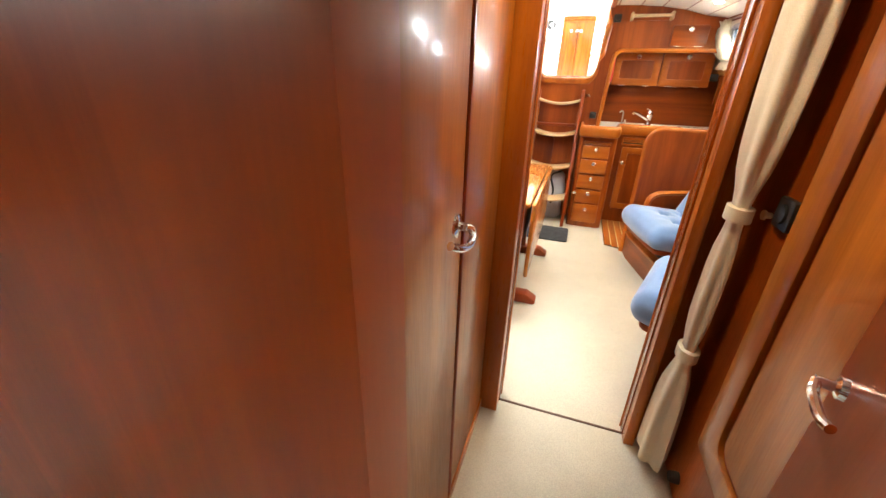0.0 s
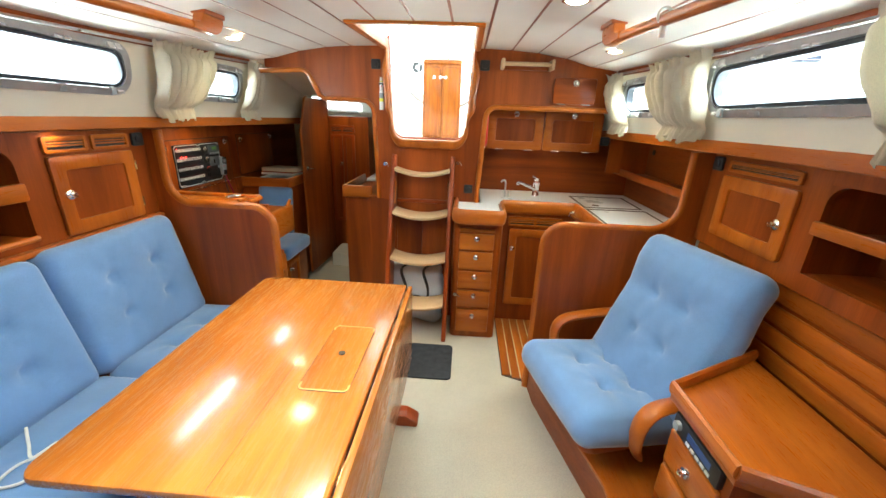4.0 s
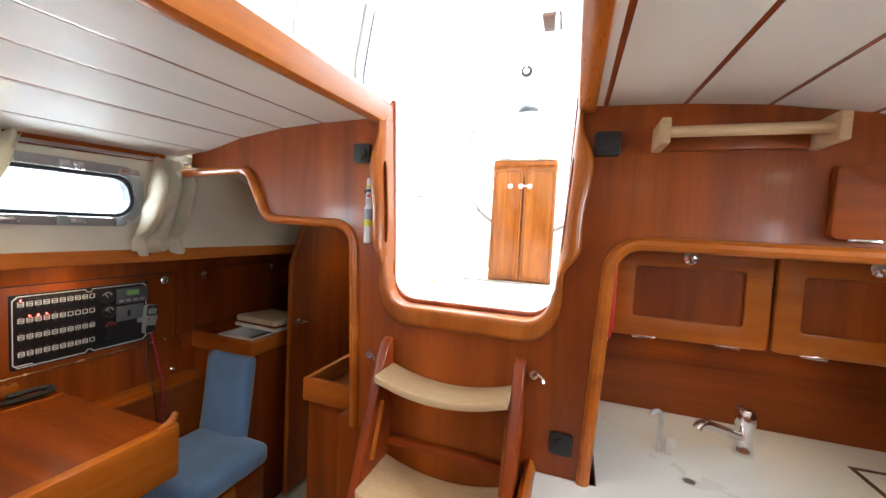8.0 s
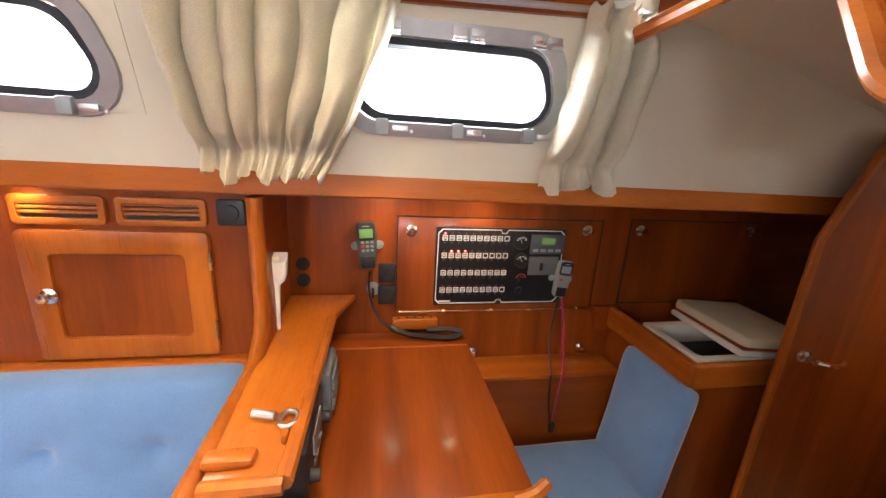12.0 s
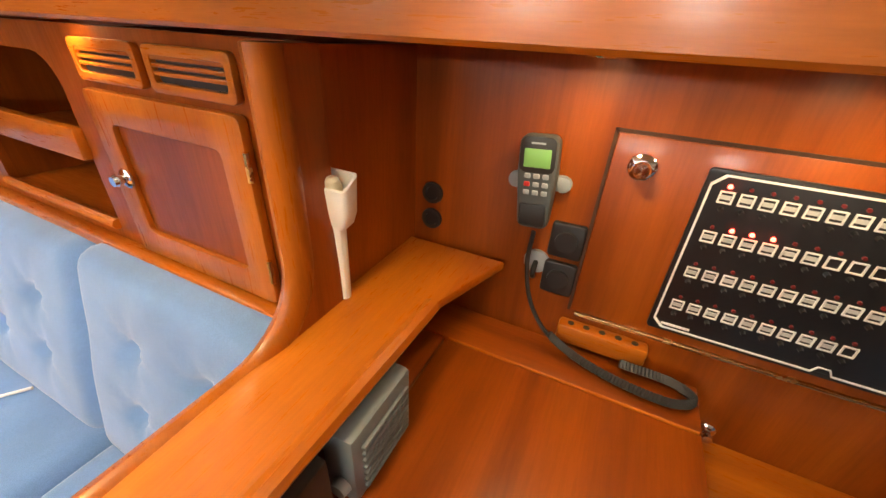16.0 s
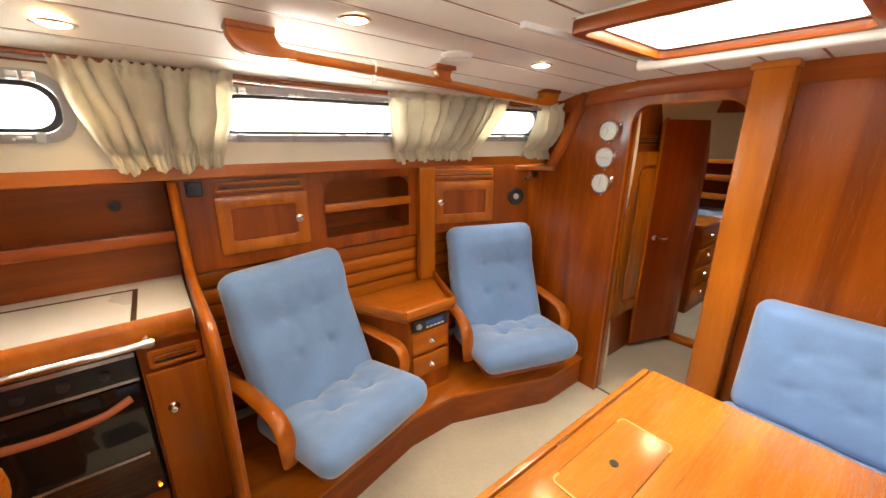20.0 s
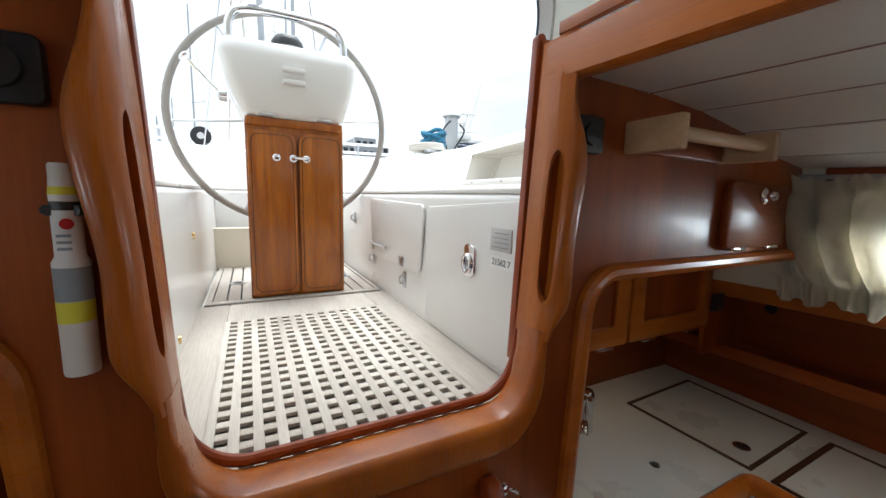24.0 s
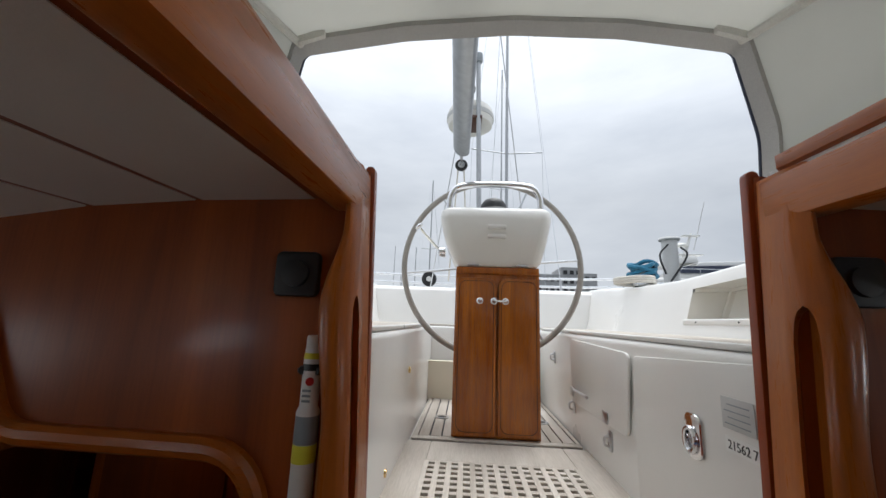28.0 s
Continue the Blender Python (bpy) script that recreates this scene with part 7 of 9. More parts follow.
# doors of the passage aft
def turned_door(name, hinge, free, z0, z1, label, handle, mat=VEN_Z, cut=0.0, thick=0.024):
    a, b = Vector((*hinge, 0)), Vector((*free, 0))
    u = (b - a).normalized()
    w = Vector((u.y, -u.x, 0))
    m = Matrix((u, Vector((0, 0, 1)), w)).transposed().to_4x4()
    m.translation = a
    ln = (b - a).length
    t = thing(name, (*hinge, 0), label, "door", kind="structure")
    prof = rounded([(0, z0), (ln, z0), (ln, z1 - cut), (ln - cut * 0.42, z1), (0, z1)], [0.005, 0.005, 0.06, 0.05, 0.005], 6)
    part("leaf", moved(bm_prism(prof, "z", -thick / 2, thick / 2, 0.003), m), mat, t)
    part("edge", moved(bm_tube([(p[0], p[1], 0) for p in prof[len(prof) // 5: -2] if p[0] > ln * 0.5], 0.012, 8), m), SOL_Z, t)
    for s in (-1, 1):
        hx, hz = ln - 0.05, handle
        part("door_handle", moved(join(bm_lathe([(0.02, 0.0), (0.018, 0.008), (0.009, 0.012), (0.009, 0.034)], (hx, hz, s * thick / 2), (0, 0, s), 16),
                                       bm_tube(smooth_path([(hx, hz, s * (thick / 2 + 0.032)), (hx - 0.03, hz - 0.004, s * (thick / 2 + 0.036)), (hx - 0.075, hz - 0.012, s * (thick / 2 + 0.03)), (hx - 0.10, hz - 0.008, s * (thick / 2 + 0.022))], 5), 0.0075, 10)), m), CHROME, t, "chrome lever handle")
    return t


turned_door("door_4", (0.512, 0.262), (0.641, 0.627), 0.05, 1.655, "dark mahogany forward cabin door standing open in the corridor", 0.875, RED, 0.03)
turned_door("door_1", (-1.12, 5.17), (-1.155, 4.615), 0.04, 1.60, "dark mahogany passage door standing open with rounded top corner", 1.010, VEN_Z, 0.27)
ward = thing("wardrobe", (-0.95, 5.5, 0), "mahogany wardrobe with two narrow panelled doors in the aft passage", "wardrobe")
part("body", bm_box(-1.3, -0.72, 5.2, 5.8, 0.0, 1.455), VEN_Z, ward)
WM = plane((0, 5.2, 0), (1, 0, 0), (0, -1, 0))
cab_door(WM, -1.105, -0.985, 0.40, 1.285, ward, (-1.0, 1.0), None, 0.03, RED)
cab_door(WM, -0.978, -0.86, 0.40, 1.285, ward, None, None, 0.03, RED)
vent(WM, -1.105, -0.86, 1.30, 1.37, ward, 3, RED, 1)
ab = thing("aft_berth", (-0.45, 5.4, 0), "aft cabin berth with pale bedding and shelves above", "berth")
part("base", bm_box(-0.72, 0.15, 5.0, 5.8, 0.0, 0.78), VEN_Z, ab)
part("mattress", bm_cushion(-0.72, 0.15, 5.0, 5.8, 0.78, 0.90, 0.04, 0.01, (), 0, 10, 10, 3), cloth("pale_bedding", (0.62, 0.66, 0.70), 0.05, 300), ab)
for z in (1.06, 1.22):
    part("shelf_rail", bm_box(-0.72, 0.15, 5.70, 5.72, z, z + 0.05, 0.005), SOL_X, ab)
solid("floor_step", bm_box(-1.05, -0.73, 4.88, 5.199, 0.0, 0.14, 0.01), WHITEPL, "low white step in the aft passage", "step")

# ---- white cable on the settee ----
cab_pts = [(-1.16, 2.26, 0.448), (-1.08, 2.20, 0.446), (-1.02, 2.16, 0.446), (-1.0, 2.22, 0.447), (-0.95, 2.15, 0.447), (-0.96, 2.08, 0.447), (-1.02, 2.06, 0.447), (-1.03, 2.13, 0.449), (-0.97, 2.17, 0.45), (-0.93, 2.10, 0.448), (-0.95, 2.20, 0.449)]
solid("charging_cable", bm_tube(smooth_path(cab_pts, 8), 0.0045, 8), WHITEPL, "thin white charging cable coiled on the settee", "cable")

# ---- corridor fittings ----
lw = thing("door_2", (-0.05, 0.75, 0), "tall glossy mahogany closet door in the corridor wall", "door", kind="structure")
CM = plane((-0.05, 0, 0), (0, 1, 0), (1, 0, 0))
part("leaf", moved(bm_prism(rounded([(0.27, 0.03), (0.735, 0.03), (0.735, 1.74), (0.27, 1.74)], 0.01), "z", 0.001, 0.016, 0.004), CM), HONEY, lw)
part("bead", moved(bm_tube([(0.752, 0.0, 0.010), (0.752, 1.80, 0.010)], 0.0095, 10), CM), RED, lw, "dark red rounded bead")
part("gap", moved(bm_box(0.735, 0.745, 0.0, 1.80, 0.0005, 0.003), CM), DARK, lw)
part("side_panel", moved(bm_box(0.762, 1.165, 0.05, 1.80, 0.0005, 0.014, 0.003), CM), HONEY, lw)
LEVER = [(0.690, 1.003, 0.036), (0.700, 0.997, 0.046), (0.692, 0.984, 0.053), (0.660, 0.980, 0.056), (0.620, 0.987, 0.055), (0.588, 0.999, 0.049), (0.570, 1.009, 0.043)]
part("door_handle", moved(join(bm_lathe([(0.027, 0.016), (0.026, 0.021), (0.012, 0.024), (0.010, 0.030), (0.010, 0.04)], (0.690, 1.003, 0), "z", 22), bm_tube(smooth_path(LEVER, 5), 0.0085, 12)), CM), CHROME, lw, "chrome lever handle")
solid("baseboard", bm_box(-0.05, -0.03, 0.26, 1.21, 0.0, 0.05, 0.004), SOL_Y, "low mahogany skirting in the corridor", "trim", kind="structure")

WR = plane((0.68, 0, 0), (0, -1, 0), (-1, 0, 0))
rd = thing("door_3", (0.66, 0.56, 0.4), "honey coloured mahogany locker door with rounded panel in the corridor wall", "door", kind="structure")
D_OUT = rounded([(-0.945, 0.35), (-0.258, 0.35), (-0.258, 1.455), (-0.945, 1.455)], 0.012, 4)
D_IN = rounded([(-0.856, 0.425), (-0.345, 0.425), (-0.345, 1.372), (-0.856, 1.372)], [0.05, 0.03, 0.03, 0.05], 4)
D_LEAF = rounded([(-0.834, 0.447), (-0.367, 0.447), (-0.367, 1.350), (-0.834, 1.350)], [0.042, 0.025, 0.025, 0.042], 4)
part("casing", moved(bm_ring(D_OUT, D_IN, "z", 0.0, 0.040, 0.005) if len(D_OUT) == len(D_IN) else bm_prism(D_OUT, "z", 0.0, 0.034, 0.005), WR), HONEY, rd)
part("groove", moved(bm_prism(D_IN, "z", 0.001, 0.026), WR), RED, rd, "dark red moulded groove")
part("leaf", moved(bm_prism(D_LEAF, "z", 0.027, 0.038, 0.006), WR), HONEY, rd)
for v in (0.62, 1.23):
    part("hinge", moved(bm_box(-0.953, -0.944, v - 0.035, v + 0.035, 0.002, 0.034, 0.002), WR), BRASS, rd)
vent(WR, -0.93, -0.55, 1.49, 1.56, rd, 3, SOL_Y)
loud(WR, -1.050, 1.012, 0.075, "square black switch plate on the corridor wall")
sc = bmesh.new()
rows = []
for j in range(33):
    v = j / 32
    z = 1.80 - 1.74 * v
    tie = math.exp(-((v - 0.47) / 0.05) ** 2) + math.exp(-((v - 0.735) / 0.05) ** 2)
    wd = 0.055 * (1 - 0.45 * tie) * (1 + 0.25 * math.sin(v * 8))
    row = []
    for i in range(28):
        q = 2 * math.pi * i / 28
        f = 1 + 0.22 * (1 - 0.7 * tie) * math.sin(5 * q + 2 * v)
        row.append(sc.verts.new((0.612 + wd * 0.62 * f * math.cos(q), 1.135 + wd * 1.0 * f * math.sin(q), z)))
    rows.append(row)
for a1, b1 in zip(rows, rows[1:]):
    for i in range(28):
        sc.faces.new((a1[i], a1[(i + 1) % 28], b1[(i + 1) % 28], b1[i]))
sc.faces.new(rows[0][::-1]), sc.faces.new(rows[-1])
bmesh.ops.recalc_face_normals(sc, faces=sc.faces[:])
dc = thing("door_curtain", (0.612, 1.135, 0.06), "long cream door curtain tied back at two heights", "curtain")
part("cloth", sc, CURTAIN, dc, sharp=80)
for z in (0.98, 0.52):
    part("tie_band", moved(bm_lathe([(0.030, -0.020), (0.036, -0.018), (0.036, 0.018), (0.030, 0.020)], (0, 0, 0), "z", 28), Matrix.Translation((0.612, 1.135, z)) @ Matrix.Diagonal((0.85, 1.25, 1, 1))), CURTAIN, dc)
solid("wall_hook", bm_lathe([(0.008, 0), (0.008, 0.012), (0.013, 0.014), (0.013, 0.020)], (0.68, 1.125, 0.985), (-1, 0, 0), 14), WHITEPL, "white plastic curtain tie knob", "hook")
solid("door_stop", bm_lathe([(0.02, 0), (0.02, 0.02), (0.016, 0.03)], (0.68, 1.04, 0.08), (-1, 0, 0), 16), BLACK, "black rubber door stop low on the wall", "door stop")

# forward cabin glimpsed through the doorway
fc = thing("forward_berth", (0.2, -1.2, 0), "forward cabin berth with a dark blue mattress on a mahogany base", "berth")
part("base", bm_box(-0.5, 1.45, -1.48, -0.92, 0.0, 0.66), VEN_X, fc)
part("mattress", bm_cushion(-0.5, 1.45, -1.48, -0.90, 0.66, 0.80, 0.04, 0.01, (), 0, 14, 10, 3), BLUE, fc, sharp=80)
part("lee_board", bm_box(-0.5, 1.45, -0.92, -0.90, 0.60, 0.69, 0.006), SOL_X, fc)
fd = thing("bedside_drawers", (0.85, -0.65, 0), "low mahogany drawer cabinet with chrome knobs in the forward cabin", "drawer unit")
part("body", bm_box(0.62, 1.25, -0.88, -0.36, 0.0, 0.80, 0.005), VEN_Z, fd)
part("top", bm_box(0.60, 1.25, -0.89, -0.345, 0.80, 0.825, 0.006), SOL_Y, fd)
for z0, z1 in ((0.62, 0.78), (0.44, 0.60), (0.26, 0.42), (0.08, 0.24)):
    d = part("drawer", bm_box(0.604, 0.621, -0.86, -0.38, z0, z1, 0.006), SOL_Y, fd)
    part("knob", bm_lathe([(0.016, 0), (0.014, 0.008), (0.008, 0.010), (0.010, 0.02)], (0.604, -0.62, (z0 + z1) / 2), (-1, 0, 0), 14), CHROME, d)
fs = thing("forward_shelf", (0.2, -1.45, 0.9), "open mahogany shelves with fiddle rails in the forward cabin", "shelf")
part("back", bm_box(-1.3, 1.4, -1.499, -1.485, 0.82, 1.48), VEN_X, fs)
for z in (0.95, 1.14, 1.31):
    part("shelf", bm_box(-1.3, 1.4, -1.485, -1.28, z - 0.012, z, 0.003), VEN_X, fs)
    part("rail", bm_box(-1.3, 1.4, -1.28, -1.262, z - 0.015, z + 0.045, 0.006), SOL_X, fs)
for x in (-0.4, 0.45, 1.1):
    part("upright", bm_box(x, x + 0.018, -1.485, -1.282, 0.83, 1.48), VEN_Z, fs)

# ---- companionway trim ----
ctrim = thing("companionway_trim", (0, 4.0, 1.3), "thick varnished mahogany companionway surround with grip slots", "trim", kind="structure")


def rounded_strip(pairs, y0, y1, r=0.014):
    """A board along pairs of inner and outer (x, z) points, with rounded edges."""
    bm = bmesh.new()
    rings = []
    for (ax, az), (bx, bz) in pairs:
        a, b = Vector((ax, 0, az)), Vector((bx, 0, bz))
        d = b - a
        w = d.length
        d.normalize()
        q = min(r, w * 0.45)
        row = []
        for c, y, s, g in ((a + d * q, y0 + r, -1, -1), (b - d * q, y0 + r, 1, -1), (b - d * q, y1 - r, 1, 1), (a + d * q, y1 - r, -1, 1)):
            turns = {(-1, -1): (0, 1, 2, 3), (1, -1): (3, 2, 1, 0), (1, 1): (0, 1, 2, 3), (-1, 1): (3, 2, 1, 0)}[(s, g)]
            for k in turns:
                ang = math.pi / 2 * k / 3
                row.append(bm.verts.new(c + d * (s * q * math.cos(ang)) + Vector((0, y + g * r * math.sin(ang), 0))))
        rings.append(row)
    n = len(rings[0])
    for p, q in zip(rings, rings[1:]):
        for i in range(n):
            bm.faces.new((p[i], p[(i + 1) % n], q[(i + 1) % n], q[i]))
    bm.faces.new(rings[0]), bm.faces.new(rings[-1][::-1])
    bmesh.ops.recalc_face_normals(bm, faces=bm.faces[:])
    return bm


def ease(z, z0, z1, a, b):
    t = max(0.0, min(1.0, (z - z0) / (z1 - z0)))
    return a + (b - a) * t * t * (3 - 2 * t)


def grip_in(z):
    return 0.275 - 0.058 * (1.94 - z)


def grip_out(s, z):
    """The hand-shaped outer edge of the surround: necked above and below, full beside the slot."""
    if z < 1.60:
        return ease(z, 1.455, 1.535, 0.262, 0.293 if s < 0 else 0.303)
    if z < 1.745:
        return ease(z, 1.60, 1.745, 0.293, 0.309) + (0.010 if s > 0 else 0.0)
    return ease(z, 1.745, 1.855, 0.309 if s < 0 else 0.319, 0.287)


def grip_section(s, z):
    """One level of the side board, its slot cut in between jamb and grip."""
    xi, xo = grip_in(z), grip_out(s, z)
    w = xo - xi
    cut = max(0.0, 1 - abs((z - (1.639 if s < 0 else 1.644)) / 0.122) ** 7) ** 0.5
    bulge = min(1.0, w / 0.04)
    front = 3.966 - 0.012 * bulge
    p1, p2 = Vector((xi + 0.03 * w, 3.994)), Vector((xi + (0.10 if s < 0 else 0.15) * w, front + (0.018 if s < 0 else 0.012)))
    mid = (p1 + p2) / 2 + Vector((-0.001, -0.0005))
    p1, p2 = mid.lerp(p1, cut), mid.lerp(p2, cut)
    deep = (Vector((0.012, 0.010)) if s < 0 else Vector((0.024, 0.016))) * (1 if cut > 0 else 0)
    ring = [(xi, 4.034), (xi, 4.012), (xi, 4.004), (xi, 3.999), tuple(p1 - Vector((0.0008, -0.003))), tuple(p1), tuple(p1 + deep), tuple(p2 + deep), tuple(p2), tuple(p2 + Vector((0.0015, -0.004))),
            (xi + 0.28 * w, front + 0.0035), (xi + 0.42 * w, front), (xi + 0.68 * w, front), (xi + 0.82 * w, front + 0.002), (xi + 0.93 * w, front + 0.007), (xi + 0.985 * w, front + 0.014), (xo, front + 0.022), (xo, 4.034)]
    return [(s * x, y, z) for x, y in ring]


for s in (-1, 1):
    zs = [1.46 + 0.05 * i / 5 for i in range(5)] + [1.51 + 0.02 * i / 8 for i in range(8)] + [1.53 + 0.22 * i / 20 for i in range(20)] + [1.75 + 0.02 * i / 8 for i in range(8)] + [1.77 + 0.172 * i / 14 for i in range(15)]
    board = bmesh.new()
    rings = [[board.verts.new(p) for p in grip_section(s, z)] for z in zs]
    for p, q in zip(rings, rings[1:]):
        for i in range(len(p)):
            board.faces.new((p[i], p[(i + 1) % len(p)], q[(i + 1) % len(p)], q[i]))
    board.faces.new(rings[0]), board.faces.new(rings[-1][::-1])
    bmesh.ops.remove_doubles(board, verts=board.verts[:], dist=0.00005)
    bmesh.ops.recalc_face_normals(board, faces=board.faces[:])
    part("grip_board", board, SOL_Z, ctrim, "rounded side board with a long grip slot", sharp=50)
low = [((grip_in(z) - 0.0005, z), (0.2635, z)) for z in (1.475, 1.45, 1.425)]
for k in range(9):
    q = math.pi / 2 * k / 8
    low.append(((0.172 + 0.065 * math.cos(q), 1.405 - 0.070 * math.sin(q)), (0.170 + 0.095 * math.cos(q), 1.405 - 0.128 * math.sin(q))))
low = low + [((-a[0], a[1]), (-b[0], b[1])) for a, b in reversed(low)]
part("surround", rounded_strip(low, 3.965, 4.034), SOL_Z, ctrim)
LIP = rounded([(-0.284, 1.95), (-0.270, 1.60), (-0.246, 1.338), (0.246, 1.338), (0.270, 1.60), (0.284, 1.95)], [0, 0.2, 0.08, 0.08, 0.2, 0], 8)
part("lip", bm_tube([(x, 4.040, z) for x, z in LIP], 0.0085, 10), RED, ctrim, "red-brown inner lip")
for s in (-1, 1):
    # deep varnished coaming beside the sliding hatch
    za = [(3.235, roof_z(0.3, 3.24) - 0.016), (4.03, roof_z(0.3, 4.0) - 0.016), (4.03, 1.940), (3.235, 1.930)]
    part("coaming_board", bm_prism(za, "x", min(s * 0.272, s * 0.315), max(s * 0.272, s * 0.315), 0.008), SOL_Y, ctrim, "deep varnished side board")
    if s > 0:
        part("slide_cover", bm_prism([(3.26, 1.952), (4.02, 1.954), (4.02, 1.976), (3.26, 1.972)], "x", 0.29, 0.40, 0.006), SOL_Y, ctrim)
    post_x = (0.271, 0.286) if s < 0 else (0.268, 0.286)
    part("corner_post", bm_prism(rounded([(s * (post_x[0] - 0.022), 1.40), (s * (post_x[1] - 0.022), 1.40), (s * post_x[1], 1.962), (s * post_x[0], 1.962)], [0, 0, 0.01, 0.01], 3), "y", 4.040, 4.055, 0.005), RED, ctrim)
part("front_board", bm_prism([(3.222, roof_z(0, 3.24) - 0.012), (3.25, roof_z(0, 3.24) - 0.012), (3.25, 1.97), (3.222, 1.97)], "x", -0.315, 0.315, 0.005), SOL_X, ctrim)

# ---- cockpit well ----
CZ, SZ = 1.283, 1.70
PALETEAK = wood("bleached_teak", (0.56, 0.51, 0.45), (0.68, 0.63, 0.57), "y", 0.7, 0.0)
cockpit = thing("cockpit_well", (0, 5, CZ), "white gelcoat cockpit well with moulded seats and lockers", "cockpit", kind="structure")
part("floor", bm_box(-0.36, 0.36, 4.036, 6.05, CZ - 0.05, CZ - 0.012), GELWARM, cockpit)
part("front_rim", bm_box(-0.36, 0.36, 4.036, 4.085, CZ - 0.012, CZ, 0.004), PALETEAK, cockpit)
part("rim", bm_box(-0.36, -0.245, 4.085, 5.05, CZ - 0.012, CZ + 0.001, 0.004), PALETEAK, cockpit)
part("rim", bm_box(0.245, 0.36, 4.085, 5.05, CZ - 0.012, CZ + 0.001, 0.004), PALETEAK, cockpit)
part("rim", bm_box(-0.245, 0.245, 4.85, 5.05, CZ - 0.012, CZ + 0.001, 0.004), PALETEAK, cockpit)
for s in (-1, 1):
    inner = 0.735 if s < 0 else 1.0
    part("seat_side", bm_prism(rounded([(s * 0.335, CZ - 0.05), (s * 0.345, SZ), (s * inner, SZ), (s * inner, 1.664), (s * 0.358, 1.664), (s * 0.352, CZ - 0.05)], [0, 0.02, 0, 0, 0, 0], 5), "y", 4.038, 6.0), GEL, cockpit)
    if s < 0:
        part("seat_outer", bm_box(-1.0, -0.735, 4.83, 6.0, 1.664, SZ), GEL, cockpit)
    co = rounded([(s * 0.80, SZ - 0.02), (s * 0.834, 1.765), (s * 0.876, 1.87), (s * 0.90, 1.93), (s * 1.12, 1.96), (s * 1.30, SZ), (s * 1.30, SZ - 0.02)], [0, 0, 0, 0.03, 0.05, 0, 0], 5)
    rings = []
    bm = bmesh.new()
    for y, grow in ((4.06 if s > 0 else 4.84, 0.10 if s > 0 else 0.06), (4.46 if s > 0 else 5.0, 0.08 if s > 0 else 0.055), (5.235, 0.045), (5.4, 0.04), (5.9, 0.05), (6.4, 0.08), (6.72, 0.10)):
        rings.append([bm.verts.new((x, y, z + (grow if z > SZ + 0.1 else 0))) for x, z in co])
    for p, q in zip(rings, rings[1:]):
        for i in range(len(co)):
            if s > 0 and i == 1 and abs(p[0].co.y - 4.46) < 0.01:
                hole = [v.co.copy() for v in (p[1], p[2], q[2], q[1])]
                continue
            bm.faces.new((p[i], p[(i + 1) % len(co)], q[(i + 1) % len(co)], q[i]))
    bm.faces.new(rings[0]), bm.faces.new(rings[-1][::-1])
    bmesh.ops.recalc_face_normals(bm, faces=bm.faces[:])
    part("coaming", bm, GEL, cockpit)
part("aft_seat", bm_box(-1.0, 1.0, 6.0, 6.75, CZ - 0.05, SZ, 0.02), GEL, cockpit)
aft = rounded([(6.55, SZ - 0.02), (6.62, 2.0), (6.80, 2.03), (6.95, SZ - 0.02)], [0, 0.04, 0.05, 0], 5)
part("aft_coaming", bm_prism(aft, "x", -1.3, 1.3), GEL, cockpit)
# recess moulded into the coaming
inn = [v + Vector((0.13, 0, 0)) for v in hole]
inn[0].z = inn[3].z = hole[0].z + 0.012
inn[2].y, inn[3].y = inn[2].y - 0.07, inn[3].y - 0.05
rb = bmesh.new()
fr, bk = [rb.verts.new(v) for v in hole], [rb.verts.new(v) for v in inn]
rb.faces.new(bk)
for i in range(4):
    rb.faces.new((fr[i], fr[(i + 1) % 4], bk[(i + 1) % 4], bk[i]))
bmesh.ops.bevel(rb, geom=[e for e in rb.edges if e.verts[0] in bk or e.verts[1] in bk], offset=0.015, segments=2, affect="EDGES")
part("recess", rb, GELWARM, cockpit, sharp=60)
part("recess_lip", bm_tube([(0.833, 4.47, 1.768), (0.833, 5.25, 1.768)], 0.010, 8, squash=(0.6, 1.3), up=(0, 0, 1)), GEL, cockpit)
for y in (4.6, 4.9, 5.15):
    part("drain_hole", bm_lathe([(0.004, 0), (0.003, 0.002)], (0.825, y, 1.768), (-1, 0, 0), 8), BLACK, cockpit)

# seat slats
for s in (-1, 1):
    st = thing("seat_teak", (s * 0.6, 5, SZ), "weathered teak slats on the cockpit seat", "seat slats", "cockpit seat slats")
    for k in range(7):
        x = 0.40 + 0.058 * k
        part("slat", bm_box(min(s * x, s * (x + 0.05)), max(s * x, s * (x + 0.05)), 4.10, 5.96, SZ + 0.001, SZ + 0.013, 0.002), GREYTEAK, st)
    part("border", bm_box(min(s * 0.355, s * 0.392), max(s * 0.355, s * 0.392), 4.08, 5.98, SZ + 0.001, SZ + 0.014, 0.004), GEL, st)
at_ = thing("aft_seat_teak", (0, 6.3, SZ), "weathered teak slats on the helm seat", "seat slats", "cockpit seat slats")
for k in range(8):
    part("slat", bm_box(-0.95, 0.95, 6.04 + 0.06 * k, 6.09 + 0.06 * k, SZ + 0.001, SZ + 0.013, 0.002), GREYTEAK, at_)

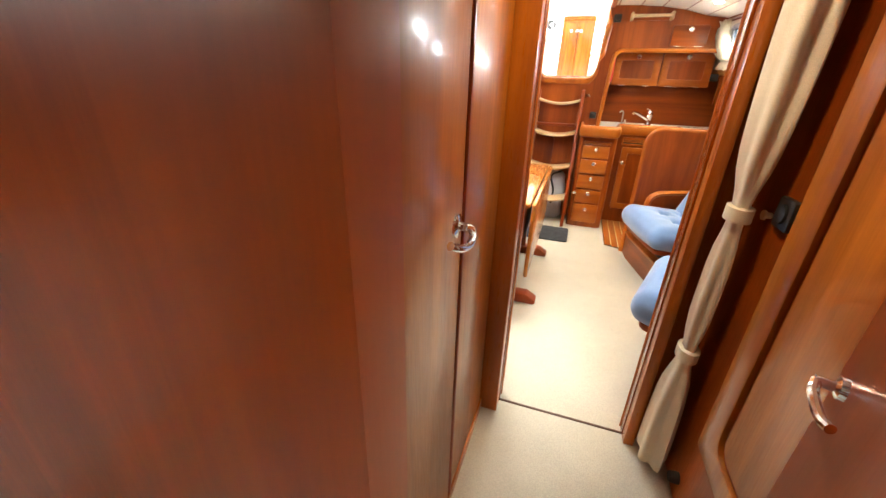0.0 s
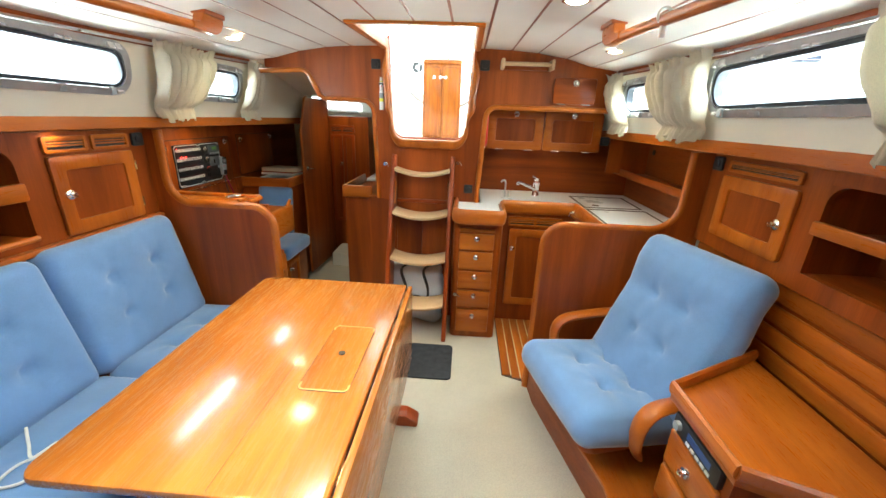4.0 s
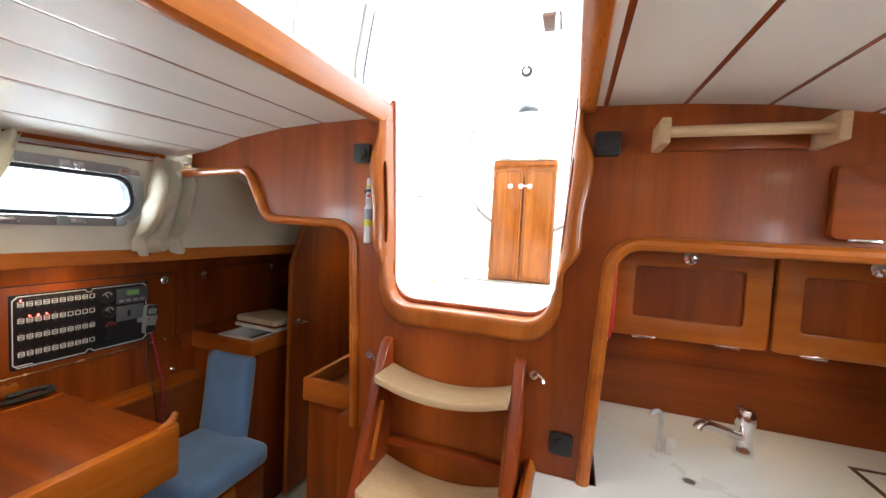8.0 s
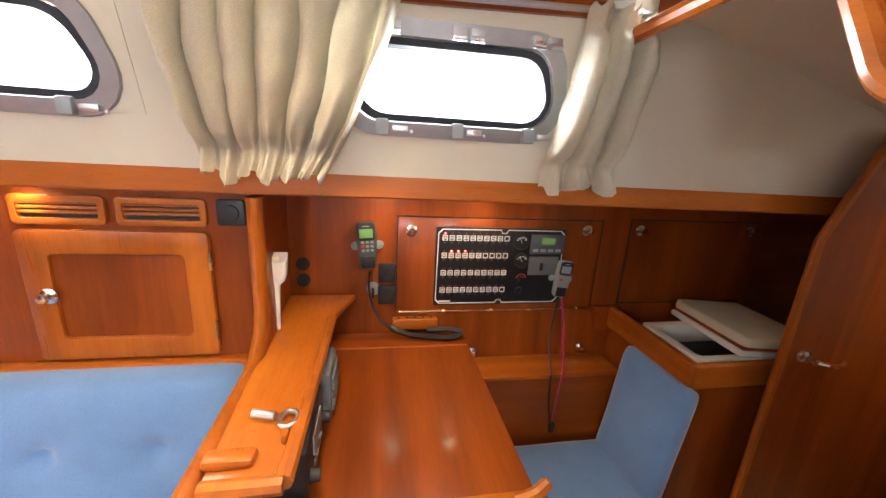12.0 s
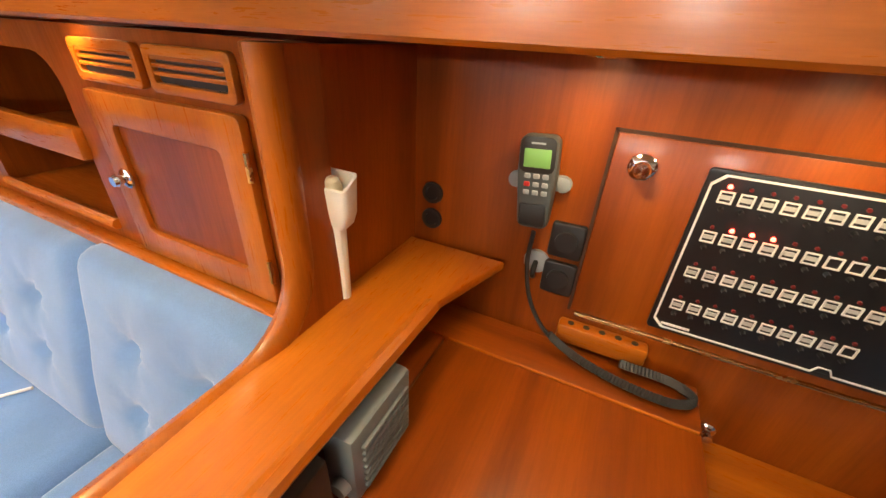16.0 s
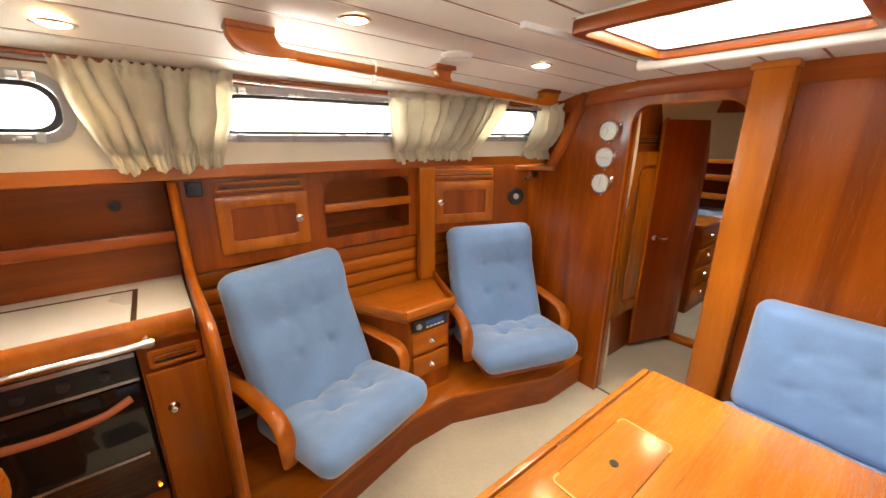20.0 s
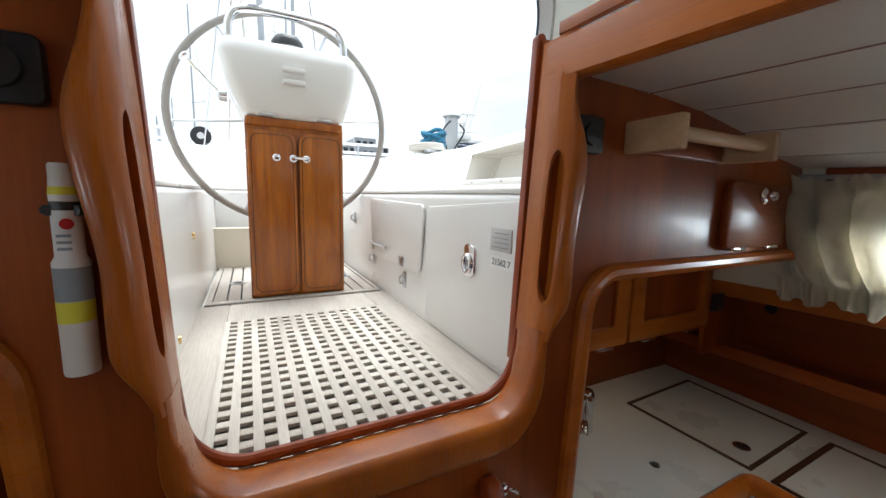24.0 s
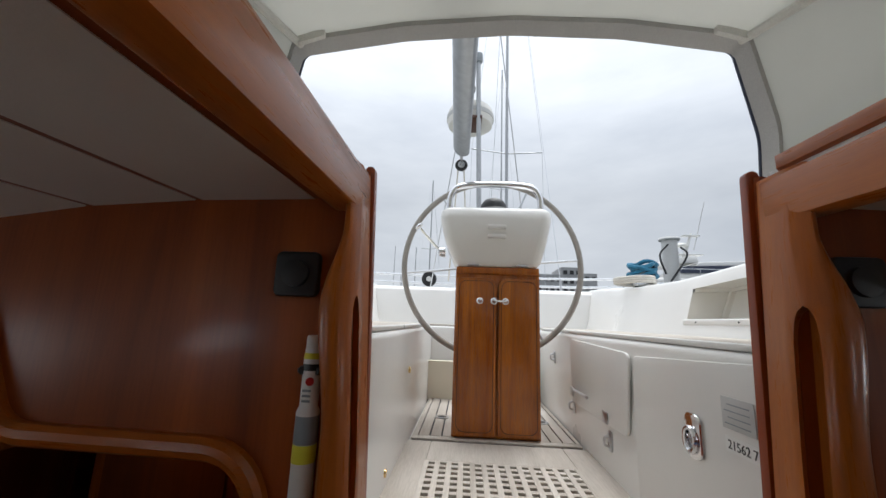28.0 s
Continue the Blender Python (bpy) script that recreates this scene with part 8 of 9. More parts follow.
# grating
gt = thing("floor_grating", (0, 4.47, CZ), "bleached wooden grating in the cockpit floor", "grating")
NXB, NYB = 13, 20
GX0, GX1, GY0, GY1 = -0.243, 0.243, 4.088, 4.848
# thin sheet below the bars, darker than the cream floor it lies on
part("tray", bm_box(GX0, GX1, GY0, GY1, CZ - 0.0118, CZ - 0.0105), plain("dark_tray", (0.16, 0.15, 0.13), 0.5, 0, 0.2, 10), gt)
stepx, stepy = (GX1 - GX0) / NXB, (GY1 - GY0) / NYB
bar_y = mesh_from(bm_box(-stepx * 0.23, stepx * 0.23, 0, GY1 - GY0, -0.010, 0.0, 0.0015), PALETEAK)
bar_x = mesh_from(bm_box(0, GX1 - GX0, -stepy * 0.25, stepy * 0.25, -0.010, -0.0015, 0.001), PALETEAK)
for k in range(NXB + 1):
    o = new("bar", bar_y)
    o.parent = gt
    o.location = Vector((GX0 + k * stepx, GY0, CZ + 0.001)) - gt.location
for k in range(NYB + 1):
    o = new("cross_bar", bar_x)
    o.parent = gt
    o.location = Vector((GX0, GY0 + k * stepy, CZ + 0.001)) - gt.location
# teak sole round the pedestal
ts = thing("sole_teak", (0, 5.5, CZ), "teak slatted cockpit sole around the steering pedestal", "floor slats")
part("bed", bm_box(-0.325, 0.325, 5.055, 5.99, CZ - 0.012, CZ - 0.001), RUBBER, ts)
for k in range(13):
    x = -0.30 + 0.047 * k
    part("slat", bm_box(x, x + 0.041, 5.10, 5.95, CZ - 0.002, CZ + 0.006, 0.001), GREYTEAK, ts)
for x0, x1, y0, y1 in ((-0.325, 0.325, 5.058, 5.096), (-0.325, -0.304, 5.096, 5.98), (0.312, 0.327, 5.096, 5.98)):
    part("border", bm_box(x0, x1, y0, y1, CZ - 0.002, CZ + 0.006, 0.001), GREYTEAK, ts)
for x in (-0.225, 0.235):
    dn = thing("deck_drain", (x, 5.39, CZ), "round steel cockpit drain", "drain", "cockpit drains")
    part("ring", bm_lathe([(0.034, 0.006), (0.033, 0.010), (0.022, 0.010), (0.02, 0.007)], (x, 5.39, CZ), "z", 24), STEEL, dn)
    part("mesh", bm_lathe([(0.022, 0.006), (0.022, 0.0085), (0.01, 0.012)], (x, 5.39, CZ), "z", 16), BLACK, dn)

# cockpit locker doors and latches on the port side
SD = plane((0.338, 0, 0), (0, -1, 0), (-1, 0, 0))
l1 = thing("cockpit_locker", (0.338, 4.35, 1.3), "white gelcoat locker front with a steel turn latch", "locker door", "cockpit locker doors")
part("door", moved(bm_prism(rounded([(-4.60, 1.30), (-4.06, 1.30), (-4.06, 1.69), (-4.60, 1.66)], 0.02), "z", 0.0, 0.010, 0.004), SD), GEL, l1)
lt = part("latch", moved(bm_prism(rounded([(-4.352, 1.49), (-4.30, 1.49), (-4.30, 1.575), (-4.352, 1.575)], 0.018), "z", 0.010, 0.018, 0.004), SD), CHROME, l1, "chrome turn latch")
part("loop", moved(bm_tube([(-4.326 + 0.017 * math.cos(q), 1.525 + 0.022 * math.sin(q), 0.022) for q in [2 * math.pi * i / 20 for i in range(20)]], 0.005, 8, closed=True), SD), CHROME, lt)
l2 = thing("cockpit_locker", (0.338, 4.9, 1.44), "white gelcoat flap locker with steel hinges", "locker door", "cockpit locker doors")
part("door", moved(bm_prism(rounded([(-5.20, 1.425), (-4.655, 1.435), (-4.625, 1.665), (-5.22, 1.68)], 0.025), "z", 0.0, 0.010, 0.004), SD), GEL, l2)
for u, v in ((-4.815, 1.452), (-5.19, 1.468)):
    part("hinge", moved(bm_box(u - 0.022, u + 0.022, v - 0.018, v + 0.018, 0.010, 0.016, 0.003), SD), STEEL, l2)
part("bolt", moved(bm_tube([(-4.97, 1.482, 0.02), (-5.14, 1.480, 0.02)], 0.006, 8), SD), STEEL, l2)
for u, v in ((-4.804, 1.384), (-5.203, 1.408), (-5.542, 1.574)):
    hp = thing("hasp", SD @ Vector((u, v, 0)), "small steel hasp on the cockpit side", "latch", "cockpit hasps")
    part("plate", moved(bm_prism(rounded([(u - 0.014, v - 0.03), (u + 0.014, v - 0.03), (u + 0.014, v + 0.03), (u - 0.014, v + 0.03)], 0.008), "z", 0.0, 0.006, 0.002), SD), STEEL, hp)
    part("staple", moved(bm_tube(smooth_path([(u, v - 0.015, 0.006), (u, v - 0.01, 0.02), (u, v + 0.01, 0.02), (u, v + 0.015, 0.006)], 4), 0.004, 8), SD), STEEL, hp)
pl = thing("builder_plate", SD @ Vector((-4.16, 1.59, 0.01)), "pale grey builder's plate with fine printed text", "plate")
part("plate", moved(bm_box(-4.238, -4.160, 1.572, 1.624, 0.010, 0.0125, 0.001), SD), LIGHTGREY, pl)
for k in range(4):
    part("text_bar", moved(bm_box(-4.230 + 0.008 * (k % 2), -4.170, 1.580 + 0.0105 * k, 1.582 + 0.0105 * k, 0.0125, 0.0132), SD), GREY, pl, "unreadable engraved line")
num = thing("number_sticker", SD @ Vector((-4.16, 1.53, 0.01)), "white sticker with the number 21562 7", "sticker")
part("sticker", moved(bm_box(-4.236, -4.142, 1.534, 1.560, 0.010, 0.0112), SD), PAPER, num)
txt = bpy.data.curves.new("digits", "FONT")
txt.body, txt.size, txt.extrude = "21562 7", 0.021, 0.0003
tob = new("digits_tmp", txt)
tme = tob.to_mesh()
tb_ = bmesh.new()
tb_.from_mesh(tme)
tob.to_mesh_clear()
bpy.data.objects.remove(tob)
part("digits", moved(tb_, SD @ Matrix.Translation((-4.230, 1.540, 0.0116))), BLACK, num, "black printed digits 21562 7")
for y, z in ((5.0, 1.545), (4.62, 1.32)):
    solid("drain_plug", bm_lathe([(0.012, 0), (0.010, 0.006)], (-0.338, y, z), "x", 14), BRASS, "small brass plug in the cockpit side", "plug", "brass plugs")

# ---- steering pedestal ----
ped = thing("steering_pedestal", (0, 5.2, CZ), "varnished teak pedestal cabinet with two doors under the binnacle", "pedestal")
tap_ = [(-0.172, 5.095), (0.177, 5.095), (0.16, 5.36), (-0.155, 5.36)]
part("body", bm_prism(tap_, "z", CZ + 0.006, 1.955, 0.004), PEDWOOD, ped)
PDM = plane((0, 5.095, 0), (1, 0, 0), (0, -1, 0))
for u0, u1, rad4 in ((-0.166, -0.002, [0.01, 0.01, 0.04, 0.01]), (0.008, 0.172, [0.01, 0.01, 0.01, 0.04])):
    part("door", moved(bm_prism(rounded([(u0, CZ + 0.018), (u1, CZ + 0.018), (u1, 1.918), (u0, 1.918)], rad4), "z", 0.001, 0.018, 0.004), PDM), PEDWOOD, ped)
    part("groove", moved(bm_ring(rounded([(u0 + 0.010, CZ + 0.030), (u1 - 0.010, CZ + 0.030), (u1 - 0.010, 1.906), (u0 + 0.010, 1.906)], 0.03), rounded([(u0 + 0.0125, CZ + 0.0325), (u1 - 0.0125, CZ + 0.0325), (u1 - 0.0125, 1.9035), (u0 + 0.0125, 1.9035)], 0.028), "z", 0.0178, 0.0186), PDM), DARK, ped, "fine dark inlaid line")
part("cap_board", bm_box(-0.170, 0.175, 5.085, 5.37, 1.935, 1.965, 0.004), PEDWOOD, ped)
for u in (-0.07, -0.012, 0.035):
    push_knob(PDM @ Matrix.Translation((0, 0, 0.018)), u, 1.822, ped, 0.014)
part("hasp_bar", moved(bm_tube([(-0.012, 1.822, 0.046), (0.035, 1.82, 0.046)], 0.005, 8), PDM), CHROME, ped)
bn = thing("binnacle", (0, 5.2, 1.96), "white moulded binnacle pod with steel guard and black compass", "binnacle")
rings = []
bm = bmesh.new()
for z, x0, x1, y0, y1 in ((1.962, -0.155, 0.165, 5.10, 5.36), (1.985, -0.18, 0.185, 5.06, 5.38), (2.07, -0.222, 0.205, 5.03, 5.39), (2.16, -0.243, 0.222, 5.02, 5.40), (2.198, -0.243, 0.222, 5.03, 5.40), (2.212, -0.230, 0.210, 5.045, 5.385)):
    rings.append([bm.verts.new((x, y, z)) for x, y in rounded([(x0, y0), (x1, y0), (x1, y1), (x0, y1)], 0.045, 5)])
for p, q in zip(rings, rings[1:]):
    for i in range(len(p)):
        bm.faces.new((p[i], p[(i + 1) % len(p)], q[(i + 1) % len(p)], q[i]))
bm.faces.new(rings[0][::-1]), bm.faces.new(rings[-1])
bmesh.ops.recalc_face_normals(bm, faces=bm.faces[:])
part("pod", bm, GEL, bn, sharp=50)
for z in (2.085, 2.125):
    part("moulded_rib", bm_box(-0.045, 0.03, 5.008, 5.03, z - 0.010, z + 0.006, 0.005), GEL, bn)
part("guard", bm_tube(smooth_path([(-0.21, 5.12, 2.20), (-0.205, 5.12, 2.29), (-0.16, 5.12, 2.335), (0.0, 5.12, 2.345), (0.14, 5.12, 2.335), (0.185, 5.12, 2.29), (0.19, 5.12, 2.20)], 7), 0.014, 12), CHROME, bn, "polished steel guard rail")
part("compass", bm_lathe([(0.088, 0), (0.086, 0.022), (0.062, 0.040), (0.058, 0.062), (0.044, 0.082), (0.020, 0.092), (0.001, 0.094)], (-0.01, 5.2, 2.211), "z", 24), BLACK, bn, "black domed compass")
part("control_lever", bm_tube([(-0.235, 5.12, 2.03), (-0.27, 5.12, 2.06), (-0.335, 5.12, 2.135)], 0.006, 8), CHROME, bn)
part("lever_knob", bm_lathe([(0.018, 0), (0.02, 0.006), (0.014, 0.012)], (-0.34, 5.12, 2.14), (-0.5, 0, 0.6), 14), CHROME, bn)
part("lever_base", bm_lathe([(0.022, 0), (0.02, 0.025), (0.012, 0.03)], (-0.222, 5.12, 2.03), (-1, 0, 0), 16), CHROME, bn)
for x in (-0.10, 0.10):
    part("foot_clip", bm_box(x - 0.025, x + 0.025, 5.045, 5.06, 1.962, 1.972, 0.003), STEEL, bn)
wh = thing("helm_wheel", (0, 5.45, 2.02), "large grey leather-bound steering wheel behind the binnacle", "steering wheel")
part("rim", bm_tube([(0.455 * math.cos(q), 5.45, 2.02 + 0.455 * math.sin(q)) for q in [2 * math.pi * i / 64 for i in range(64)]], 0.0145, 12, closed=True), plain("grey_leather", (0.30, 0.28, 0.25), 0.6, 0, 0.08, 12, 0.2), wh)
for k in range(6):
    q = math.pi * (k / 3) + 0.10
    part("spoke", bm_tube([(0.03 * math.cos(q), 5.43, 2.02 + 0.03 * math.sin(q)), (0.45 * math.cos(q), 5.45, 2.02 + 0.45 * math.sin(q))], 0.006, 8), STEEL, wh)
part("hub", bm_lathe([(0.045, -0.06), (0.045, 0.02), (0.03, 0.04)], (0, 5.42, 2.02), "y", 20), STEEL, wh)

# ---- pushpit, winch, ropes ----
pp_ = thing("pushpit_rail", (0, 6.9, 2.0), "stainless steel stern rail around the cockpit", "rail")
for z in (2.16, 2.085):
    part("rail", bm_tube(smooth_path([(-1.35, 5.3, z - 0.02), (-1.35, 6.6, z), (-1.1, 7.0, z), (0.0, 7.1, z), (0.9, 7.05, z), (1.20, 6.98, z), (1.27, 6.95, z - 0.03), (1.285, 6.94, 1.95)], 6), 0.012, 8), STEEL, pp_)
for x, y in ((-1.35, 5.6), (-1.35, 6.5), (-0.75, 7.07), (0.0, 7.1), (0.75, 7.06)):
    part("stanchion", bm_tube([(x, y, 1.7), (x, y, 2.16)], 0.011, 8), STEEL, pp_)
for s, lab, mat in ((1, "sheet winch with blue rope coiled on it", BLUEROPE), (-1, "sheet winch with pale rope coiled on it", ROPE)):
    wx, wy, wz = s * 0.99, 5.95, 1.995
    wi = thing("sheet_winch", (wx, wy, wz), lab, "winch", "cockpit winches")
    part("drum", bm_lathe([(0.065, 0), (0.065, 0.02), (0.045, 0.05), (0.05, 0.10), (0.06, 0.11), (0.04, 0.13)], (wx, wy, wz), "z", 24), STEEL, wi)
    cl = [(wx + (0.070 + 0.016 * math.sin(1.37 * q)) * math.cos(q), wy + (0.066 + 0.014 * math.sin(1.71 * q)) * math.sin(q), wz + 0.040 + 0.018 * q / (2 * math.pi) + 0.012 * math.sin(2.3 * q)) for q in [2 * math.pi * i / 18 for i in range(18 * 6)]]
    rp = solid("rope_coil", bm_tube(cl, 0.0135, 7), mat, "coiled sheet wound on the winch", "rope", "winch ropes")
    if s > 0:
        wl_ = [(wx - 0.06 + (0.11 + 0.02 * math.sin(3 * q)) * math.cos(q), wy - 0.05 + 0.10 * math.sin(q), wz + 0.008 + 0.013 * q / (2 * math.pi)) for q in [2 * math.pi * i / 16 for i in range(16 * 3)]]
        solid("rope_coil", bm_tube(wl_, 0.011, 7), ROPE, "white rope heaped beside the winch", "rope", "winch ropes")
fend = thing("rail_reel", (-0.48, 7.07, 2.12), "black webbing reel on the stern rail", "reel")
part("reel", bm_lathe([(0.07, -0.02), (0.07, 0.02), (0.03, 0.03)], (-0.48, 7.05, 2.12), "y", 20), BLACK, fend)
part("core", bm_lathe([(0.025, -0.03), (0.025, 0.035)], (-0.48, 7.05, 2.12), "y", 14), LIGHTGREY, fend)

# ---- sprayhood ----
def canvas_material():
    m, n, l, b = shader("sprayhood_canvas", (0.70, 0.69, 0.64), 0.9)
    tr_, mx = n.new("ShaderNodeBsdfTranslucent"), n.new("ShaderNodeMixShader")
    tr_.inputs["Color"].default_value = (0.66, 0.655, 0.62, 1)
    mx.inputs[0].default_value = 0.55
    out = n["Material Output"]
    vec = textured(n, l, (1, 1, 1))
    bumped(n, l, b, noise_node(n, l, vec, 350, 2), 0.2, 0.001)
    l.new(ramped(n, l, noise_node(n, l, vec, 2.2, 4), [(0.3, (0.62, 0.61, 0.56)), (0.7, (0.73, 0.72, 0.67))]), b.inputs["Base Color"])
    l.new(b.outputs[0], mx.inputs[1]), l.new(tr_.outputs[0], mx.inputs[2]), l.new(mx.outputs[0], out.inputs["Surface"])
    return m


HOOD = canvas_material()
hood = thing("sprayhood", (0, 4.1, 2.0), "pale canvas sprayhood stretched on hoops over the companionway", "sprayhood")


def hoop(y, half, z0, z1, drop):
    """The hood's cross-section at y."""
    pts = rounded([(-half - 0.02, z0), (-half - 0.05, z0 + (z1 - z0) * 0.5), (-half, z1 - drop), (-half * 0.5, z1 - drop * 0.25), (0, z1), (half * 0.5, z1 - drop * 0.25), (half, z1 - drop), (half + 0.05, z0 + (z1 - z0) * 0.5), (half + 0.02, z0)],
                  [0, 0.3, 0.035, 0.5, 0.8, 0.5, 0.035, 0.3, 0], 6)
    return [(x, y, z) for x, z in pts]


SECTIONS = [hoop(3.05, 0.55, 1.97, 2.06, 0.02), hoop(3.3, 0.72, 1.97, 2.40, 0.08), hoop(3.7, 0.74, 1.97, 2.60, 0.09), hoop(4.15, 0.73, 1.96, 2.67, 0.08), hoop(4.60, 0.71, 1.95, 2.70, 0.075)]
bm = bmesh.new()
rows = [[bm.verts.new(p) for p in sec] for sec in SECTIONS]
for a1, b1 in zip(rows, rows[1:]):
    for i in range(len(a1) - 1):
        bm.faces.new((a1[i], a1[i + 1], b1[i + 1], b1[i]))
bmesh.ops.subdivide_edges(bm, edges=[e for e in bm.edges if abs(e.verts[0].co.y - e.verts[1].co.y) > 0.1], cuts=3, smooth=0.6)
bmesh.ops.solidify(bm, geom=bm.faces[:], thickness=0.003)
part("canvas", bm, HOOD, hood, sharp=80)
bnd = bmesh.new()
rows = [[bnd.verts.new((x * k, yy, (z - 1.95) * (2 * k - 1) + 1.95)) for x, _, z in SECTIONS[-1]] for yy, k in ((4.612, 0.998), (4.612, 0.984), (4.545, 0.984), (4.545, 0.998))]
for a1, b1 in zip(rows, rows[1:] + rows[:1]):
    for i in range(len(a1) - 1):
        bnd.faces.new((a1[i], a1[i + 1], b1[i + 1], b1[i]))
bmesh.ops.recalc_face_normals(bnd, faces=bnd.faces[:])
part("aft_binding", bnd, GREYTAPE, hood, "grey binding along the aft edge", 60)
part("edge_piping", bm_tube([(x * 0.985, y + 0.015, z - 0.012) for x, y, z in SECTIONS[-1]], 0.006, 6), NAVY, hood, "dark edge piping")
part("hoop", bm_tube([(x * 0.975, y, z - 0.02) for x, y, z in SECTIONS[3]], 0.012, 8), STEEL, hood)
for s in (-1, 1):
    part("seam_tube", bm_tube(smooth_path([(s * 0.690, 4.56, 2.607), (s * 0.722, 4.25, 2.53), (s * 0.735, 3.90, 2.40)], 6), 0.013, 8), CANVAS, hood, "pale pocket seam along the roof edge")
    part("corner_patch", bm_prism(rounded([(s * 0.60, 2.640), (s * 0.688, 2.612), (s * 0.690, 2.585), (s * 0.60, 2.615)], 0.008), "y", 4.528, 4.544), CANVAS, hood)
    part("patch", bm_prism(rounded([(4.47, 2.02), (4.60, 2.02), (4.60, 2.14), (4.50, 2.14)], 0.02), "x", min(s * 0.735, s * 0.745), max(s * 0.735, s * 0.745)), GREYTAPE, hood)

# ---- boom overhead ----
bo = thing("boom", (-0.15, 4.6, 3.0), "grey aluminium boom end with mainsheet block", "boom")
part("spar", bm_tube([(-0.06, 1.0, 3.10), (-0.19, 6.18, 3.03)], 0.062, 16, squash=(0.85, 1.15)), ALU, bo)
part("end_cap", bm_lathe([(0.055, 0), (0.05, 0.03), (0.02, 0.04)], (-0.19, 6.17, 3.03), "y", 16), STEEL, bo)
part("block", bm_lathe([(0.045, -0.015), (0.05, 0), (0.045, 0.015)], (-0.19, 6.29, 2.945), "y", 20), BLACK, bo)
part("sheave", bm_lathe([(0.028, -0.02), (0.028, 0.02)], (-0.19, 6.29, 2.945), "y", 16), STEEL, bo)
part("shackle", bm_tube([(-0.19, 6.22, 3.0), (-0.19, 6.28, 2.985)], 0.012, 8), STEEL, bo)
for x in (-0.27, -0.12):
    part("mainsheet", bm_tube([(-0.19 + (x + 0.19) * 0.3, 6.29, 2.92), (x, 6.5, 2.05)], 0.006, 6), ROPE, bo)
part("car", bm_lathe([(0.03, 0), (0.03, 0.02)], (-0.08, 4.95, 2.985), "z", 14), STEEL, bo)

# ---- side decks, water and far things ----
WATER_Z = -0.12
wm, wn_, wl2, wb = shader("harbour_water", (0.06, 0.075, 0.08), 0.12)
bumped(wn_, wl2, wb, noise_node(wn_, wl2, textured(wn_, wl2, (0.5, 0.5, 0.5), False), 2.0, 4), 0.4, 0.05)
solid("water", bm_box(-1500, 1500, -1500, 1500, WATER_Z - 0.5, WATER_Z), wm, "grey rippled harbour water to the horizon", "water", kind="structure")
for s in (-1, 1):
    solid("deck_side", bm_box(min(s * 1.32, s * 1.9), max(s * 1.32, s * 1.9), -1.6, 7.0, 1.50, 1.53), GEL, "white gelcoat side deck outside the windows", "deck", kind="structure")
    solid("guard_wire", join(bm_tube([(s * 1.88, -1.5, 2.1), (s * 1.88, 4.2, 2.1)], 0.004, 6), bm_tube([(s * 1.88, -1.5, 1.82), (s * 1.88, 4.2, 1.82)], 0.004, 6)), STEEL, "thin steel guard wires along the deck edge", "guard wire", "guard wires")
    for y in (0.0, 2.1, 4.2):
        solid("stanchion", bm_tube([(s * 1.88, y, 1.5), (s * 1.88, y, 2.12)], 0.011, 8), STEEL, "steel guard rail stanchion on deck", "stanchion", "deck stanchions")
topsides = bm_prism([(-1.9, 1.53), (-1.9, 0.2), (1.9, 0.2), (1.9, 1.53)], "y", 7.30, 7.40)
solid("transom", topsides, GEL, "white gelcoat transom", "hull", kind="structure")
solid("stern_deck", bm_box(-1.35, 1.35, 6.7, 7.4, 1.6, 1.70), GEL, "white gelcoat stern deck", "deck", kind="structure")


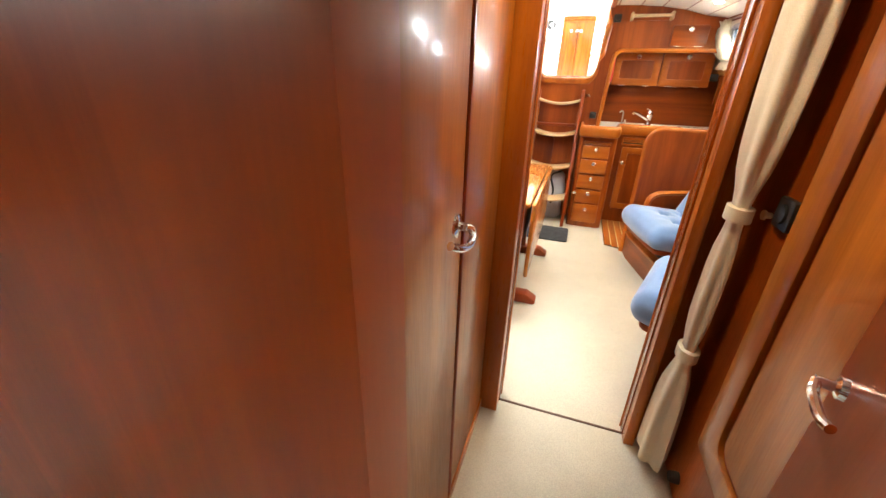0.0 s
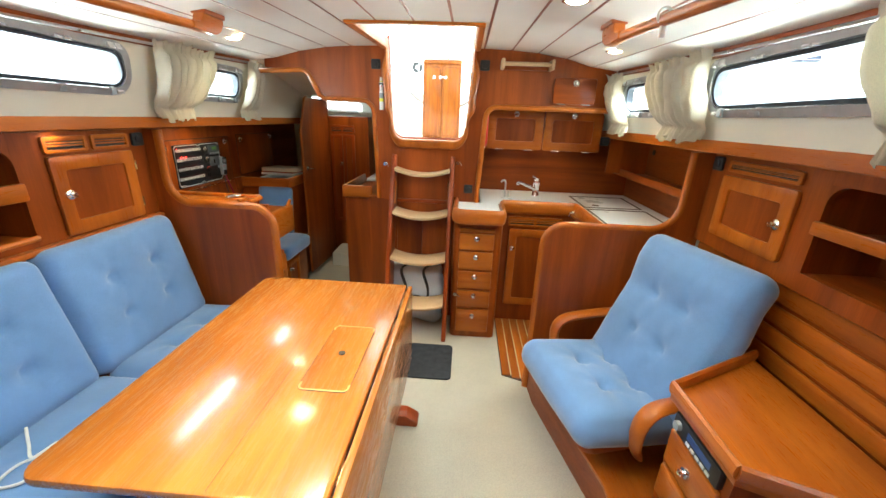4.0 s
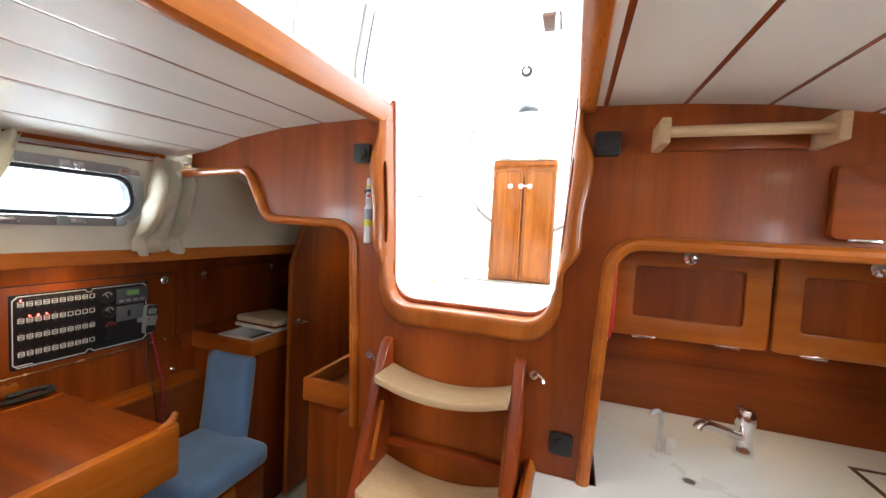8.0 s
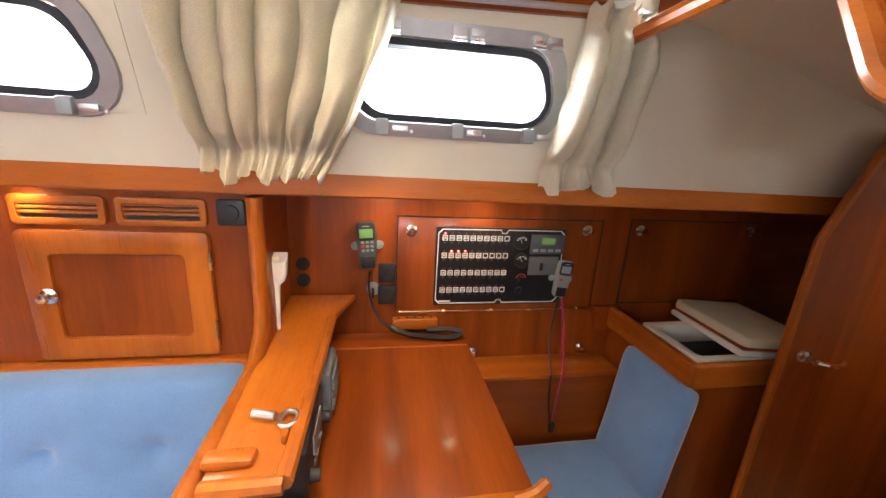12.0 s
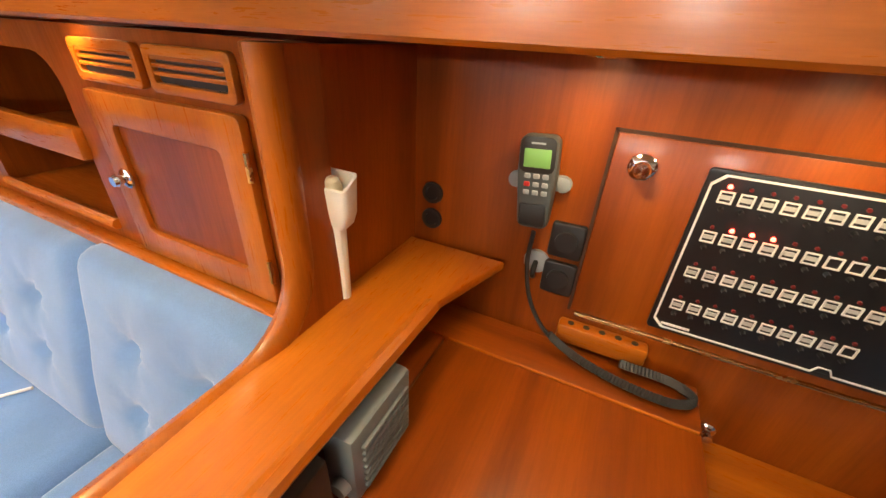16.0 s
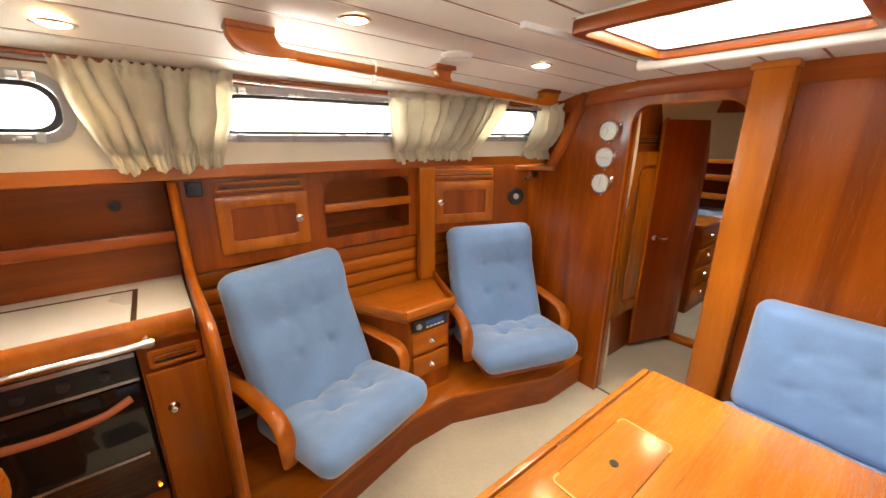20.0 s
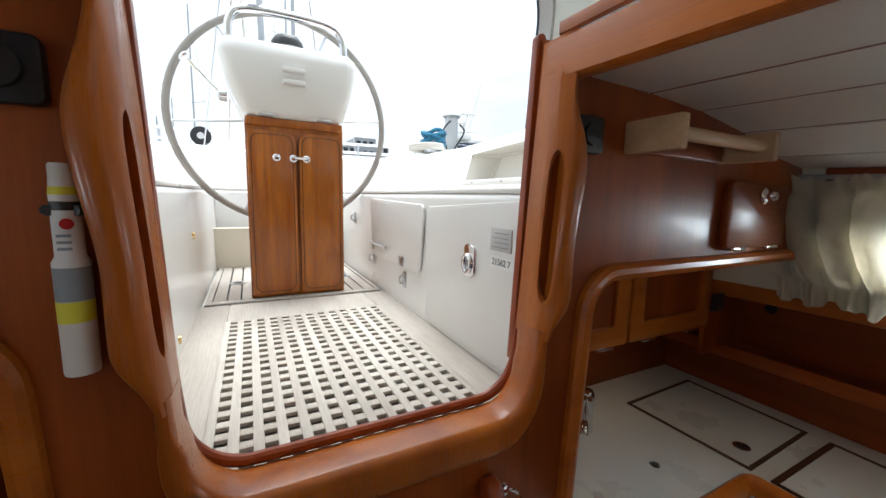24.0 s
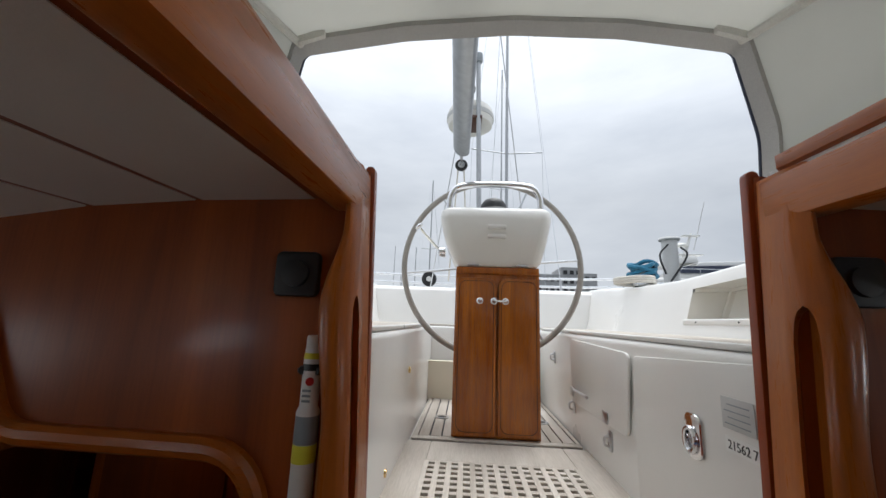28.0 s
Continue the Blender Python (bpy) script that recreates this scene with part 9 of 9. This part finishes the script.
def yacht(name, at, length, mast, label, hull=(0.78, 0.78, 0.76), heading=0.0, spreaders=2, detail=True, group="moored yachts", low_spreader=0.0):
    m = Matrix.Translation(at) @ Matrix.Rotation(radians(heading), 4, "Z")
    t = thing(name, at, label, "sailing yacht", group)
    L = length
    bm = bmesh.new()
    rings = []
    for i in range(9):
        f = i / 8
        half = 0.15 * L * max(0.03, math.sin(math.pi * min(0.98, 0.12 + 0.88 * f)) ** 0.6)
        rings.append([bm.verts.new((x * half, (f - 0.5) * L, z)) for x, z in ((-0.75, -0.2), (-1, 1.15 + 0.25 * f), (1, 1.15 + 0.25 * f), (0.75, -0.2))])
    for p, q in zip(rings, rings[1:]):
        for i in range(4):
            bm.faces.new((p[i], p[(i + 1) % 4], q[(i + 1) % 4], q[i]))
    bm.faces.new(rings[0]), bm.faces.new(rings[-1][::-1])
    bmesh.ops.recalc_face_normals(bm, faces=bm.faces[:])
    part("hull", moved(bm, m), GEL, t)
    part("cabin", moved(bm_box(-0.09 * L, 0.09 * L, -0.15 * L, 0.22 * L, 1.2, 1.75, 0.15), m), GEL, t)
    part("mast", moved(bm_tube([(0, 0.05 * L, 1.6), (0, 0.05 * L, mast)], [0.085, 0.06], 10), m), ALU, t)
    for k in range(spreaders):
        z = 1.6 + (mast - 1.6) * (k + 1) / (spreaders + 1) if not low_spreader or k else low_spreader
        w_ = (0.085 * L if not low_spreader else 1.75) * (1 - 0.2 * k)
        part("spreader", moved(bm_tube([(-w_, 0.05 * L - 0.1, z + 0.12), (0, 0.05 * L, z), (w_, 0.05 * L - 0.1, z + 0.12)], 0.03, 6), m), ALU, t)
    if detail:
        w_ = 0.085 * L if not low_spreader else 1.75
        for s in (-1, 1):
            z1 = (low_spreader or 1.6 + (mast - 1.6) / (spreaders + 1)) + 0.12
            part("shroud", moved(bm_tube([(s * 0.13 * L, 0.04 * L, 1.3), (s * w_, 0.05 * L - 0.1, z1), (0, 0.05 * L, mast)], 0.012, 5), m), STEEL, t)
        part("forestay", moved(bm_tube([(0, 0.49 * L, 1.5), (0, 0.05 * L, mast)], 0.014, 5), m), STEEL, t)
        part("backstay", moved(bm_tube([(0, -0.49 * L, 1.4), (0, 0.05 * L, mast)], 0.012, 5), m), STEEL, t)
        part("boom", moved(bm_tube([(0, 0.05 * L, 2.6), (0, -0.28 * L, 2.6)], 0.11, 8), m), CANVAS, t)
    return t


yacht("sailing_yacht", (1.78, 20.3, WATER_Z), 14, 27.4, "moored white sailing yacht with tall grey mast astern", heading=6, low_spreader=10.1)
yacht("sailing_yacht", (2.55, 33, WATER_Z), 11, 24, "moored sailing yacht with bare mast further astern", heading=-4, spreaders=1)
rnd = random.Random(4)
for k, (x, y, h) in enumerate(((-18, 60, 13), (-13, 48, 10), (-10, 62, 11), (-24, 75, 14), (-4.2, 42, 17), (-30, 70, 10), (-7.5, 55, 12), (6.5, 50, 15), (9.0, 70, 15), (4.2, 64, 20), (-36, 80, 13), (-16, 85, 18))):
    yacht("sailing_yacht", (x, y, WATER_Z), 9 + rnd.uniform(0, 3), h, "distant moored sailing yacht with bare mast", heading=rnd.uniform(-30, 30), spreaders=1, detail=k < 5)
rp = thing("radar_pole", (0.0, 7.3, 1.7), "grey radar pole with a white dome at the stern", "radar")
part("pole", bm_tube([(0.01, 7.3, 1.7), (-0.055, 7.3, 4.68)], 0.026, 12), ALU, rp)
part("dome", bm_lathe([(0.15, -0.13), (0.255, -0.10), (0.275, -0.02), (0.275, 0.03), (0.25, 0.10), (0.14, 0.15), (0.001, 0.16)], (-0.13, 7.6, 4.10), "z", 32), WHITEPL, rp)
part("band", bm_lathe([(0.277, -0.035), (0.277, 0.015)], (-0.13, 7.6, 4.10), "z", 32), LIGHTGREY, rp)
part("bracket", bm_box(-0.20, 0.0, 7.28, 7.62, 3.93, 3.972, 0.01), BROWN, rp)
part("head", bm_box(-0.105, -0.005, 7.25, 7.35, 4.62, 4.74, 0.03), GREY, rp)
part("rope", bm_tube(smooth_path([(-0.07, 7.26, 4.66), (-0.15, 7.26, 4.45), (-0.09, 7.26, 4.28), (-0.13, 7.26, 4.15)], 5), 0.012, 6), BLACK, rp)
bs = thing("backstay", (0, 7.0, 1.8), "twin steel backstay wires to the stern", "backstay")
for x0 in (-0.5, 0.5):
    part("wire", bm_tube([(x0, 7.0, 1.75), (0.0, 6.0, 4.6), (0.05, 1.0, 17)], 0.005, 6), STEEL, bs)
moto = thing("motor_yacht", (12, 24, WATER_Z), "white motor yacht with dark window cover, mast and aerials", "motor yacht")
part("hull", bm_prism(rounded([(10.2, WATER_Z), (24, WATER_Z), (25.5, 4.6), (10.0, 4.2)], 0.2), "y", 24, 28, 0.1), plain("pale_hull_paint", (0.55, 0.57, 0.60), 0.25), moto)
part("bulwark", bm_box(10.1, 25, 24.05, 27.95, 4.1, 4.45, 0.15), GEL, moto)
part("superstructure", bm_prism(rounded([(11.2, 4.4), (24, 4.4), (23, 5.5), (11.6, 5.0)], 0.2), "y", 24.4, 27.6, 0.1), GEL, moto)
part("canopy", bm_prism(rounded([(11.3, 4.75), (18.5, 4.95), (18.3, 5.45), (11.6, 5.12)], 0.1), "y", 24.30, 24.46), NAVY, moto, "dark blue canvas window cover")
part("coach_roof", bm_prism(rounded([(12.2, 5.15), (20.0, 5.5), (19.5, 5.8), (12.6, 5.42)], 0.08), "y", 24.5, 27.5, 0.05), GEL, moto)
part("flybridge", bm_prism(rounded([(10.9, 5.3), (12.6, 5.4), (12.5, 5.75), (11.0, 5.6)], 0.08), "y", 24.6, 27.4, 0.05), GEL, moto)
part("radar_mast", bm_tube([(11.9, 25.0, 5.4), (12.25, 25.0, 6.4), (12.5, 25.0, 7.15)], [0.14, 0.09, 0.05], 8), GEL, moto)
part("spreader", bm_box(11.5, 13.0, 24.8, 25.2, 5.85, 5.93, 0.02), GEL, moto)
part("spreader", bm_box(12.0, 12.9, 24.8, 25.2, 6.95, 7.03, 0.02), GEL, moto)
part("radar", bm_lathe([(0.28, 0), (0.30, 0.08), (0.2, 0.2)], (11.95, 25.0, 6.35), "z", 16), WHITEPL, moto)
part("aerial", bm_tube([(12.6, 25.0, 6.2), (13.4, 25.0, 9.0)], 0.02, 6), LIGHTGREY, moto)
for x in (12.3, 14.0, 15.7, 17.4):
    part("guard_post", bm_tube([(x, 24.1, 4.4), (x, 24.1, 4.95)], 0.02, 6), STEEL, moto)
part("guard_rail", bm_tube([(11.0, 24.1, 4.95), (18.5, 24.1, 5.0)], 0.02, 6), STEEL, moto)
tank = thing("dock_pillar", (9.9, 20, WATER_Z), "pale round dock pillar with cables and a flat cap", "dock pillar")
part("column", bm_lathe([(0.31, 0), (0.31, 5.65)], (8.63, 20, WATER_Z), "z", 20), LIGHTGREY, tank)
part("cap", bm_lathe([(0.40, 5.65), (0.43, 5.70), (0.38, 5.78)], (8.63, 20, WATER_Z), "z", 20), LIGHTGREY, tank)
part("cable", bm_tube(smooth_path([(8.4, 19.68, 5.3), (8.0, 19.6, 4.8), (8.2, 19.6, 4.0)], 5), 0.04, 6), BLACK, tank)
part("cable", bm_tube(smooth_path([(8.9, 19.68, 5.2), (9.1, 19.6, 4.8), (8.3, 19.6, 3.6)], 5), 0.04, 6), BLACK, tank)
blocks = thing("harbour_building", (28.4, 110, WATER_Z), "distant grey concrete harbour building with rows of windows", "building")
for x0, x1, h in ((8.5, 26.5, 15.8), (26.5, 32.5, 17.9), (32.5, 36.3, 16.3)):
    wl3 = part("wall", bm_box(x0, x1, 110, 122, WATER_Z, h), plain("concrete", (0.34, 0.34, 0.34), 0.8, 0, 0.1, 0.5), blocks)
    for i in range(int((x1 - x0) / 1.8)):
        for j in range(3):
            part("window", bm_box(x0 + 0.5 + 1.8 * i, x0 + 1.6 + 1.8 * i, 109.9, 110.05, h - 2.0 - 2.6 * j, h - 0.9 - 2.6 * j), BLACK, wl3)
for s in (-1, 1):
    yacht("sailing_yacht", (s * 6.2, 2.5, WATER_Z), 11, 16, "white sailing yacht moored alongside the next berth", heading=3 * s, group="neighbouring yachts")
    pon = thing("pontoon", (s * 3.1, 3, WATER_Z), "wooden mooring pontoon beside the boat", "pontoon", "pontoons")
    part("deck", bm_box(s * 3.1 - 0.6, s * 3.1 + 0.6, -6, 9, WATER_Z + 0.35, WATER_Z + 0.5, 0.02), GREYTEAK, pon)
    part("float", bm_box(s * 3.1 - 0.55, s * 3.1 + 0.55, -6, 9, WATER_Z - 0.1, WATER_Z + 0.35), plain("float_grey", (0.3, 0.3, 0.3), 0.8), pon)

# the hull outside
shell = bmesh.new()
rings = []
for y, half, keel in ((7.40, 1.55, -0.05), (6.0, 1.86, -0.2), (4.0, 1.97, -0.4), (2.0, 1.98, -0.5), (0.0, 1.90, -0.5), (-1.6, 1.62, -0.45), (-3.0, 1.15, -0.35), (-4.2, 0.55, -0.2), (-5.0, 0.06, 0.2)):
    rise = 0.10 * max(0.0, (1.0 - y) / 6)
    rings.append([shell.verts.new((s * x * half, y, z)) for s, x, z in ((-1, 1.0, 1.535 + rise), (-1, 0.98, 0.9), (-1, 0.82, 0.25), (-1, 0.45, keel), (1, 0.45, keel), (1, 0.82, 0.25), (1, 0.98, 0.9), (1, 1.0, 1.535 + rise))])
for p, q in zip(rings, rings[1:]):
    for i in range(7):
        shell.faces.new((p[i], p[i + 1], q[i + 1], q[i]))
shell.faces.new(rings[0][::-1]), shell.faces.new(rings[-1])
bmesh.ops.recalc_face_normals(shell, faces=shell.faces[:])
solid("hull", shell, GEL, "white gelcoat hull of the sailing yacht", "hull", kind="structure", sharp=60)
solid("foredeck", bm_prism([(-1.63, -1.6), (-1.15, -3.0), (-0.55, -4.2), (0.0, -5.0), (0.55, -4.2), (1.15, -3.0), (1.63, -1.6)], "z", 1.54, 1.60), GEL, "white gelcoat foredeck", "deck", kind="structure")
solid("trunk_front", bm_prism([(-1.6, 1.55), (-1.6, 1.96), (-1.85, 1.60), (-1.9, 1.55)], "x", -1.2, 1.2), GEL, "white sloping front of the coach roof", "roof", kind="structure")
